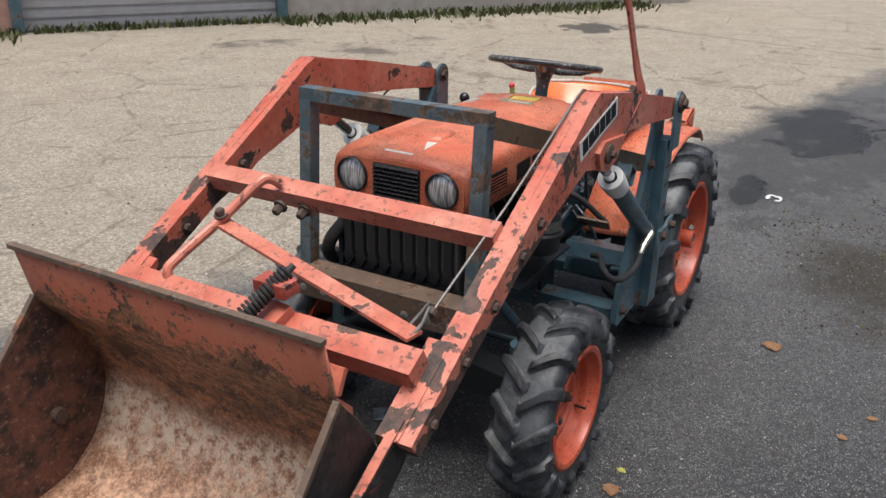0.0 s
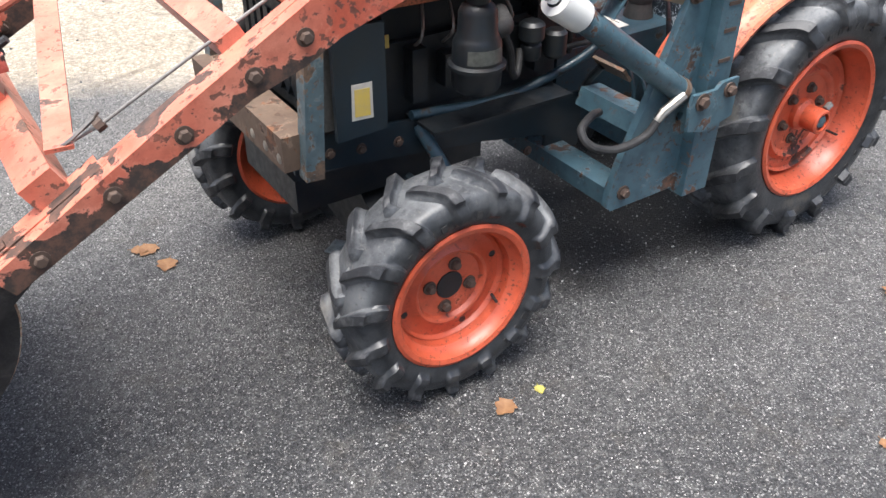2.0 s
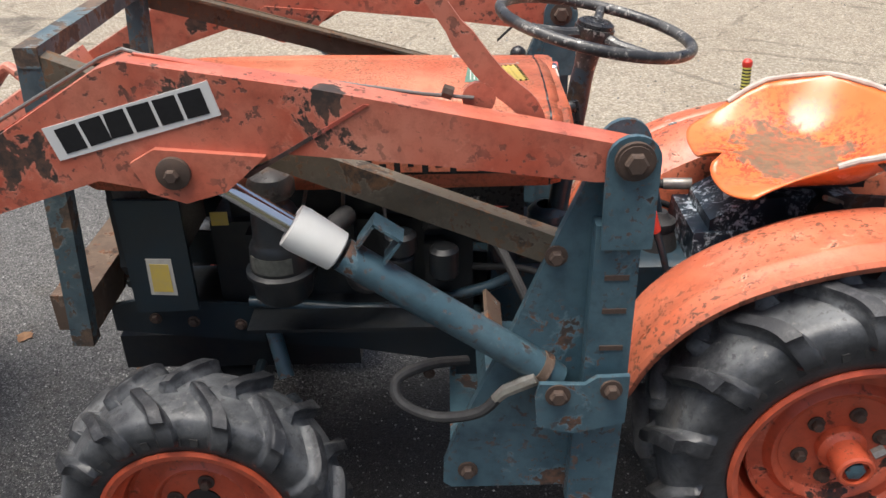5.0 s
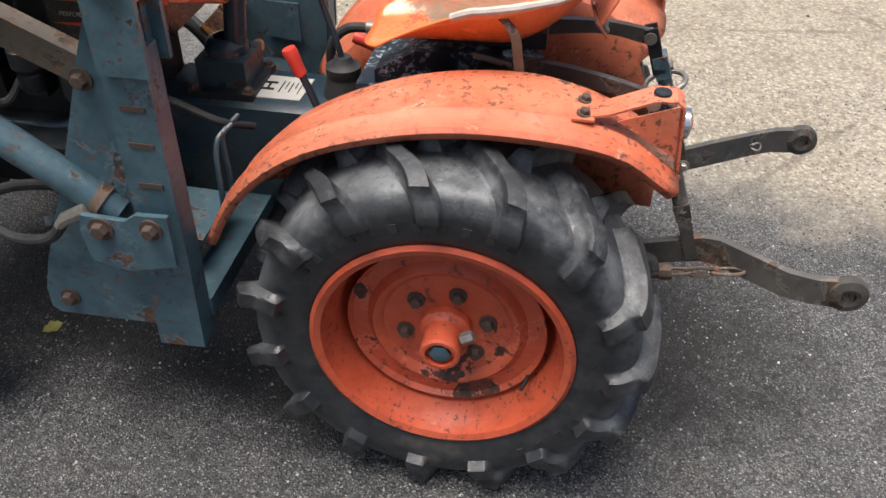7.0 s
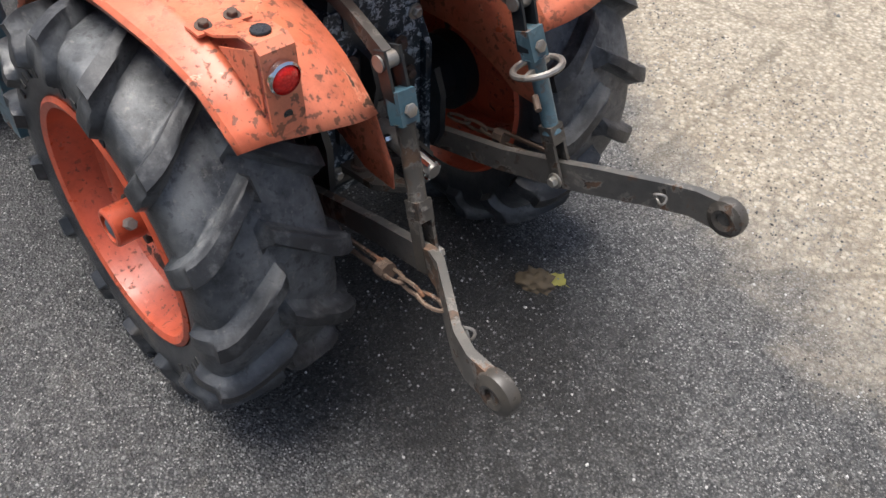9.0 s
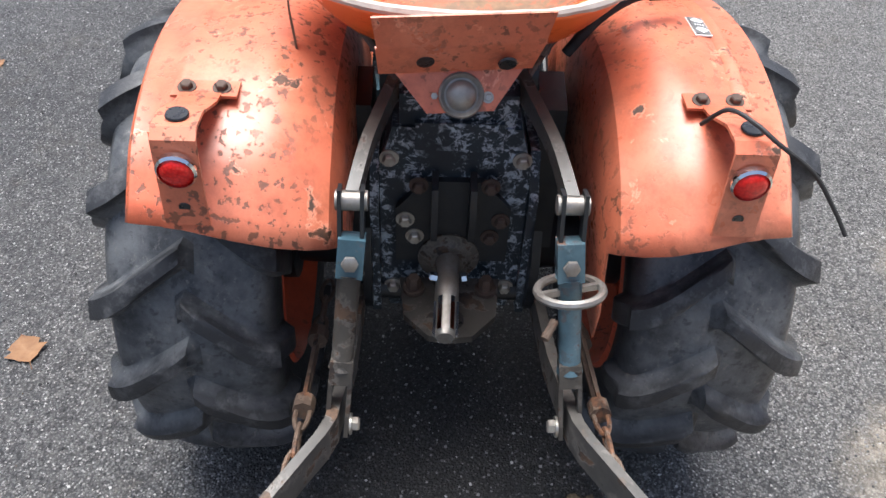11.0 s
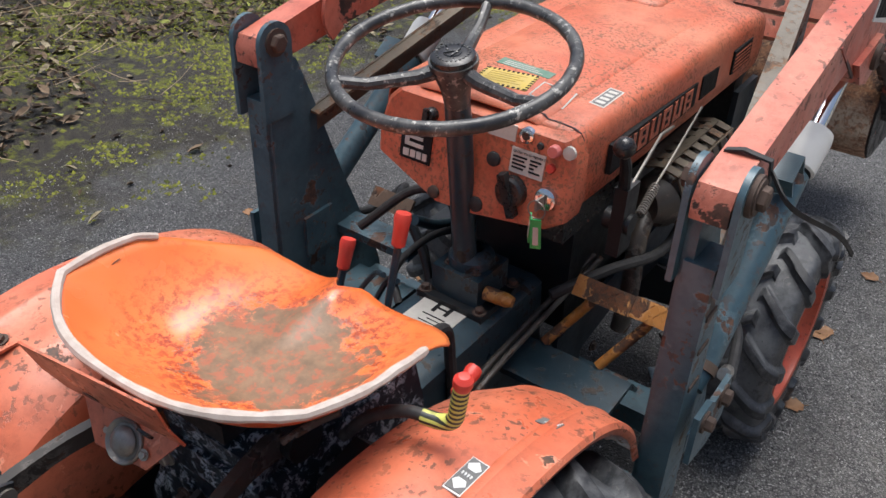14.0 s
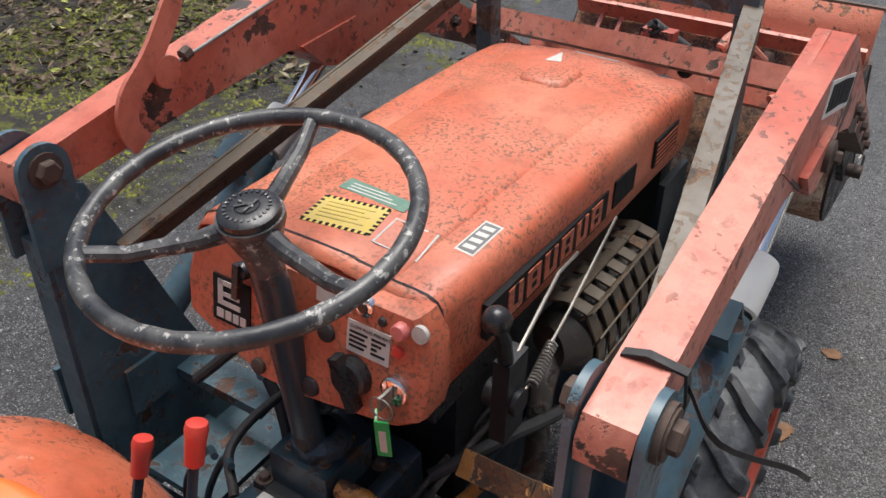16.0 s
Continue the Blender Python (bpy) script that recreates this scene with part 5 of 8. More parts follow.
for s in (1, -1):
    a = arm(s)
    side = [a]
    # brand sticker
    st = new("name_sticker")
    st.parent = loader
    side.append(st)
    tagged(st, "white arm sticker with dark lettering blocks")
    d = Vector((0.98, 0, 0.20)).normalized()
    m = Matrix.Translation((1.215, s * 0.486, 1.095)) @ Matrix.Rotation(radians(13.5), 4, "Y")
    bm = B()
    box(bm, -0.134, 0.134, -0.0008 if s > 0 else -0.001, 0.001 if s > 0 else 0.0008, -0.027, 0.027, m)
    part("backing", bm, M_STICKER, st)
    for k in range(6):
        bm = B()
        u = -0.120 + k * 0.0405
        box(bm, u, u + 0.035, min(0, s * 0.0018), max(0, s * 0.0018), -0.020, 0.020, m)
        part("letter_block", bm, M_PRINT, st)
    # cylinder
    cy = new("lift_cylinder")
    cy.parent = loader
    side.append(cy)
    tagged(cy, "blue hydraulic lift cylinder with polished rod and white collar")
    p0, p1 = Vector((0.566, s * 0.4575, 0.589)), Vector((1.160, s * 0.4575, 1.015))
    d = (p1 - p0).normalized()
    L = (p1 - p0).length
    bm = B()
    tube(bm, [p0 - d * 0.01, p0 + d * 0.02, p0 + d * 0.035, p0 + d * 0.44], [0.024, 0.026, 0.029, 0.029], 22)
    part("barrel", bm, M_BLUE, cy)
    bm = B()
    tube(bm, [p0 + d * 0.022, p0 + d * 0.040], [0.0315, 0.0315], 22)
    part("weld_ring", bm, M_RUSTY, cy)
    bm = B()
    lathe(bm, [(0.020, 0.538), (0.037, 0.536), (0.039, 0.522), (0.035, 0.450), (0.030, 0.447)], p0, d, 26)
    part("collar", bm, M_WHITEPVC, cy, "white plastic pipe collar")
    bm = B()
    tube(bm, [p0 + d * 0.45, p1 - d * 0.02], 0.0165, 20)
    part("rod", bm, M_CHROME, cy, "polished steel piston rod")
    bm = B()
    m = Matrix.Translation(p0 + d * 0.405 + Vector((-0.02, 0, 0.026))) @ Matrix.Rotation(-math.atan2(d.z, d.x), 4, "Y")
    for u in (-0.028, 0.024):
        box(bm, u, u + 0.005, -0.022, 0.022, 0.0, 0.052, m)
    box(bm, -0.028, 0.029, -0.022, 0.022, 0.048, 0.053, m)
    part("hose_bracket", bm, M_BLUE, cy, bevel=0.001)
    # post
    po = new("post")
    po.parent = loader
    side.append(po)
    tagged(po, "blue-grey steel loader post with chipped paint")
    y0, y1 = s * 0.43, s * 0.495
    bm = B()
    prism(bm, [(0.448, 0.303), (0.536, 0.300), (0.530, 0.47), (0.518, 0.60), (0.514, 0.90), (0.440, 0.90), (0.442, 0.50)], s * 0.434, s * 0.482)
    part("upright", bm, M_BLUE, po, bevel=0.004)
    for ya, yb in ((0.417, 0.427), (0.488, 0.498)):
        bm = B()
        prism(bm, [(0.427, 0.865), (0.508, 0.865)] + [(0.467 + 0.041 * math.cos(t), 1.018 + 0.039 * math.sin(t)) for t in [math.pi * k / 10 for k in range(11)]], s * ya, s * yb)
        part("pivot_plate", bm, M_BLUE, po, bevel=0.003)
    bm = B()
    lathe(bm, [(0.0, 0.0), (0.031, 0.0), (0.031, 0.008), (0.0, 0.008)], (0.467, s * 0.498, 1.018), (0, s, 0), 24)
    bolt(bm, (0.467, s * 0.505, 1.018), (0, s, 0), 0.018, 0.016)
    part("pivot_bolt", bm, M_RUSTBOLT, po, "large rusty pivot bolt")
    bm = B()
    bolt(bm, (0.467, s * 0.417, 1.018), (0, -s, 0), 0.018, 0.016)
    part("pivot_nut", bm, M_RUSTBOLT, po)
    bm = B()
    hole = [(0.558 + 0.013 * math.cos(math.pi * k / 8 - math.pi / 2), 0.524 - 0.013 * math.sin(-math.pi * k / 8 + math.pi / 2)) for k in range(17)]
    prism(bm, [(0.450, 0.314), (0.558, 0.3135)] + hole[::-1] + [(0.5581, 0.3135), (0.755, 0.312), (0.770, 0.325), (0.768, 0.37), (0.745, 0.44), (0.645, 0.671), (0.565, 0.875), (0.525, 0.97), (0.447, 1.0)], s * 0.426, s * 0.4465)
    part("gusset_plate", bm, M_BLUE, po, "large tapered blue side plate with a hole")
    bm = B()
    prism(bm, [(0.446, 0.524), (0.444, 0.626), (0.500, 0.624), (0.520, 0.609), (0.598, 0.612), (0.605, 0.582), (0.600, 0.519), (0.535, 0.502)], s * 0.504, s * 0.514)
    part("cylinder_bracket", bm, M_BLUE, po, bevel=0.003)
    bm = B()
    prism(bm, [(0.515, 0.61), (0.598, 0.612), (0.605, 0.582), (0.600, 0.519), (0.515, 0.51)], s * 0.418, s * 0.426)
    part("inner_bracket", bm, M_BLUE, po, bevel=0.003)
    bm = B()
    bolt(bm, (0.566, s * 0.513, 0.589), (0, s, 0), 0.015, 0.016)
    part("cylinder_pin", bm, M_RUSTBOLT, po)
    for x, z in ((0.722, 0.357), (0.571, 0.828), (0.475, 0.60)):
        bm = B()
        bolt(bm, (x, s * (0.446 if x > 0.5 else 0.514), z), (0, s, 0), 0.013, 0.018)
        part("bolt", bm, M_RUSTBOLT, po)
    # thin dark bars, drawn for the dark slots and chips down the post
    for z in (0.66, 0.735, 0.80, 0.86):
        bm = B()
        box(bm, 0.455, 0.495, s * 0.483 - 0.0015, s * 0.483 + 0.0015, z, z + 0.009)
        part("rust_weld", bm, M_RUSTBOLT, po)
    # long angle iron brace back from the guard
    bm = B()
    g, e = Vector((1.425, s * 0.288, 1.112)), Vector((0.555, s * 0.432, 0.822))
    bar(bm, g, e, 0.006, 0.055)
    bar(bm, g + Vector((0, -s * 0.017, 0.025)), e + Vector((0, -s * 0.017, 0.025)), 0.032, 0.006)
    part("brace", bm, M_BRACE, loader, "long rusty angle iron brace", bevel=0.001)
    # guard upright
    bm = B()
    bar(bm, (1.440, 0.006 + s * 0.268, 1.12), (1.480, 0.006 + s * 0.268, 0.555), 0.036, 0.042, (1, 0, 0))
    part("guard_upright", bm, M_GUARD, loader, "blue-grey guard upright", bevel=0.003)
    bm = B()
    bolt(bm, (0.60, s * 0.425, 0.842), (0, -s, 0), 0.012, 0.014)
    part("bolt", bm, M_RUSTBOLT, loader)
    if s < 0:
        for o in side:
            o.location.y = 0.015
bm = B()
box(bm, 1.420, 1.460, -0.282, 0.294, 1.119, 1.154)
part("guard_top", bm, M_GUARD, loader, "blue-grey guard top bar with rust", bevel=0.004)
bm = B()
box(bm, 1.455, 1.535, -0.262, 0.262, 0.575, 0.655)
part("bumper_beam", bm, M_RUSTY, loader, "rusty front beam with bolt holes", bevel=0.004)
for y in (0.10, 0.17, 0.24, -0.1, -0.17, -0.24):
    bm = B()
    lathe(bm, [(0.0, 0.002), (0.009, 0.002), (0.012, 0.0)], (1.535, y, 0.60), (1, 0, 0), 14)
    part("beam_bolt", bm, M_ZINC, loader)

# cross bars between the arms
bm = B()
bar(bm, (1.672, -0.416, 0.955), (1.672, 0.431, 0.955), 0.05, 0.05, (0.42, 0, 0.9))
part("upper_cross_bar", bm, M_CROSS, loader, "rusty upper cross bar with peeling paint", bevel=0.006)
bm = B()
bar(bm, (2.015, -0.416, 0.80), (2.015, 0.431, 0.80), 0.062, 0.062, (0.42, 0, 0.9))
part("lower_cross_bar", bm, M_CROSS, loader, "orange lower cross bar with bare spots", bevel=0.006)
bm = B()
bar(bm, (2.00, 0.085, 0.835), (2.175, 0.060, 0.765), 0.055, 0.055)
part("latch_tube", bm, M_CROSS, loader, "orange square latch tube", bevel=0.004)
bm = B()
box(bm, 1.985, 2.035, 0.03, 0.115, 0.885, 0.915, pose(0, 0, 0))
part("spring_seat", bm, M_ARM_IN, loader, bevel=0.004)
bm = B()
q0, q1 = Vector((1.985, 0.085, 0.925)), Vector((2.14, 0.035, 0.835))
d = (q1 - q0)
a, b = frame_of(d)
tube(bm, [q0 + d * (k / 180) + (a * math.cos(k * 0.62) + b * math.sin(k * 0.62)) * 0.017 for k in range(181)], 0.0042, 6)
tube(bm, [q0 - d * 0.1, q1 + d * 0.12], 0.008, 8)
part("spring", bm, M_BLACK, loader, "black coil spring")
bm = B()
bar(bm, (1.838, -0.245, 0.918), (1.975, 0.395, 0.848), 0.045, 0.008)
part("latch_strap", bm, M_CROSS, loader, "flat orange latch strap", bevel=0.002)
bm = B()
tube(bm, [(1.70, -0.165, 0.985), (1.725, -0.175, 1.005), (1.75, -0.19, 1.0), (1.84, -0.237, 0.93), (1.975, -0.27, 0.865), (2.0, -0.272, 0.845), (2.0, -0.262, 0.815), (1.975, -0.240, 0.805)], 0.0125, 10, 4)
part("latch_handle", bm, M_CROSS, loader, "bent orange latch handle")
bm = B()
bolt(bm, (1.842, -0.237, 0.937), (0.3, 0, 0.95), 0.012, 0.02)
part("latch_bolt", bm, M_RUSTBOLT, loader)
for p in ((1.715, -0.155, 0.935), (1.69, -0.1, 0.925)):
    bm = B()
    bolt(bm, p, (0.8, 0, -0.3), 0.012, 0.03)
    part("latch_bolt", bm, M_RUSTBOLT, loader)

# bucket
BK = [(2.272, 0.995), (2.250, 0.862), (2.187, 0.772), (2.150, 0.700), (2.124, 0.620), (2.132, 0.552), (2.167, 0.478), (2.230, 0.420), (2.335, 0.385), (2.74, 0.372)]
BKS = [tuple(p)[0:3:2] for p in smooth_path([(x, 0, z) for x, z in BK[1:]], 4)]
bucket = new("bucket")
bucket.parent = loader
tagged(bucket, "empty loader bucket, rusty inside with orange paint along the lip")
bm = B()
prof = [BK[0], ((BK[0][0] + BK[1][0]) / 2, (BK[0][1] + BK[1][1]) / 2)] + BKS
loft(bm, [[(x, -0.405 + 0.81 * k / 12, z) for k in range(13)] for x, z in prof], False)
part("shell", bm, M_BUCKET, bucket, "scoured rusty bucket sheet", solid=0.008)
bm = B()
bar(bm, (2.277, -0.41, 0.997), (2.277, 0.41, 0.997), 0.016, 0.010)
part("lip_edge", bm, M_RUSTY, bucket, "pale worn lip edge", bevel=0.002)
bm = B()
box(bm, 2.72, 2.80, -0.415, 0.415, 0.362, 0.380)
part("cutting_edge", bm, M_STEEL, bucket, bevel=0.003)
for s in (1, -1):
    bm = B()
    prism(bm, BKS + [(2.60, 0.50), (2.50, 0.608)], s * 0.408, s * 0.413)
    part("side_plate", bm, M_TAR, bucket, "black tar-caked bucket side")
    bm = B()
    prism(bm, BKS + [(2.60, 0.50), (2.50, 0.608)], s * 0.402, s * 0.408)
    part("inner_side", bm, M_CAKED, bucket, "dark caked rusty inner side")
    bm = B()
    bar(bm, (2.252, s * 0.409, 0.866), (2.50, s * 0.409, 0.612), 0.014, 0.010)
    bar(bm, (2.50, s * 0.409, 0.612), (2.735, s * 0.409, 0.385), 0.014, 0.010)
    part("side_edge", bm, M_RUSTY, bucket)
    bm = B()
    tube(bm, [(2.27, s * 0.411, 0.566), (2.27, s * 0.43, 0.566)], 0.024, 18)
    part("pin_boss", bm, M_TAR, bucket)
    bm = B()
    prism(bm, [(2.235, 0.88), (2.165, 0.80), (2.105, 0.735), (2.105, 0.712), (2.15, 0.70), (2.19, 0.775)], s * 0.255, s * 0.267)
    prism(bm, [(2.235, 0.88), (2.165, 0.80), (2.105, 0.735), (2.105, 0.712), (2.15, 0.70), (2.19, 0.775)], s * 0.315, s * 0.327)
    part("hinge_lug", bm, M_CROSS, bucket, "orange lug behind the bucket", bevel=0.003)
bm = B()
bar(bm, (2.222, -0.40, 0.885), (2.222, 0.40, 0.885), 0.05, 0.012, (0.85, 0, 0.5))
part("back_stiffener", bm, M_CROSS, bucket, bevel=0.002)

def hang(x, y, z):
    """The front half of the loader hangs lower, turned about the bend of the arms."""
    if x <= 1.25:
        return x, y, z
    a = radians(2.8)
    dx, dz = x - 1.25, z - 1.172
    return 1.25 + dx * math.cos(a) + dz * math.sin(a), y, 1.172 - dx * math.sin(a) + dz * math.cos(a)


for ob in loader.children_recursive:
    if ob.type == "MESH" and ob.name.split(".")[0] not in ("guard_upright", "guard_top", "brace", "bumper_beam", "beam_bolt"):
        for v in ob.data.vertices:
            v.co = hang(*v.co)

# trip lever on the arm and its wire rope
trip = new("trip_lever")
trip.parent = loader
tagged(trip, "long red trip lever beside the arm")
bm = B()
pts = smooth_path([(0.630, 0.412, 0.995), (0.610, 0.412, 1.03), (0.622, 0.412, 1.075), (0.675, 0.412, 1.125), (0.735, 0.412, 1.205), (0.865, 0.412, 1.40)], 6)
ring = []
for k, p in enumerate(pts):
    t = (pts[min(k + 1, len(pts) - 1)] - pts[max(k - 1, 0)]).normalized()
    u = Vector((t.z, 0, -t.x)) * (0.019 if k < 24 else 0.014)
    ring.append([p + u + Vector((0, -0.004, 0)), p + u + Vector((0, 0.004, 0)), p - u + Vector((0, 0.004, 0)), p - u + Vector((0, -0.004, 0))])
loft(bm, ring, True, True)
part("lever_bar", bm, M_CROSS, trip)
bm = B()
lathe(bm, [(0.0, 0.005), (0.026, 0.005), (0.026, -0.005), (0.0, -0.005)], (0.697, 0.412, 1.092), (0, 1, 0), 20)
part("eye_plate", bm, M_CROSS, trip)
rope = new("wire_rope")
rope.parent = loader
tagged(rope, "galvanised wire rope from lever to latch")
bm = B()
tube(bm, [(0.705, 0.418, 1.094), (0.78, 0.424, 1.104), (1.17, 0.441, 1.172), (1.222, 0.438, 1.188), (1.26, 0.436, 1.174), (1.60, 0.420, 0.992), (1.885, 0.395, 0.840), (1.950, 0.385, 0.812)], 0.0032, 8)
part("rope", bm, M_ROPE, rope)
bm = B()
tube(bm, [(1.885, 0.387, 0.858), (1.91, 0.370, 0.828), (1.945, 0.365, 0.814), (1.96, 0.380, 0.810), (1.94, 0.395, 0.824), (1.895, 0.392, 0.852)], 0.0035, 6, 4)
part("rope_end", bm, M_ROPE, rope)
bm = B()
lathe(bm, [(0.0, -0.008), (0.012, -0.008), (0.012, 0.008), (0.0, 0.008)], (1.890, 0.393, 0.838), (0.87, 0, -0.48), 8)
part("rope_clamp", bm, M_RUSTBOLT, rope)
bm = B()
lathe(bm, [(0.0, -0.008), (0.011, -0.008), (0.011, 0.008), (0.0, 0.008)], (0.745, 0.420, 1.105), (0.93, 0, 0.35), 8)
part("rope_clamp", bm, M_RUSTBOLT, rope)


# ---- drive train, engine and rear linkage ----
def sub(name, label=""):
    o = new(name)
    o.parent = tractor
    return tagged(o, label) if label else o


gear = sub("transmission", "dark blue cast transmission with flaking paint at the back")
bm = B()
prism(bm, [(-0.085, 0.34), (-0.10, 0.42), (-0.088, 0.590), (-0.07, 0.600), (0.07, 0.600), (0.088, 0.590), (0.10, 0.42), (0.085, 0.34)], 0.23, 0.66, "x")
part("gearbox", bm, M_GEARBLUE, gear, "oily dark blue gearbox case", bevel=0.012)
bm = B()
prism(bm, [(-0.10, 0.30), (-0.115, 0.36), (-0.115, 0.60), (-0.095, 0.675), (0.095, 0.675), (0.115, 0.60), (0.115, 0.36), (0.10, 0.30)], -0.105, 0.235, "x")
part("differential_housing", bm, M_CAST, gear, "cast housing with chalky flaking blue paint", bevel=0.012)
bm = B()
prism(bm, [(-0.11, 0.735), (-0.10, 0.672), (0.20, 0.672), (0.20, 0.70), (0.12, 0.745), (-0.06, 0.755)], -0.085, 0.085)
part("lift_cover", bm, M_CAST, gear, bevel=0.010)
bm = B()
box(bm, -0.113, -0.104, -0.068, 0.062, 0.640, 0.688)
part("worn_plate", bm, M_CAST, gear, "chalky worn plate", bevel=0.002)
bm = B()
prism(bm, [(-0.09, 0.42), (-0.09, 0.53), (-0.045, 0.585), (0.045, 0.585), (0.09, 0.53), (0.09, 0.42)], -0.118, -0.10, "x")
part("linkage_block", bm, M_DARK, gear, bevel=0.005)
for y in (-0.033, 0.025):
    bm = B()
    prism(bm, [(-0.11, 0.465), (-0.148, 0.49), (-0.160, 0.545), (-0.145, 0.59), (-0.11, 0.60)], y, y + 0.010)
    part("top_link_ear", bm, M_DARK, gear, bevel=0.002)
for y, z, m in ((0.055, 0.578, M_RUSTBOLT), (-0.055, 0.578, M_RUSTBOLT), (0.075, 0.510, M_ZINC), (-0.075, 0.510, M_RUSTBOLT), (0.06, 0.475, M_ZINC), (-0.06, 0.475, M_RUSTBOLT), (0.095, 0.35, M_ZINC), (-0.095, 0.35, M_ZINC), (0.10, 0.62, M_ZINC), (-0.10, 0.62, M_ZINC)):
    bm = B()
    bolt(bm, (-0.117 if z > 0.4 and z < 0.6 else -0.105, y, z), (-1, 0, 0), 0.010, 0.014)
    part("bolt", bm, m, gear)
for s in (1, -1):
    bm = B()
    lathe(bm, [(0.075, 0.10), (0.072, 0.13), (0.058, 0.16), (0.055, 0.26), (0.085, 0.265), (0.085, 0.30)], (0, 0, 0.374), (0, s, 0), 28)
    part("axle_tube", bm, M_DARK, gear)
    bm = B()
    prism(bm, [(-0.12, 0.30), (0.05, 0.32), (0.05, 0.60), (-0.08, 0.62), (-0.12, 0.55)], s * 0.116, s * 0.13)
    part("side_flange", bm, M_CAST, gear, bevel=0.004)
    bm = B()
    prism(bm, [(-0.06, 0.40), (0.10, 0.40), (0.12, 0.60), (0.05, 0.68), (-0.03, 0.66)], s * 0.13, s * 0.172)
    part("fender_support", bm, M_DARK, gear, bevel=0.004)
    bm = B()
    prism(bm, [(-0.13, 0.32), (-0.15, 0.36), (-0.15, 0.45), (-0.13, 0.50), (-0.10, 0.45), (-0.10, 0.34)], s * 0.128, s * 0.142)
    part("link_plate", bm, M_DARK, gear, bevel=0.002)
bm = B()
lathe(bm, [(0.0, 0.012), (0.030, 0.012), (0.038, 0.006), (0.050, 0.004), (0.050, 0.0), (0.0, 0.0)], (-0.118, 0.004, 0.430), (-1, 0, 0), 32)
part("pto_flange", bm, M_DKSTEEL, gear, "rusty output shaft flange")
pto = None
bm = B()
lathe(bm, [(0.0, 0.0), (0.020, 0.0), (0.020, 0.02), (0.017, 0.035), (0.019, 0.045), (0.019, 0.095), (0.016, 0.10), (0.0155, 0.165), (0.013, 0.170), (0.0, 0.170)], (-0.118, 0.004, 0.430), (-1, 0.04, -0.05), 24)
pto = part("pto_shaft", bm, M_STEEL, gear, "bright splined output shaft")
for k in range(6):
    t = 2 * math.pi * k / 6
    bm = B()
    q = Vector((-0.118, 0.004, 0.430)) + Vector((0, 0.0165 * math.cos(t), 0.0165 * math.sin(t)))
    ax = Vector((-1, 0.04, -0.05)).normalized()
    bar(bm, q + ax * 0.10, q + ax * 0.165, 0.007, 0.006, (0, math.cos(t), math.sin(t)))
    part("spline", bm, M_CHROME, pto)
bm = B()
bolt(bm, (-0.178, 0.02, 0.44), (0, 1, 0.2), 0.008, 0.016, False)
part("shaft_bolt", bm, M_CHROME, pto)
bm = B()
bolt(bm, (-0.178, -0.014, 0.44), (0, -1, 0.2), 0.008, 0.012, False)
part("shaft_bolt", bm, M_CHROME, pto)
bm = B()
outline = [(-0.10, -0.085), (-0.19, -0.075), (-0.235, -0.035), (-0.24, 0.0), (-0.235, 0.035), (-0.19, 0.075), (-0.10, 0.085)]
prism(bm, outline, 0.352, 0.366, "z")
part("drawbar_plate", bm, M_DKSTEEL, gear, "rusty hitch plate with a hole", bevel=0.004)
bm = B()
lathe(bm, [(0.0, 0.002), (0.022, 0.002), (0.023, 0.0)], (-0.20, 0.0, 0.3665), (0, 0, 1), 24)
part("plate_hole", bm, M_BLKPAINT, gear)
for y in (-0.06, 0.06):
    bm = B()
    bolt(bm, (-0.135, y, 0.367), (0, 0, 1), 0.012, 0.03)
    part("bolt", bm, M_RUSTBOLT, gear)
bm = B()
tube(bm, [(-0.10, -0.17, 0.335), (-0.10, 0.17, 0.335)], 0.018, 14)
part("link_shaft", bm, M_DARK, gear)

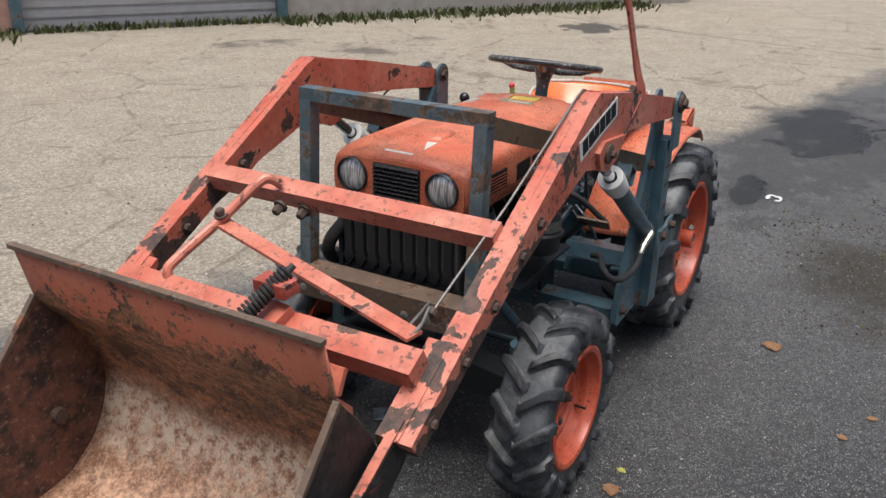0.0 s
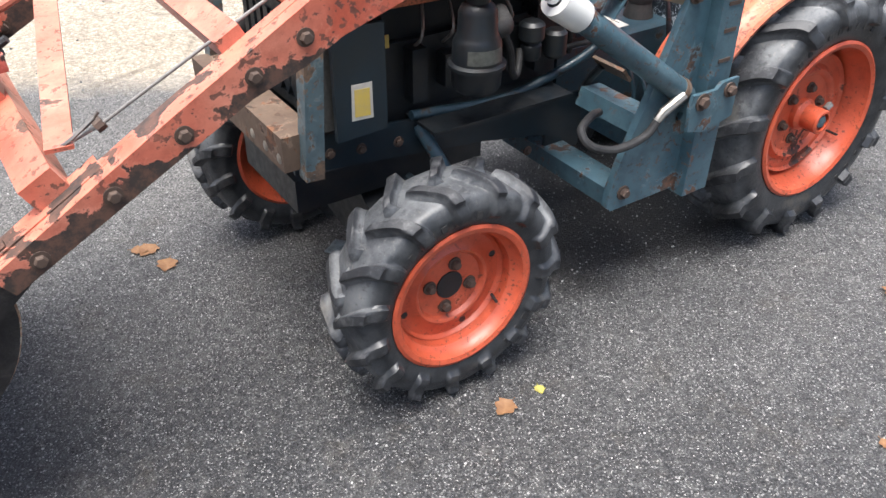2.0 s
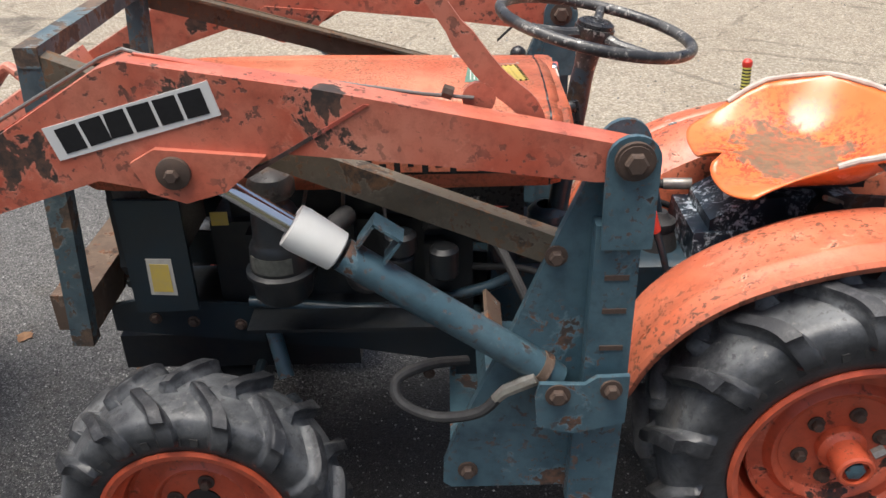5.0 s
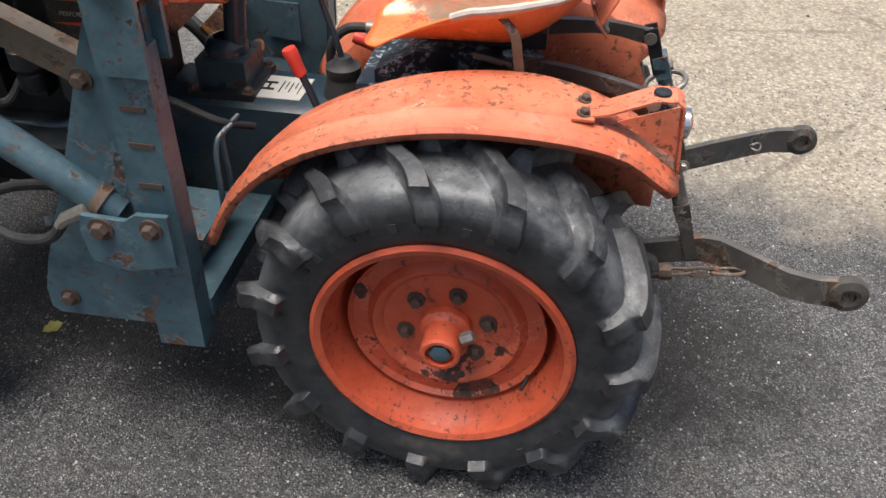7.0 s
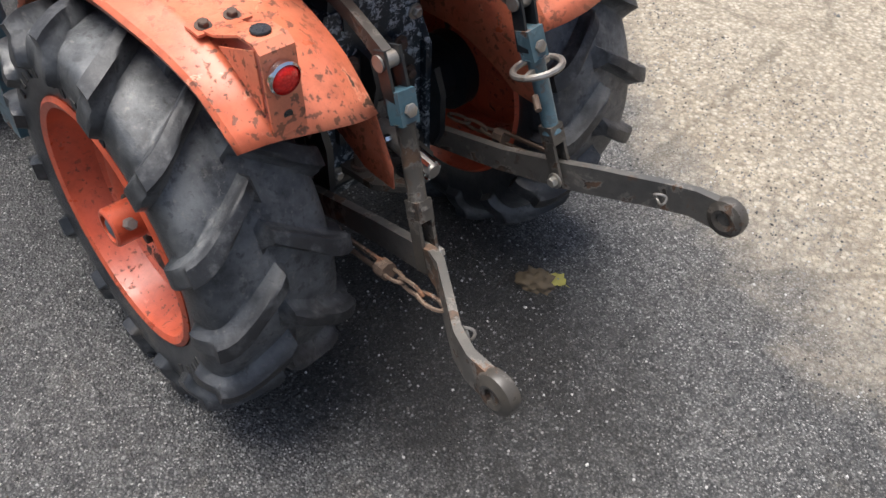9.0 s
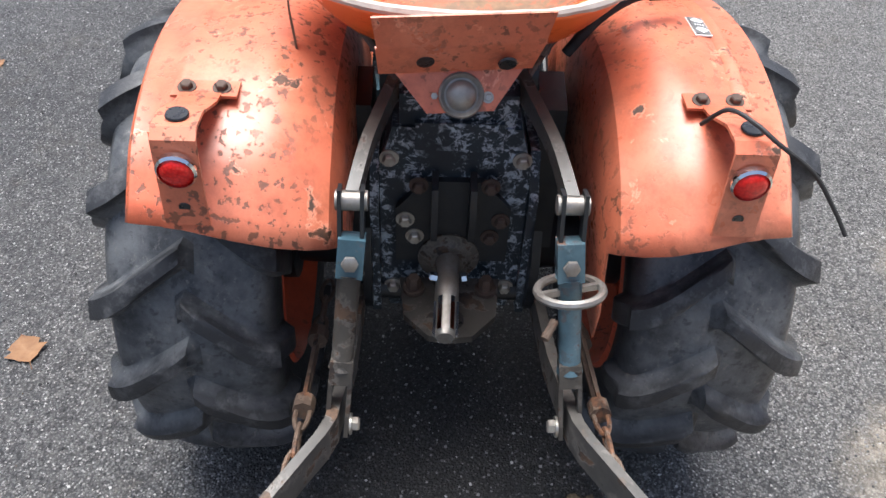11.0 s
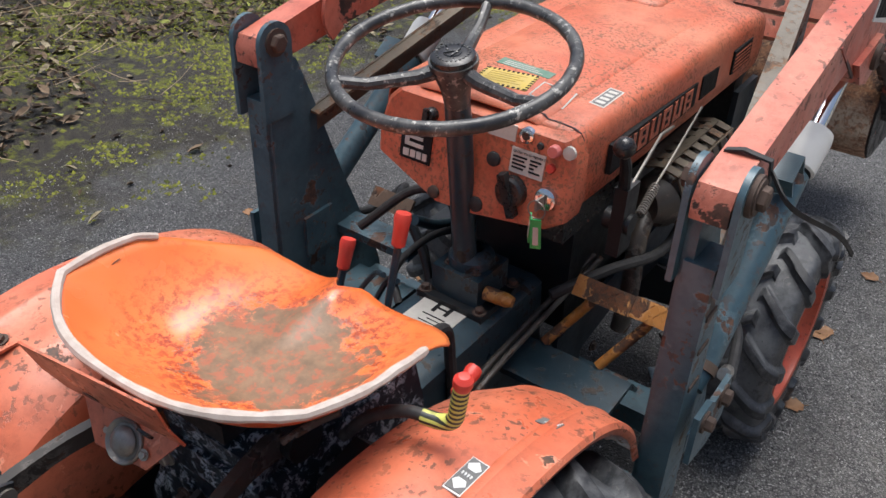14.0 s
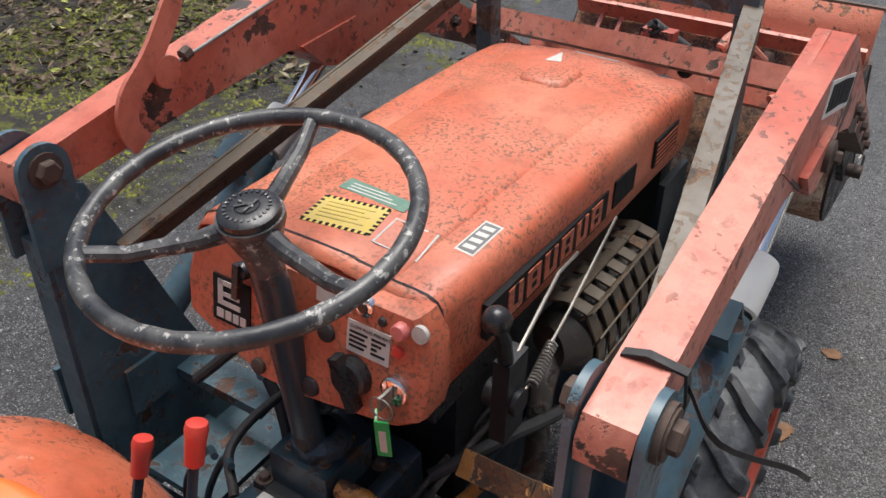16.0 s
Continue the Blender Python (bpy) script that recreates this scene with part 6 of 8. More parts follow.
link = sub("three_point_linkage", "rusty grey three-point linkage with lift rods and lower links")
for s in (1, -1):
    bm = B()
    pts = smooth_path([(-0.04, s * 0.085, 0.725), (-0.12, s * 0.098, 0.738), (-0.23, s * 0.122, 0.735), (-0.318, s * 0.136, 0.715)], 4)
    wid = [0.044, 0.042, 0.04, 0.036, 0.032, 0.03, 0.028, 0.026, 0.026, 0.026, 0.028, 0.03, 0.03]
    loft(bm, [[p + Vector((0, dy, dz * wid[min(i, 12)])) for dy, dz in ((-0.008, -0.5), (0.008, -0.5), (0.008, 0.5), (-0.008, 0.5))] for i, p in enumerate(pts)], True, True)
    part("lift_arm", bm, M_DKSTEEL, link, "curved dark steel lift arm", bevel=0.002)
    bm = B()
    tube(bm, [(-0.03, s * 0.05, 0.725), (-0.03, s * 0.115, 0.725)], 0.032, 20)
    part("rock_shaft", bm, M_DARK, link)
    for dy in (-0.017, 0.011):
        bm = B()
        bar(bm, (-0.318, s * 0.137 + dy + 0.003, 0.735), (-0.350, s * 0.138 + dy + 0.003, 0.640), 0.005, 0.026, (1, 0, 0.3))
        part("clevis_strap", bm, M_DARK, link, bevel=0.001)
    bm = B()
    tube(bm, [(-0.320, s * 0.137 - 0.02, 0.716), (-0.320, s * 0.137 + 0.02, 0.716)], 0.013, 14)
    part("clevis_pin", bm, M_STEEL, link)
    # lift rod
    top, low = Vector((-0.352, s * 0.138, 0.655)), Vector((-0.438, s * 0.160, 0.415))
    d = (low - top).normalized()
    bm = B()
    bar(bm, top - d * 0.025, top + d * 0.028, 0.034, 0.030, (1, 0, 0))
    part("rod_head", bm, M_BLUE, link, bevel=0.004)
    bm = B()
    bolt(bm, top + Vector((-0.016, 0, 0)), (-1, 0, 0.3), 0.011, 0.008, False)
    part("head_bolt", bm, M_STEEL, link)
    bm = B()
    tube(bm, [top + d * 0.025, top + d * 0.03, top + d * 0.155, top + d * 0.165], [0.019, 0.0155, 0.0145, 0.018], 16)
    part("rod_tube", bm, M_DKSTEEL if s > 0 else M_BLUE, link)
    bm = B()
    bar(bm, top + d * 0.150, top + d * 0.185, 0.030, 0.030, (1, 0, 0))
    for dy in (-0.013, 0.013):
        bar(bm, top + d * 0.18 + Vector((0, dy, 0)), low + d * 0.015 + Vector((0, dy, 0)), 0.006, 0.024, (1, 0, 0))
    part("rod_fork", bm, M_DKSTEEL, link, bevel=0.001)
    bm = B()
    bolt(bm, low + Vector((0, s * -0.017, 0)), (0, -s, 0), 0.010, 0.014)
    part("fork_bolt", bm, M_ZINC, link)
    if s < 0:
        bm = B()
        c = top + d * 0.045
        a, b = frame_of(d)
        tube(bm, [c + (a * math.cos(t) + b * math.sin(t)) * 0.042 for t in [2 * math.pi * k / 28 for k in range(29)]], 0.006, 8)
        bar(bm, c - a * 0.042, c + a * 0.042, 0.008, 0.008, d)
        part("adjusting_ring", bm, M_STEEL, link, "round steel adjusting hand ring")
        bm = B()
        tube(bm, [top + d * 0.09 + Vector((0, 0.02, 0)), top + d * 0.10 + Vector((-0.02, 0.035, 0))], 0.006, 8)
        part("lock_nub", bm, M_RUSTY, link)
    # lower link, cranked outwards behind the rod
    sect = [((-0.10, 0.150, 0.325), 0.048), ((-0.30, 0.152, 0.378), 0.050), ((-0.455, 0.165, 0.425), 0.056), ((-0.485, 0.176, 0.430), 0.058), ((-0.60, 0.248, 0.428), 0.056), ((-0.645, 0.265, 0.432), 0.056), ((-0.715, 0.270, 0.436), 0.060)]
    bm = B()
    loft(bm, [[Vector((x, s * y + dy, z + dz * h)) for dy, dz in ((-0.008, -0.5), (0.008, -0.5), (0.008, 0.5), (-0.008, 0.5))] for (x, y, z), h in sect], True, True)
    part("lower_link", bm, M_LINK, link, "cranked flat lower link, grey-brown steel", bevel=0.002)
    bm = B()
    lathe(bm, [(0.013, 0.014), (0.020, 0.016), (0.034, 0.010), (0.036, 0.0), (0.034, -0.010), (0.020, -0.016), (0.013, -0.014)], (-0.705, s * 0.270, 0.436), (0, 1, 0), 28, True)
    part("ball_end", bm, M_DKSTEEL, link, "dark worn ball end")
    bm = B()
    tube(bm, [Vector((-0.60, s * 0.238, 0.432)) + Vector((0.012 * math.cos(t), -s * 0.012 + 0.004 * math.sin(2 * t), 0.009 * math.sin(t))) for t in [2 * math.pi * k / 16 for k in range(17)]], 0.0025, 6)
    part("linch_clip", bm, M_STEEL, link)
    # check chain with turnbuckle
    ch = new("check_chain")
    ch.parent = link
    c0, c1 = Vector((-0.10, s * 0.205, 0.345)), Vector((-0.53, s * 0.215, 0.415))
    for k in range(9):
        f0, f1 = k / 9, (k + 1) / 9
        if k in (3, 4, 5):
            continue
        p, q = c0.lerp(c1, f0), c0.lerp(c1, f1)
        m = (p + q) / 2
        d = (q - p) * 0.62
        u = Vector((0, 0, 1)) if k % 2 else Vector((0, 1, 0))
        bm = B()
        tube(bm, [m + d * math.cos(t) + u * 0.010 * math.sin(t) for t in [2 * math.pi * j / 14 for j in range(15)]], 0.0036, 6)
        part("chain_link", bm, M_RUSTY, ch)
    bm = B()
    p, q = c0.lerp(c1, 0.33), c0.lerp(c1, 0.68)
    for dz in (-0.012, 0.012):
        bar(bm, p + Vector((0, 0, dz)), q + Vector((0, 0, dz)), 0.006, 0.006)
    for e in (p, q):
        lathe(bm, [(0.0, -0.012), (0.016, -0.012), (0.016, 0.012), (0.0, 0.012)], e, c1 - c0, 8)
    part("turnbuckle", bm, M_RUSTY, ch)

# levers and controls by the seat
ctl = sub("control_levers", "control levers with red plastic grips")


def lever(points, r, grip, mat=M_DARK, gr=0.0125, boot=None):
    lv = new("lever")
    lv.parent = ctl
    bm = B()
    tube(bm, points, r, 10, 4)
    part("lever_rod", bm, mat, lv)
    p, q = Vector(points[-1]), Vector(points[-2])
    d = (p - q).normalized()
    bm = B()
    lathe(bm, [(r * 1.1, -grip), (gr * 0.95, -grip + 0.004), (gr * 1.05, -grip * 0.4), (gr * 1.18, -0.010), (gr * 1.02, -0.002), (0.0, 0.0)], p + d * 0.012, d, 20)
    part("grip", bm, M_RED, lv, "red plastic grip")
    if boot:
        bm = B()
        b = Vector(points[0])
        lathe(bm, [(0.046, -0.085), (0.042, -0.06), (0.034, -0.03), (0.036, -0.026), (0.036, -0.008), (0.026, -0.004), (0.020, 0.004), (0.016, 0.012), (0.0, 0.012)], b, (0, 0, 1), 22)
        part("boot", bm, M_BLACK, lv, "black rubber lever boot")
    return lv


lever([(0.285, 0.006, 0.672), (0.296, 0.008, 0.72), (0.334, 0.010, 0.855)], 0.0065, 0.062, M_GEARBLUE, boot=True)
lever([(0.285, 0.135, 0.575), (0.308, 0.138, 0.655), (0.343, 0.141, 0.748)], 0.0075, 0.060, M_GEARBLUE)
lever([(0.10, -0.158, 0.570), (0.19, -0.162, 0.602), (0.298, -0.164, 0.645)], 0.0075, 0.062)
bm = B()
rod_line = [(-0.005, -0.16, 0.745), (0.0, -0.20, 0.800), (0.012, -0.245, 0.828), (0.020, -0.282, 0.833)]
tube(bm, rod_line, 0.0085, 12, 4)
pos = new("position_lever")
pos.parent = ctl
part("lever_rod", bm, M_BLACK, pos)
bm = B()
tube(bm, [(0.017, -0.272, 0.832), (0.022, -0.296, 0.833), (0.025, -0.313, 0.843), (0.025, -0.318, 0.870), (0.025, -0.322, 0.903)], 0.0105, 14, 4)
part("taped_grip", bm, M_TAPE2, pos, "grip wound with yellow and black tape")
bm = B()
lathe(bm, [(0.0105, 0.0), (0.0125, 0.006), (0.012, 0.014), (0.007, 0.020), (0.0, 0.021)], (0.025, -0.322, 0.900), (0, -0.1, 1), 18)
part("end_cap", bm, M_RED, pos, "faded red end cap")
thr = new("throttle_lever")
thr.parent = ctl
bm = B()
tube(bm, [(0.640, -0.235, 0.80), (0.632, -0.238, 0.86), (0.605, -0.245, 0.925), (0.588, -0.246, 0.955)], [0.011, 0.011, 0.010, 0.008], 10)
part("lever_rod", bm, M_DARK, thr)
bm = B()
lathe(bm, [(0.0, -0.019), (0.010, -0.016), (0.018, -0.006), (0.019, 0.002), (0.015, 0.012), (0.006, 0.018), (0.0, 0.019)], (0.583, -0.246, 0.968), (-0.3, 0, 1), 22)
part("ball_knob", bm, M_BLKPAINT, thr, "black ball knob")
bm = B()
box(bm, 0.615, 0.665, -0.252, -0.228, 0.74, 0.875)
tube(bm, [(0.64, -0.26, 0.80), (0.64, -0.21, 0.80)], 0.02, 14)
part("lever_bracket", bm, M_DARK, thr, bevel=0.004)
bm = B()
tube(bm, [(0.64, -0.245, 0.87), (0.80, -0.225, 0.905), (0.90, -0.21, 0.88)], 0.003, 6)
tube(bm, [(0.66, -0.25, 0.79), (0.82, -0.24, 0.835), (1.05, -0.21, 0.87)], 0.0025, 6)
part("throttle_rod", bm, M_STEEL, thr)
bm = B()
tube(bm, [(0.68 + k * 0.0006, -0.255 + 0.008 * math.cos(k * 0.9), 0.80 + 0.008 * math.sin(k * 0.9) + k * 0.0004) for k in range(90)], 0.002, 6)
part("return_spring", bm, M_STEEL, thr)
# hoses and pipes
hyd = sub("hydraulic_pipework", "hydraulic hoses, pipes and fittings")
bm = B()
tube(bm, [(0.195, -0.090, 0.704), (0.258, -0.097, 0.702)], [0.0135, 0.0135], 14)
part("hose_clamp", bm, M_STEEL, hyd, "grey hose ferrule")
for pts, r in (([(0.250, -0.097, 0.702), (0.30, -0.094, 0.698), (0.334, -0.088, 0.665), (0.340, -0.092, 0.60), (0.335, -0.105, 0.52)], 0.0105),
               ([(0.655, 0.475, 0.572), (0.70, 0.475, 0.522), (0.78, 0.46, 0.500), (0.845, 0.44, 0.520), (0.850, 0.41, 0.550), (0.79, 0.38, 0.560), (0.72, 0.33, 0.53)], 0.0105),
               ([(0.655, -0.475, 0.572), (0.70, -0.475, 0.522), (0.78, -0.46, 0.500), (0.845, -0.44, 0.520), (0.85, -0.41, 0.55), (0.79, -0.38, 0.56), (0.72, -0.33, 0.53)], 0.0105),
               ([(0.58, 0.32, 0.60), (0.64, 0.22, 0.70), (0.66, 0.14, 0.69), (0.64, 0.11, 0.60)], 0.010),
               ([(0.62, -0.13, 0.60), (0.72, -0.20, 0.635), (0.85, -0.25, 0.63), (0.92, -0.26, 0.68), (0.90, -0.25, 0.75)], 0.011),
               ([(0.45, 0.11, 0.565), (0.50, 0.16, 0.60), (0.60, 0.15, 0.63), (0.70, 0.12, 0.62)], 0.008),
               ([(0.985, 0.265, 0.775), (0.955, 0.26, 0.72), (0.935, 0.245, 0.655), (0.90, 0.22, 0.635), (0.87, 0.19, 0.68)], 0.009)):
    bm = B()
    tube(bm, pts, r, 10, 6)
    part("hose", bm, M_BLACK, hyd, "black rubber hose")
for s in (1, -1):
    bm = B()
    tube(bm, [(0.60, s * 0.485, 0.605), (0.655, s * 0.478, 0.572), (0.672, s * 0.476, 0.552)], [0.013, 0.012, 0.010], 8)
    part("hose_fitting", bm, M_ZINC, hyd)
bm = B()
tube(bm, [(1.17, 0.17, 0.575), (0.90, 0.175, 0.555), (0.70, 0.185, 0.60), (0.615, 0.20, 0.645)], 0.012, 12, 5)
part("steel_pipe", bm, M_GEARBLUE, hyd, "blue-grey steel pipe")
for y in (-0.112, -0.128):
    bm = B()
    tube(bm, [(0.30, y, 0.40), (0.36, y, 0.50), (0.42, y, 0.535), (0.70, y, 0.56), (0.80, y - 0.02, 0.60)], 0.0065, 8, 5)
    part("steel_pipe", bm, M_DKSTEEL, hyd)
for dy in (0.0, 0.035):
    bm = B()
    tube(bm, [(0.47, 0.13 + dy, 0.60), (0.49, 0.17 + dy, 0.575), (0.475, 0.20 + dy * 1.4, 0.50), (0.47, 0.21 + dy * 1.4, 0.44)], 0.006, 8, 5)
    part("linkage_rod", bm, M_GEARBLUE, hyd)
shift = plate("shift_label", M_LABEL, gear, [(0.368, 0.055, 0.6010), (0.364, -0.040, 0.6010), (0.474, -0.042, 0.6010), (0.476, 0.055, 0.6010)], 0.0012, "worn white gear shift pattern plate")
for x0, x1, y0, y1 in ((0.434, 0.462, -0.014, -0.006), (0.434, 0.462, 0.014, 0.022), (0.446, 0.451, -0.006, 0.014), (0.420, 0.4225, -0.020, 0.030), (0.410, 0.412, -0.018, 0.014), (0.400, 0.402, -0.016, 0.026), (0.390, 0.392, -0.018, 0.008), (0.380, 0.382, -0.014, 0.030)):
    plate("print_mark", M_PRINT, shift, [(x0, y1, 0.6026), (x0, y0, 0.6026), (x1, y0, 0.6026), (x1, y1, 0.6026)], 0.0005)
# foot rests and pedals
steps = sub("footrests", "steel footplates and pedals")
bm = B()
prism(bm, [(0.475, 0.445), (0.475, 0.46), (0.62, 0.465), (0.645, 0.425), (0.635, 0.42), (0.61, 0.452), (0.49, 0.447)], 0.20, 0.36)
part("footplate", bm, M_BLUE, steps, "worn blue footplate", bevel=0.002)
bm = B()
prism(bm, [(0.62, 0.525), (0.62, 0.545), (0.685, 0.550), (0.70, 0.505), (0.692, 0.50), (0.675, 0.535)], 0.22, 0.44)
part("step_plate", bm, M_BLUE, steps, "worn blue step plate with rust", bevel=0.002)
bm = B()
prism(bm, [(0.490, 0.480), (0.490, 0.493), (0.600, 0.497), (0.640, 0.455), (0.632, 0.450), (0.594, 0.487)], -0.330, -0.075)
part("footplate", bm, M_GEARBLUE, steps, "worn dark blue footplate", bevel=0.002)
for k, (ya, yb, dx) in enumerate(((-0.135, -0.252, 0.0), (-0.254, -0.370, 0.012))):
    pd = new("pedal")
    pd.parent = steps
    bm = B()
    m = Matrix.Translation((0.655 + dx * 0.3, (ya + yb) / 2 - 0.03, 0.622)) @ Euler((radians(3), radians(-52), 0)).to_matrix().to_4x4()
    w = abs(ya - yb) / 2
    box(bm, -0.021, 0.021, -w, w, -0.004, 0.004, m)
    part("pad", bm, M_PEDAL, pd, "rusty chequered pedal pad with yellow paint", bevel=0.0015)
    bm = B()
    for i in range(9):
        for j in range(3):
            a = 0.7 if (i + j) % 2 else -0.7
            mm = m @ Matrix.Translation((-0.014 + 0.014 * j, -w + 0.008 + i * (2 * w - 0.016) / 8, 0.004)) @ Matrix.Rotation(a, 4, "Z")
            box(bm, -0.006, 0.006, -0.0015, 0.0015, 0, 0.0015, mm)
    tagged(part("tread_pattern", bm, M_PEDAL, pd), kind="stuff")
    bm = B()
    yc = (ya + yb) / 2
    tube(bm, [(0.668, yc - 0.010, 0.612), (0.660, yc - 0.002, 0.586), (0.632, yc + 0.030, 0.536), (0.604, yc + 0.056, 0.496)], 0.0105, 12, 4)
    part("pedal_arm", bm, M_PEDAL, pd, "yellow painted pedal arm")
pd = new("pedal")
pd.parent = steps
bm = B()
m = Matrix.Translation((0.668, 0.305, 0.625)) @ Euler((0, radians(-50), 0)).to_matrix().to_4x4()
box(bm, -0.022, 0.022, -0.055, 0.055, -0.004, 0.004, m)
part("pad", bm, M_RUSTY, pd, "rusty chequered clutch pedal pad", bevel=0.0015)
bm = B()
tube(bm, [(0.668, 0.27, 0.62), (0.65, 0.20, 0.54), (0.60, 0.13, 0.44)], 0.011, 10, 4)
part("pedal_arm", bm, M_DARK, pd)

# chassis and cross channel that carry the posts
bm = B()
box(bm, 0.675, 0.755, -0.436, 0.436, 0.315, 0.365)
part("cross_channel", bm, M_BLUE, loader, "blue steel cross channel under the tractor", bevel=0.004)
bm = B()
box(bm, 0.44, 0.50, -0.436, 0.436, 0.345, 0.385)
part("cross_channel", bm, M_BLUE, loader, bevel=0.004)
chassis = sub("chassis", "dark blue chassis rails and front axle")
for s in (1, -1):
    bm = B()
    prism(bm, [(0.74, 0.31), (0.74, 0.40), (0.95, 0.44), (1.47, 0.50), (1.47, 0.565), (1.38, 0.58), (0.62, 0.50), (0.62, 0.34)], s * 0.148, s * 0.158)
    part("side_rail", bm, M_DBLUE, chassis, bevel=0.002)
    for x, z in ((1.38, 0.53), (1.30, 0.52), (1.2, 0.51), (0.80, 0.37)):
        bm = B()
        bolt(bm, (x, s * 0.158, z), (0, s, 0), 0.009, 0.010)
        part("bolt", bm, M_RUSTBOLT, chassis)
bm = B()
box(bm, 0.95, 1.47, -0.15, 0.15, 0.395, 0.48)
part("belly_casting", bm, M_DARK, chassis, bevel=0.01)
bm = B()
prism(bm, [(-0.34, 0.27), (-0.34, 0.33), (-0.14, 0.36), (-0.09, 0.40), (0.09, 0.40), (0.14, 0.36), (0.34, 0.33), (0.34, 0.27), (0.12, 0.25), (0.0, 0.22), (-0.12, 0.25)], 1.20, 1.29, "x")
part("front_axle", bm, M_DARK, chassis, "dark cast front axle", bevel=0.008)
for s in (1, -1):
    bm = B()
    lathe(bm, [(0.06, 0.29), (0.075, 0.30), (0.075, 0.36), (0.06, 0.38), (0.05, 0.425)], (1.245, 0, 0.288), (0, s, 0), 24)
    part("wheel_hub_case", bm, M_DARK, chassis)
    bm = B()
    tube(bm, [(1.245, s * 0.325, 0.25), (1.25, s * 0.318, 0.44)], [0.04, 0.032], 16)
    part("king_pin_case", bm, M_BLUE, chassis)
    bm = B()
    tube(bm, [(1.17, s * 0.30, 0.40), (1.17, s * 0.12, 0.40)], 0.012, 10)
    part("tie_rod", bm, M_DBLUE, chassis)
bm = B()
tube(bm, [(1.14, 0.15, 0.535), (1.10, 0.23, 0.42)], 0.017, 12)
part("drag_arm", bm, M_BLUE, chassis)
bm = B()
box(bm, 0.75, 1.16, 0.10, 0.26, 0.555, 0.563)
part("filter_tray", bm, M_DARK, chassis, bevel=0.001)

engine = sub("engine", "dark oily engine with radiator, air cleaner and exhaust")
bm = B()
box(bm, 0.70, 1.24, -0.125, 0.125, 0.46, 0.74)
part("block", bm, M_DARK, engine, bevel=0.012)
bm = B()
box(bm, 0.74, 1.20, -0.10, 0.10, 0.74, 0.83)
part("cylinder_head", bm, M_DARK, engine, bevel=0.012)
for k in range(5):
    bm = B()
    box(bm, 0.76 + k * 0.09, 0.80 + k * 0.09, 0.12, 0.165, 0.60 + 0.02 * (k % 2), 0.70 + 0.03 * (k % 3))
    part("block_boss", bm, M_DARK, engine, bevel=0.008)
    bm = B()
    tube(bm, [(0.80 + k * 0.085, 0.13, 0.72), (0.79 + k * 0.085, 0.16, 0.76), (0.82 + k * 0.07, 0.11, 0.83)], 0.004, 6, 4)
    part("injector_pipe", bm, M_STEEL, engine)
bm = B()
box(bm, 1.345, 1.40, -0.185, 0.185, 0.60, 0.85)
part("radiator_core", bm, M_MESH, engine, "grey mesh radiator", bevel=0.004)
bm = B()
box(bm, 1.40, 1.412, -0.185, 0.185, 0.625, 0.64)
box(bm, 1.40, 1.412, -0.185, 0.185, 0.82, 0.85)
part("radiator_frame", bm, M_DARK, engine, bevel=0.002)
for k in range(9):
    bm = B()
    y = -0.164 + k * 0.041
    prism(bm, [(y - 0.019, 0.672), (y, 0.642), (y + 0.019, 0.672), (y + 0.012, 0.690), (y + 0.012, 0.822), (y - 0.012, 0.822), (y - 0.012, 0.690)], 1.401, 1.418, "x")
    part("radiator_bar", bm, M_DARK, engine)
bm = B()
tube(bm, [(1.38, -0.20, 0.76), (1.40, -0.24, 0.70), (1.38, -0.26, 0.64), (1.30, -0.25, 0.60)], 0.02, 12, 5)
part("radiator_hose", bm, M_BLACK, engine)
for s in (1, -1):
    bm = B()
    prism(bm, [(1.262, 0.59), (1.388, 0.585), (1.388, 0.838), (1.262, 0.835)], s * 0.208, s * 0.221)
    part("side_cover", bm, M_DBLUE, engine, "dark blue sheet side cover", bevel=0.003)
bm = B()
prism(bm, [(1.298, 0.626), (1.351, 0.629), (1.348, 0.712), (1.298, 0.710)], 0.220, 0.2222)
part("yellow_label", bm, M_LABEL, engine, "yellow caution label on white paper")
bm = B()
prism(bm, [(1.305, 0.634), (1.344, 0.637), (1.342, 0.700), (1.305, 0.698)], 0.222, 0.2234)
part("label_print", bm, M_YELLOW, engine)
bm = B()
prism(bm, [(1.20, 0.735), (1.235, 0.735), (1.235, 0.765), (1.20, 0.765)], 0.127, 0.130)
part("yellow_tag", bm, M_YELLOW, engine)
# air cleaner
ac = new("air_cleaner")
ac.parent = engine
tagged(ac, "dark oil bath air cleaner with brown mushroom cap")
C = (1.067, 0.285, 0.0)
lift = lambda z: 0.660 + (z - 0.57) * 0.872
for nm, prof, m in (("bowl", [(0.0, 0.570), (0.046, 0.572), (0.054, 0.585), (0.056, 0.635), (0.0, 0.635)], M_DARK), ("body", [(0.056, 0.632), (0.064, 0.636), (0.064, 0.645), (0.055, 0.65), (0.053, 0.70), (0.048, 0.712), (0.044, 0.72), (0.042, 0.775), (0.036, 0.79), (0.026, 0.80), (0.026, 0.82)], M_DARK), ("cap", [(0.024, 0.815), (0.038, 0.818), (0.042, 0.826), (0.042, 0.845), (0.036, 0.862), (0.02, 0.872), (0.0, 0.874)], M_DKSTEEL)):
    bm = B()
    lathe(bm, [(r * 1.03, lift(z)) for r, z in prof], C, (0, 0, 1), 32)
    part(nm, bm, m, ac)
bm = B()
lathe(bm, [(0.0562, 0.736), (0.0570, 0.736), (0.0565, 0.768), (0.0557, 0.768)], C, (0, 0, 1), 32)
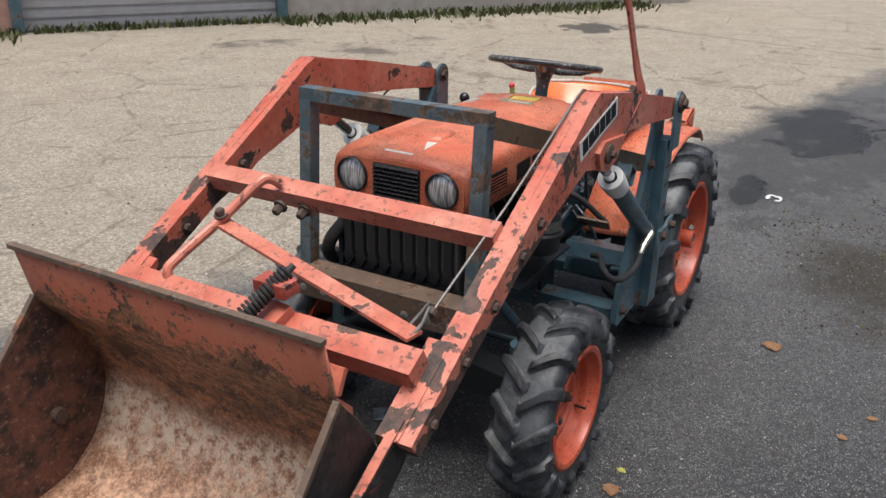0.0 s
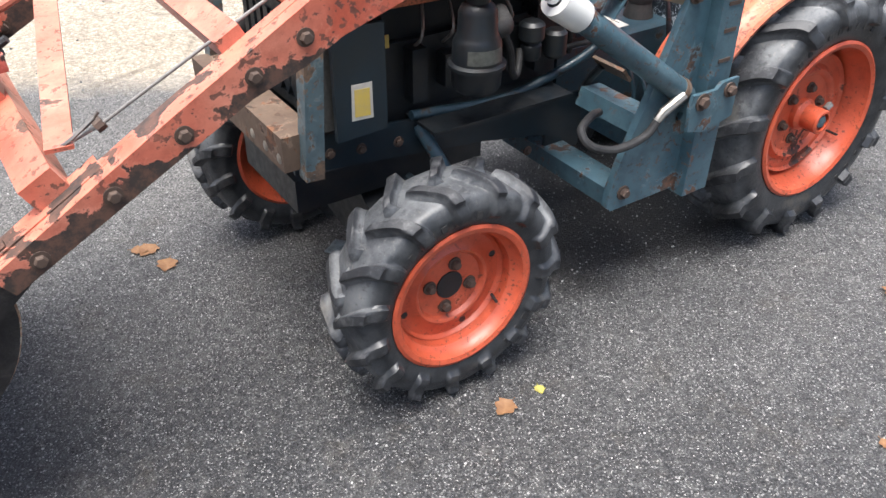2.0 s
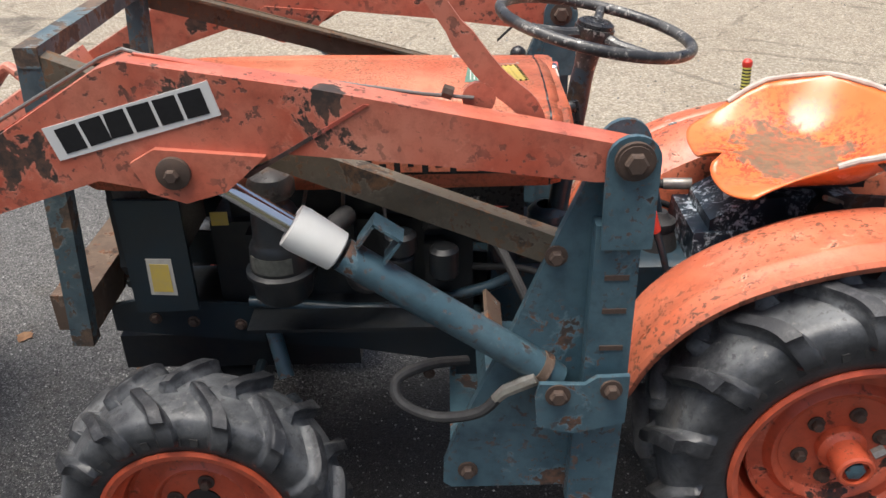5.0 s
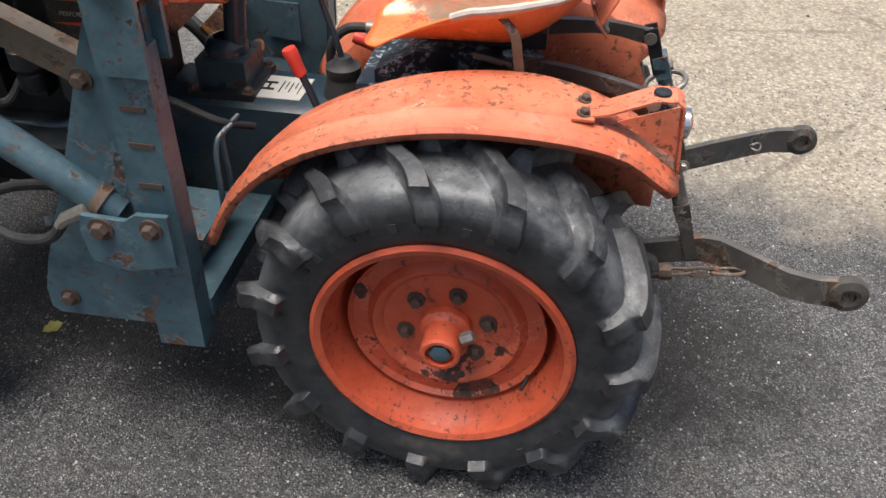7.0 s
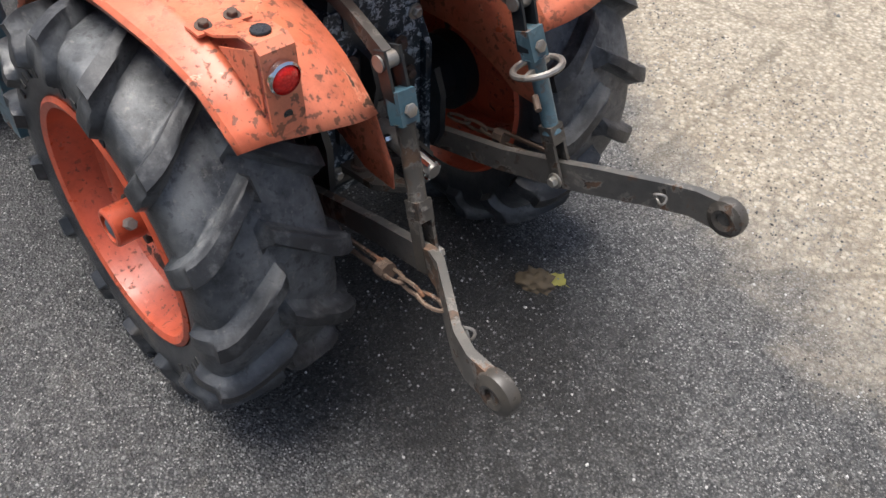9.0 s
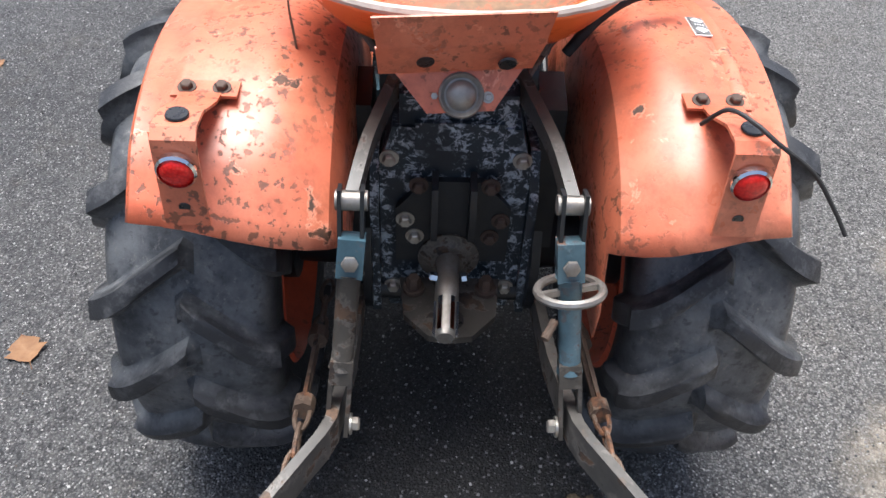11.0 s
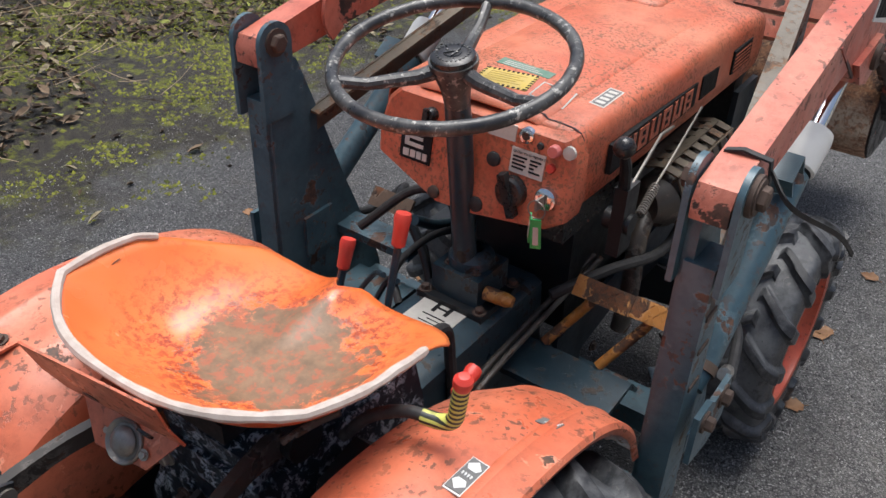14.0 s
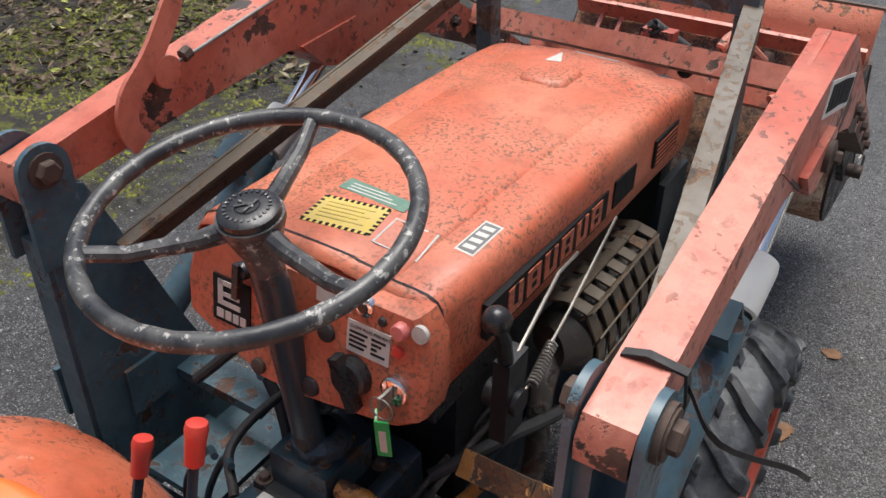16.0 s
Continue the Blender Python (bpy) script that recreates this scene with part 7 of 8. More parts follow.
bmesh.ops.delete(bm, geom=[v for v in bm.verts if not (v.co.y > 0.315 and v.co.x > 1.03)], context="VERTS")
part("paper_label", bm, M_TIN, ac, "dull metal label")
bm = B()
tube(bm, [(1.03, 0.285, 0.782), (0.985, 0.275, 0.785), (0.945, 0.20, 0.79)], [0.018, 0.02, 0.02], 14, 3)
part("outlet", bm, M_BLACK, ac)
for x, y, z, r, h, m in ((0.845, 0.20, 0.70, 0.032, 0.05, M_DARK), (0.845, 0.20, 0.655, 0.026, 0.045, M_DARK), (0.76, 0.19, 0.64, 0.03, 0.07, M_DARK)):
    bm = B()
    lathe(bm, [(0.0, 0.0), (r * 0.8, 0.0), (r, 0.008), (r, h - 0.008), (r * 0.7, h), (0.0, h)], (x, y, z), (0, 0, 1), 20)
    part("fuel_filter", bm, m, engine)
# battery with printed side
bat = new("battery")
bat.parent = tractor
tagged(bat, "black battery with printed performance label")
bm = B()
box(bm, 0.60, 0.80, -0.15, 0.165, 0.735, 0.842)
part("case", bm, M_BLKPAINT, bat, bevel=0.004)


def printed_word(text, size, m, mat, parent, shear=0.0):
    """Raised letters as a mesh, in the built-in font."""
    c = bpy.data.curves.new("lettering", "FONT")
    c.body, c.size, c.extrude, c.shear = text, size, 0.0006, shear
    o = bpy.data.objects.new("lettering", c)
    scene.collection.objects.link(o)
    me = bpy.data.meshes.new_from_object(o.evaluated_get(bpy.context.evaluated_depsgraph_get()))
    bpy.data.objects.remove(o)
    me.transform(m)
    me.materials.clear()
    me.materials.append(mat)
    ob = new("lettering", me)
    ob.parent = parent
    return ob


printed_word("PERFORMANCE", 0.0125, Matrix.Translation((0.775, 0.166, 0.797)) @ Euler((radians(90), 0, radians(180))).to_matrix().to_4x4(), M_LABEL, bat, 0.2)
bm = B()
prism(bm, [(0.79, 0.782), (0.70, 0.788), (0.63, 0.782), (0.70, 0.776)], 0.164, 0.1662)
part("red_stripe", bm, M_RED, bat)
# exhaust with perforated heat shield
ex = new("exhaust")
ex.parent = engine
tagged(ex, "rusty exhaust silencer with perforated heat shield")
bm = B()
tube(bm, [(0.86, -0.20, 0.72), (0.88, -0.21, 0.72), (1.18, -0.215, 0.71), (1.20, -0.215, 0.71)], [0.035, 0.055, 0.055, 0.03], 22)
part("silencer", bm, M_DKSTEEL, ex)
bm = B()
tube(bm, [(0.88, -0.20, 0.70), (0.82, -0.21, 0.66), (0.80, -0.22, 0.55), (0.78, -0.22, 0.46)], 0.02, 14, 5)
part("tail_pipe", bm, M_DKSTEEL, ex)
shield = new("heat_shield")
shield.parent = ex
tagged(shield, "perforated rusty heat shield")
for k in range(7):
    bm = B()
    prism(bm, [(-0.165, 0.790), (-0.205, 0.800), (-0.245, 0.790), (-0.272, 0.735), (-0.280, 0.66), (-0.277, 0.66), (-0.268, 0.735), (-0.242, 0.786), (-0.205, 0.796), (-0.165, 0.786)], 0.88 + 0.045 * k, 0.906 + 0.045 * k, "x")
    part("rib", bm, M_BRACE, shield)
for y0, z0, y1, z1 in ((-0.165, 0.789, -0.182, 0.794), (-0.200, 0.7985, -0.215, 0.7965), (-0.238, 0.792, -0.252, 0.776), (-0.262, 0.752, -0.271, 0.730), (-0.275, 0.70, -0.280, 0.66)):
    bm = B()
    bar(bm, (0.88, (y0 + y1) / 2, (z0 + z1) / 2), (1.163, (y0 + y1) / 2, (z0 + z1) / 2), math.hypot(y1 - y0, z1 - z0) * 1.35, 0.003, (0, -(z1 - z0) or 0.001, (y1 - y0) * -1 if y1 > y0 else abs(y1 - y0)))
    part("strip", bm, M_BRACE, shield)

# strap, ties and stray cable
strap = thing("leather_strap", "frayed brown strap hanging beside the seat", "strap")
bm = B()
pts = smooth_path([(-0.05, 0.222, 0.885), (-0.075, 0.232, 0.86), (-0.085, 0.226, 0.80), (-0.10, 0.215, 0.73), (-0.14, 0.20, 0.66), (-0.16, 0.19, 0.63)], 5)
loft(bm, [[p + Vector((dx, dy, 0)) for dx, dy in ((-0.008, -0.002), (0.008, 0.001), (0.008, 0.004), (-0.008, 0.001))] for p in pts], True, True)
part("strip", bm, M_RUSTY, strap, "worn brown leather strip")
tie = thing("cable_tie", "black cable tie round the loader arm", "cable tie")
bm = B()
loop = [(0.520, -0.421, 1.045), (0.522, -0.444, 1.051), (0.524, -0.482, 1.045), (0.528, -0.486, 1.01), (0.530, -0.482, 0.972), (0.528, -0.444, 0.968), (0.524, -0.421, 0.972), (0.520, -0.419, 1.01), (0.520, -0.421, 1.045)]
mid = Vector((0.525, -0.446, 1.01))
loft(bm, [[Vector(p) + Vector((0, (p[1] - mid.y) * f, (p[2] - mid.z) * f)) + Vector((dx, 0, 0)) for dx, f in ((-0.006, 0.0), (0.006, 0.0), (0.006, 0.08), (-0.006, 0.08))] for p in loop], True, False)
part("band", bm, M_BLACK, tie)
bm = B()
tl = smooth_path([(0.524, -0.488, 1.03), (0.50, -0.53, 1.0), (0.56, -0.59, 0.95), (0.61, -0.61, 0.90)], 5)
loft(bm, [[p + Vector((0, dy, dz)) for dy, dz in ((-0.0015, -0.004), (0.0015, -0.004), (0.0015, 0.004), (-0.0015, 0.004))] for p in tl], True, True)
part("tail", bm, M_BLACK, tie)
wire = thing("lamp_cable", "black cable curling out of the lamp bracket", "cable")
bm = B()
tube(bm, [(-0.26, -0.29, 0.80), (-0.29, -0.305, 0.842), (-0.325, -0.325, 0.848), (-0.345, -0.35, 0.835), (-0.352, -0.40, 0.80), (-0.36, -0.44, 0.75), (-0.37, -0.46, 0.72)], [0.0028] * 31, 8, 5)
part("sheath", bm, M_BLACK, wire)


# fender stickers
def fender_label(name, mat, corners, lift=0.0008, label=""):
    return plate(name, mat, fender_r, [(x, y, skin_height(guard_r, x, y)) for x, y in corners], lift, label)


def sticker_corners(pts):
    """Corners given along the sticker's length and across it, from 0 to 1."""
    return [(0.036 - 0.066 * u, -0.362 + 0.025 * v) for u, v in pts]


fender_label("fender_sticker", M_STICKER, sticker_corners([(0, 0), (0, 1), (1, 1), (1, 0)]), 0.0008, "grey lever sticker with white arrows up and down")
fender_label("sticker_field", M_GREYPRINT, sticker_corners([(0.04, 0.06), (0.04, 0.94), (0.96, 0.94), (0.96, 0.06)]), 0.0026)
fender_label("sticker_arrow", M_STICKER, sticker_corners([(0.08, 0.5), (0.24, 0.88), (0.36, 0.72), (0.36, 0.28), (0.24, 0.12)]), 0.0036)
fender_label("sticker_arrow", M_STICKER, sticker_corners([(0.92, 0.5), (0.76, 0.12), (0.64, 0.28), (0.64, 0.72), (0.76, 0.88)]), 0.0036)
for v in (0.22, 0.38, 0.54, 0.70):
    fender_label("sticker_mark", M_STICKER, sticker_corners([(0.46, v), (0.46, v + 0.09), (0.54, v + 0.09), (0.54, v)]), 0.0036)
fender_label("round_sticker", M_GREYPRINT, [(0.168, -0.350), (0.174, -0.380), (0.194, -0.382), (0.188, -0.352)], 0.0008, "small dark sticker with a pale symbol")
fender_label("sticker_mark", M_STICKER, [(0.176, -0.356), (0.180, -0.378), (0.194, -0.380), (0.189, -0.358)], 0.0012)


# ---- surroundings ----
def leaf(x, y, size, turn, mat, label, group="fallen leaves", curl=0.3):
    """One dry curled leaf with a midrib."""
    bm = B()
    n = 8
    rows = []
    for i in range(n + 1):
        t = i / n
        w = size * 0.42 * math.sin(math.pi * min(1, t ** 0.8)) * (1 + 0.25 * math.sin(t * 19 + x * 50))
        z = size * (0.06 + curl * 0.5 * (t - 0.5) ** 2)
        rows.append([(size * (t - 0.5), -w, z + curl * w * 0.7), (size * (t - 0.5), -w * 0.5, z + curl * w * 0.15), (size * (t - 0.5), 0, z - size * 0.02), (size * (t - 0.5), w * 0.5, z + curl * w * 0.1), (size * (t - 0.5), w, z + curl * w * 0.5)])
    loft(bm, rows, False)
    lowest = min(v.co.z for v in bm.verts)
    for v in bm.verts:
        v.co.z -= lowest - 0.001
    tube(bm, [(-size * 0.72, 0.0, 0.002), (-size * 0.5, 0, size * 0.05)], 0.0009, 5)
    ob = part("leaf", bm, mat, None, "", 60)
    ob.matrix_world = pose(x, y, 0, 0, 0, turn)
    return tagged(ob, label, "leaf", group)


for x, y, size, turn, mat, label in (
        (1.196, 0.612, 0.062, 20, M_LEAF, "curled brown dead leaf on the asphalt"), (1.088, 0.609, 0.032, 70, M_LEAF_Y, "small yellow-green leaf on the asphalt"),
        (1.718, -0.512, 0.055, 140, M_LEAF, "brown dead leaf on the asphalt"), (1.674, -0.393, 0.07, 60, M_LEAF, "dark brown dead leaf on the asphalt"),
        (-0.37, -0.292, 0.05, 10, M_LEAF_Y, "pale yellow leaf on the asphalt"), (1.697, -0.498, 0.07, 35, M_LEAF, "brown dead leaf on the asphalt"),
        (2.110, -0.548, 0.06, 80, M_LEAF, "brown dead leaf on the asphalt"), (0.022, 0.864, 0.085, 30, M_LEAF, "shrivelled brown leaf on the asphalt"),
        (0.372, 1.255, 0.04, 110, M_LEAF, "small brown leaf on the asphalt"), (1.123, 1.33, 0.05, 45, M_LEAF, "brown dead leaf on the asphalt"),
        (0.545, 1.178, 0.04, 75, M_LEAF, "brown dead leaf on the asphalt"), (2.752, -0.154, 0.06, 15, M_LEAF_Y, "yellow-green leaf on the asphalt"),
        (1.003, 0.210, 0.05, 50, M_LEAF_Y, "pale yellow-green leaf on the asphalt"), (1.335, -0.534, 0.06, 130, M_LEAF, "brown dead leaf on the asphalt")):
    leaf(x, y, size, turn, mat, label)
# crumpled wrapper under the loader
bm = B()
rows = []
for i in range(7):
    rows.append([(0.075 * (i / 6 - 0.5), 0.05 * (j / 4 - 0.5), 0.004 + 0.014 * abs(noise.noise(Vector((i * 1.7, j * 2.3, 3.1))))) for j in range(5)])
loft(bm, rows, False)
foil = part("wrapper", bm, M_FOIL, None, "", 10, solid=0.0015)
foil.matrix_world = pose(1.216, -0.200, 0, 0, 0, 35)
tagged(foil, "crumpled blue-grey wrapper lying on the asphalt", "wrapper")


def stones(name, count, box_, size, mat, label, seed, keep=lambda x, y: True):
    """Loose grit: many small irregular stones in one object."""
    rnd = random.Random(seed)
    verts, faces = [], []
    while count:
        x, y = rnd.uniform(*box_[:2]), rnd.uniform(*box_[2:])
        if not keep(x, y):
            count -= 1
            continue
        count -= 1
        r = size * (0.35 + rnd.random() ** 3 * 1.6)
        a = rnd.uniform(0, 6.28)
        b = len(verts)
        for k in range(4):
            t = a + k * 1.5708
            f = r * rnd.uniform(0.7, 1.15)
            verts.append((x + f * math.cos(t), y + f * math.sin(t), -0.0005))
        for k in range(4):
            t = a + k * 1.5708 + 0.3
            f = r * rnd.uniform(0.4, 0.75)
            verts.append((x + f * math.cos(t), y + f * math.sin(t), r * rnd.uniform(0.45, 0.8)))
        for k in range(4):
            j = (k + 1) % 4
            faces.append((b + k, b + j, b + 4 + j, b + 4 + k))
        faces.append(tuple(b + 4 + k for k in range(4)))
    me = bpy.data.meshes.new(name)
    me.from_pydata(verts, [], faces)
    me.materials.append(mat)
    return tagged(new(name, me), label, "gravel", kind="stuff")


def stone_material():
    n = Nodes("mixed_grit")
    g = n.t.nodes.new("ShaderNodeNewGeometry")
    col = n.mix(n.ramp(g.outputs["Random Per Island"], 0.0, 1.0), (0.022, 0.022, 0.024), (0.30, 0.295, 0.285))
    light = n.ramp(g.outputs["Random Per Island"], 0.95, 0.97)
    return n.put(n.mix(light, col, (0.50, 0.49, 0.47)), 0.75, 0.0, n.noise(300, 3), 0.3, 0.001)


M_STONE = stone_material()
stones("grit", 110000, (-1.6, 3.0, -1.5, 2.2), 0.0024, M_STONE, "loose grit scattered over the asphalt", 3)
stones("grit_far", 3000, (-7.0, 3.0, -7.0, -1.5), 0.005, M_STONE, "small loose stones on the dry hardstanding", 5)


def soil_material():
    n = Nodes("dark_crumbled_soil")
    g = n.t.nodes.new("ShaderNodeNewGeometry")
    col = n.mix(g.outputs["Random Per Island"], (0.018, 0.013, 0.009), (0.12, 0.09, 0.055))
    return n.put(n.mix(n.ramp(g.outputs["Random Per Island"], 0.9, 0.95), col, (0.10, 0.12, 0.02)), 0.9)


soil_rnd = random.Random(4)


def in_patch(x, y):
    d = math.hypot((x + 1.05) / 0.95, (y - 1.45) / 0.75) + 0.9 * noise.noise(Vector((x * 2.2, y * 2.2, 1.0))) + 0.7 * noise.noise(Vector((x * 9, y * 9, 4.0)))
    return soil_rnd.random() > d * 0.75 + 0.25


stones("crumbled_soil", 26000, (-2.5, 0.4, 0.3, 2.6), 0.0055, soil_material(), "dark crumbled soil and weeds on the asphalt", 9, in_patch)


def moss_material():
    n = Nodes("damp_moss")
    g = n.t.nodes.new("ShaderNodeNewGeometry")
    col = n.mix(g.outputs["Random Per Island"], (0.045, 0.055, 0.003), (0.165, 0.175, 0.009))
    return n.put(n.mix(n.ramp(n.noise(50, 4), 0.5, 0.7), col, (0.06, 0.045, 0.02)), 0.85, 0.0, n.noise(400, 3), 0.6, 0.002)


def bank_edge(x):
    return 2.05 + 0.02 * x


# moss cushions thickening towards the bank
rnd = random.Random(11)
verts, faces = [], []
for _ in range(60000):
    x, y = rnd.uniform(-0.4, 6.6), rnd.uniform(1.0, 3.9)
    d = y - bank_edge(x) + 1.3 * noise.noise(Vector((x * 1.3, y * 1.3, 0.2))) + 0.9 * noise.noise(Vector((x * 5, y * 5, 2.2))) + 0.5 * noise.noise(Vector((x * 14, y * 14, 7.7)))
    if d < 0.22 + rnd.random() * 0.5 or x < 0.7 + 1.6 * noise.noise(Vector((1.5, y * 1.1, 3.3))) + rnd.uniform(-0.25, 0.25):
        continue
    r = rnd.uniform(0.004, 0.013)
    b = len(verts)
    a = rnd.uniform(0, 6)
    for j in range(4):
        f = r * rnd.uniform(0.6, 1.4)
        t = a + 1.5708 * j
        verts.append((x + f * math.cos(t), y + f * math.sin(t), -0.001))
    verts.append((x + rnd.uniform(-r, r) * 0.6, y + rnd.uniform(-r, r) * 0.6, r * rnd.uniform(0.5, 1.3)))
    for j in range(4):
        faces.append((b + j, b + (j + 1) % 4, b + 4))
me = bpy.data.meshes.new("moss")
me.from_pydata(verts, [], faces)
me.polygons.foreach_set("use_smooth", [True] * len(me.polygons))
me.materials.append(moss_material())
tagged(new("moss", me), "green and brown moss creeping over the asphalt edge", "moss", kind="stuff")


def litter_material():
    n = Nodes("leaf_litter")
    g = n.t.nodes.new("ShaderNodeNewGeometry")
    r = g.outputs["Random Per Island"]
    col = n.mix(n.ramp(r, 0.0, 0.75), (0.030, 0.020, 0.013), (0.16, 0.108, 0.064))
    col = n.mix(n.ramp(r, 0.84, 0.86), col, (0.28, 0.235, 0.15))
    col = n.mix(n.ramp(r, 0.955, 0.96), col, (0.30, 0.33, 0.07))
    return n.put(n.mix(n.ramp(n.noise(60, 4), 0.45, 0.7, 0, 0.5), col, (0.05, 0.035, 0.022)), 0.8)


M_LITTER = litter_material()
rnd = random.Random(21)
verts, faces = [], []
for _ in range(26000):
    x, y = rnd.uniform(-0.6, 8.5), 1.3 + 5.2 * rnd.random() ** 0.8
    d = y - (2.45 + 0.06 * x) + 0.9 * noise.noise(Vector((x * 0.9, y * 0.9, 5.0)))
    if (d < 0 and rnd.random() > 0.035) or x < 0.6 + 1.8 * noise.noise(Vector((4.5, y * 0.9, 1.3))) + rnd.uniform(-0.3, 0.3):
        continue
    z = max(0.0, d) * 0.05 + rnd.uniform(0.002, 0.03)
    s, a = 0.010 + 0.032 * rnd.random() ** 1.6, rnd.uniform(0, 6.28)
    w = s * rnd.uniform(0.25, 0.6)
    m = Matrix.Translation((x, y, z)) @ Euler((rnd.uniform(-0.5, 0.5), rnd.uniform(-0.5, 0.5), a)).to_matrix().to_4x4()
    b = len(verts)
    for p in ((-s, 0, 0.004), (-s * 0.4, -w, 0.008), (s * 0.4, -w * 0.9, 0.006), (s, 0, 0.0), (s * 0.4, w * 0.9, 0.008), (-s * 0.4, w, 0.004), (0, 0, -0.004)):
        verts.append(tuple(m @ Vector(p)))
    for j in range(6):
        faces.append((b + j, b + (j + 1) % 6, b + 6))
me = bpy.data.meshes.new("leaf_litter")
me.from_pydata(verts, [], faces)
me.materials.append(M_LITTER)
tagged(new("leaf_litter", me), "brown leaf litter covering the bank", "leaf litter", kind="stuff")
# dry twigs and stalks
rnd = random.Random(31)
verts, faces = [], []
for _ in range(1800):
    x, y = rnd.uniform(0.2, 8.0), rnd.uniform(2.2, 6.2)
    d = y - (2.5 + 0.06 * x)
    if d < 0 and rnd.random() > 0.15:
        continue
    ln, a, e, r = rnd.uniform(0.06, 0.32), rnd.uniform(0, 6.28), rnd.uniform(-0.1, 0.35), rnd.uniform(0.001, 0.003)
    p = Vector((x, y, max(0.0, d) * 0.05 + rnd.uniform(0.004, 0.04)))
    v = Vector((math.cos(a) * math.cos(e), math.sin(a) * math.cos(e), abs(math.sin(e))))
    s1, s2 = frame_of(v)
    b = len(verts)
    for q, rr in ((p, r), (p + v * ln * 0.5 + s1 * ln * 0.05, r * 0.9), (p + v * ln, r * 0.5)):
        for t in (0, 2.1, 4.2):
            verts.append(tuple(q + s1 * rr * math.cos(t) + s2 * rr * math.sin(t)))
    for ring in range(2):
        for j in range(3):
            q = (j + 1) % 3
            faces.append((b + ring * 3 + j, b + ring * 3 + q, b + ring * 3 + 3 + q, b + ring * 3 + 3 + j))
me = bpy.data.meshes.new("twigs")
me.from_pydata(verts, [], faces)
me.materials.append(plain("dry_stalks", (0.30, 0.23, 0.14), 0.8, 0.0, 0.6, 30, 0.1, (0.12, 0.08, 0.05)))
tagged(new("twigs", me), "dry straw-coloured twigs among the litter", "twigs", kind="stuff")

# building across the yard: wall base, shutter and blue posts
W0, W1 = Vector((-1.0, -9.35, 0)), Vector((-9.0, -3.85, 0))
wd = (W1 - W0).normalized()
wl = (W1 - W0).length
WM = Matrix.Translation(W0) @ Matrix.Rotation(math.atan2(wd.y, wd.x), 4, "Z")
shed = thing("shed", "low yard building with a pale shutter between blue posts", "shed")
M_WALLP = plain("dirty_pale_render", (0.36, 0.33, 0.30), 0.85, 0.0, 0.6, 6, 0.3, (0.2, 0.18, 0.16))
M_SHUT = plain("grey_corrugated_shutter", (0.34, 0.34, 0.36), 0.5, 0.3, 0.5, 4, 0.1, (0.22, 0.21, 0.21))
M_PINKW = plain("faded_brick_render", (0.42, 0.24, 0.19), 0.85, 0.0, 0.5, 8, 0.3)
bm = B()
box(bm, -4.0, 2.35, 0.9, 1.15, 0, 2.9, WM)
part("wall", bm, M_PINKW, shed, "faded reddish rendered wall")
bm = B()
box(bm, 5.7, 13.0, 0.9, 1.15, 0, 2.9, WM)
part("wall", bm, M_WALLP, shed, "dirty pale wall")
bm = B()
box(bm, 2.35, 5.7, 0.98, 1.10, 0.02, 2.6, WM)
sh = part("shutter", bm, M_SHUT, shed, "grey metal shutter")
for k in range(20):
    bm = B()
    box(bm, 2.40, 5.65, 0.965, 0.98, 0.05 + k * 0.127, 0.12 + k * 0.127, WM)
    part("shutter_slat", bm, M_SHUT, sh)
for u in (2.3, 5.65):
    bm = B()
    box(bm, u, u + 0.14, 0.84, 0.98, 0, 2.7, WM)
    part("post", bm, M_BLUE, shed, "blue painted steel post", bevel=0.01)
bm = B()
box(bm, -4.0, 13.0, 0.7, 1.6, 2.9, 3.05, WM)
part("roof", bm, M_GUARD, shed)
rnd = random.Random(41)
verts, faces = [], []
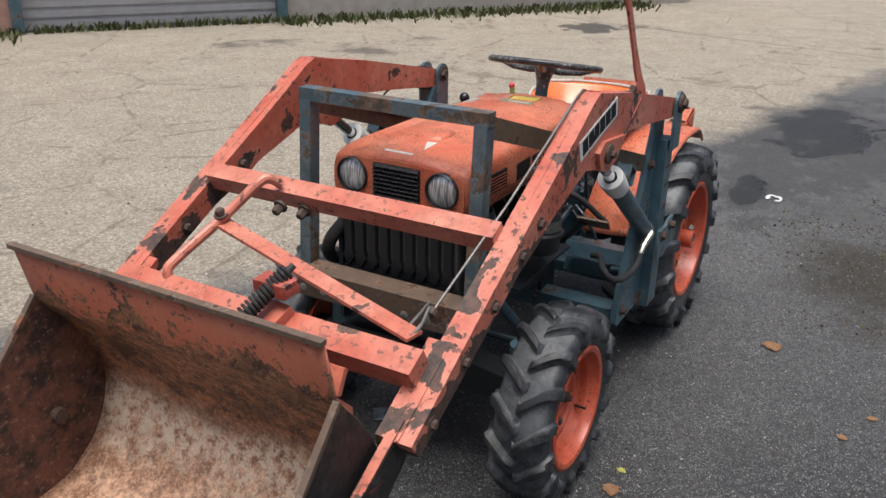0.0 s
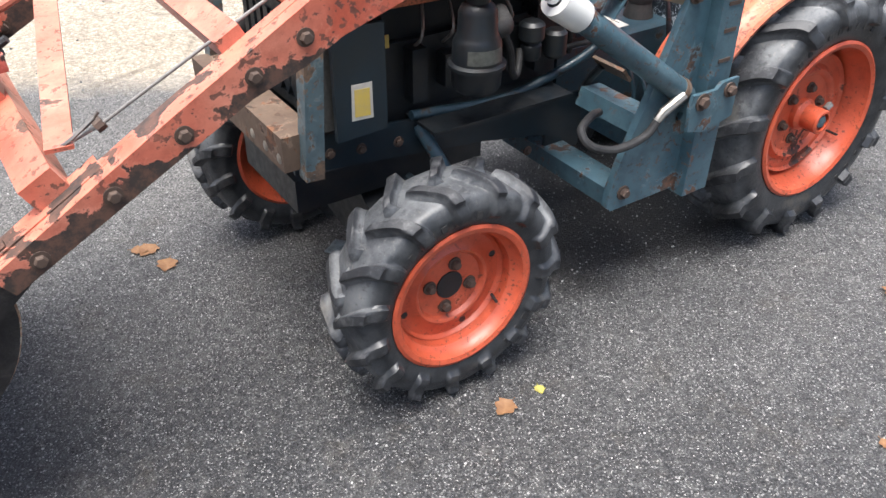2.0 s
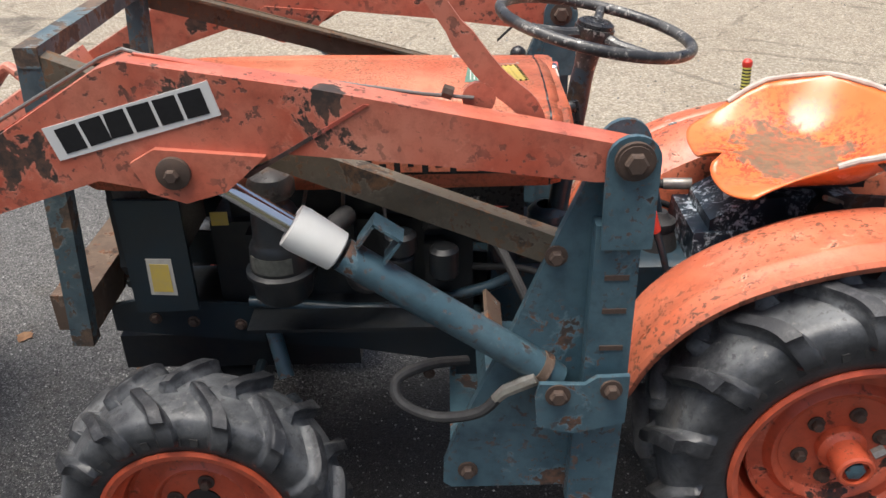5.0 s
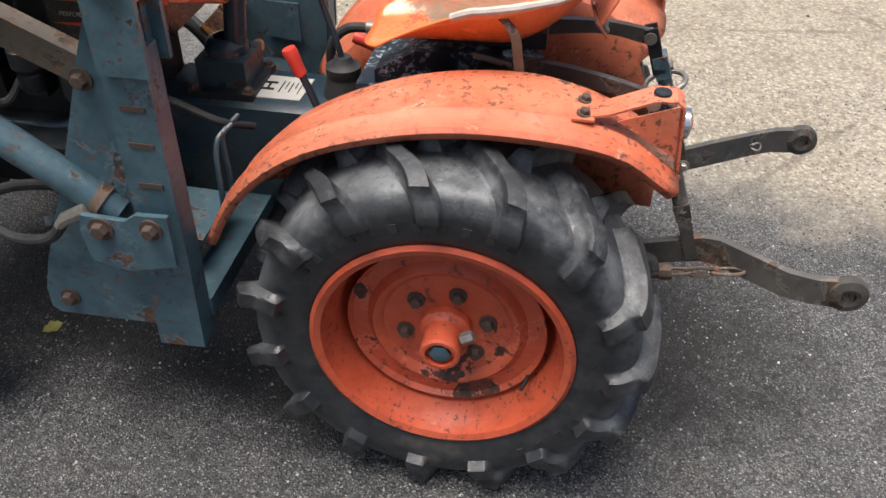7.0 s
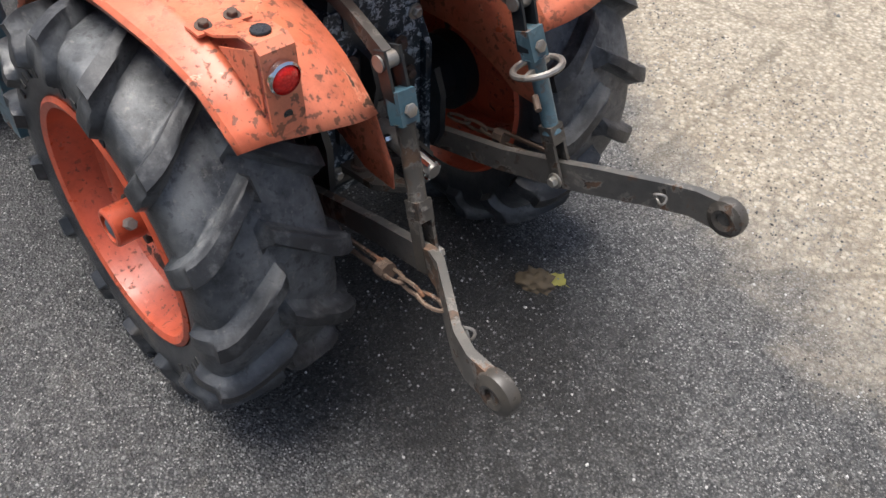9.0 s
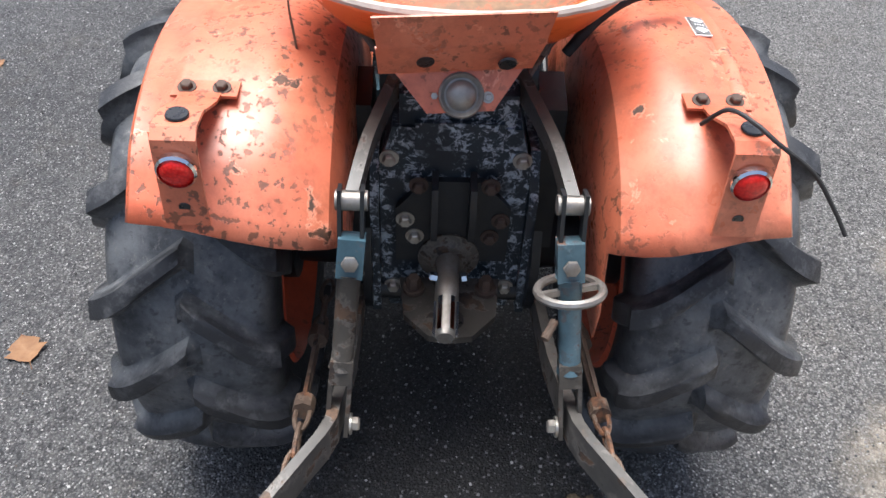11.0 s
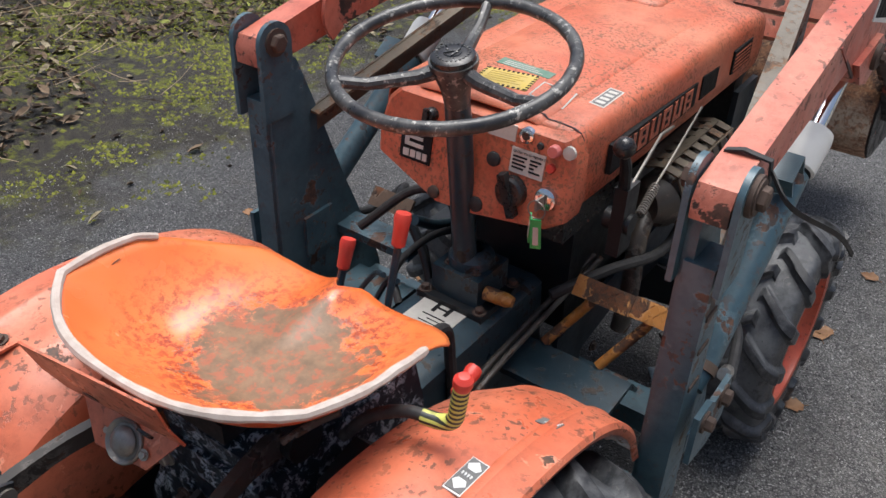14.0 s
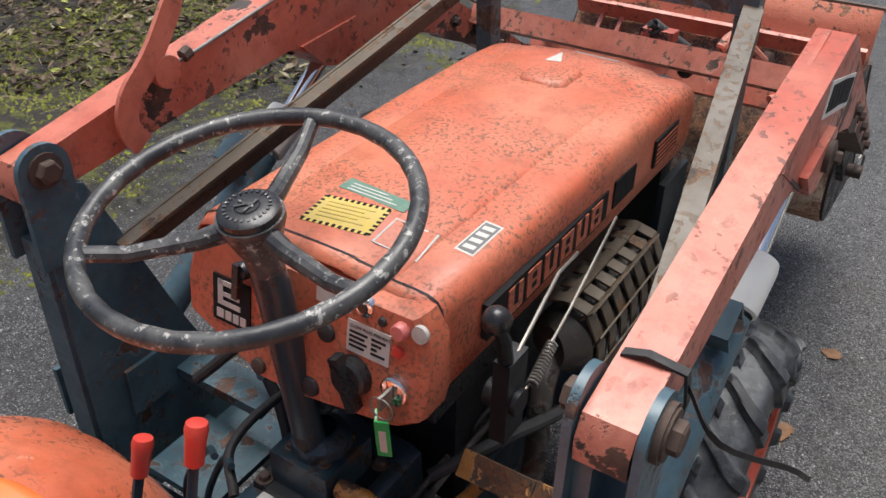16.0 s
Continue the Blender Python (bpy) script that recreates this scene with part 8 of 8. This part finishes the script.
for _ in range(2600):
    u, v = rnd.uniform(-2, 12), 0.9 - abs(rnd.gauss(0, 0.28))
    if 2.4 < u < 5.6 and v < 0.75:
        continue
    p = WM @ Vector((u, v, 0))
    h, a, w = rnd.uniform(0.03, 0.14), rnd.uniform(0, 6.28), rnd.uniform(0.01, 0.03)
    b = len(verts)
    d = Vector((math.cos(a), math.sin(a), 0))
    o = d * h * rnd.uniform(0.2, 0.9)
    for q in (p - d.orthogonal() * w, p + d.orthogonal() * w, p + o * 0.6 + Vector((0, 0, h * 0.7)) + d.orthogonal() * w * 0.7, p + o + Vector((0, 0, h))):
        verts.append(tuple(q))
    faces.append((b, b + 1, b + 2, b + 3))
me = bpy.data.meshes.new("weeds")
me.from_pydata(verts, [], faces)
me.materials.append(plain("weed_green", (0.07, 0.10, 0.025), 0.7, 0.0, 0.8, 6, 0.1, (0.09, 0.07, 0.035)))
tagged(new("weeds", me), "weeds and moss along the wall foot", "weeds", kind="stuff")


# clump of dirt behind the tractor and a torn scrap of paper
bm = B()
bmesh.ops.create_icosphere(bm, subdivisions=4, radius=1.0)
for v in bm.verts:
    k = 1 + 0.45 * noise.noise(v.co * 2.3) + 0.25 * noise.noise(v.co * 6.0)
    v.co = Vector((v.co.x * 0.042 * k, v.co.y * 0.034 * k, max(-0.002, v.co.z * 0.022 * k)))
clump = part("dirt_clump", bm, soil_material(), None, "", 70)
clump.matrix_world = pose(-0.345, -0.255, 0.0, 0, 0, 25)
tagged(clump, "crumbly clump of dark dirt on the asphalt", "dirt clump")
bm = B()
rows = []
for i in range(15):
    a = 5.2 * i / 14
    w = 0.012 + 0.005 * math.sin(a * 3.1)
    rows.append([((0.06 - w * 1.6) * math.cos(a), (0.045 - w * 1.6) * math.sin(a), 0.003 + 0.004 * abs(math.sin(a * 2.3))), (0.064 * math.cos(a), 0.048 * math.sin(a), 0.004 + 0.006 * abs(math.cos(a * 1.7)))])
loft(bm, rows, False)
scrap = part("paper_scrap", bm, M_STICKER, None, "", 60, solid=0.001)
scrap.matrix_world = pose(-1.88, 0.53, 0.0, 0, 0, 10)
tagged(scrap, "torn curled scrap of white paper on the ground", "paper scrap")
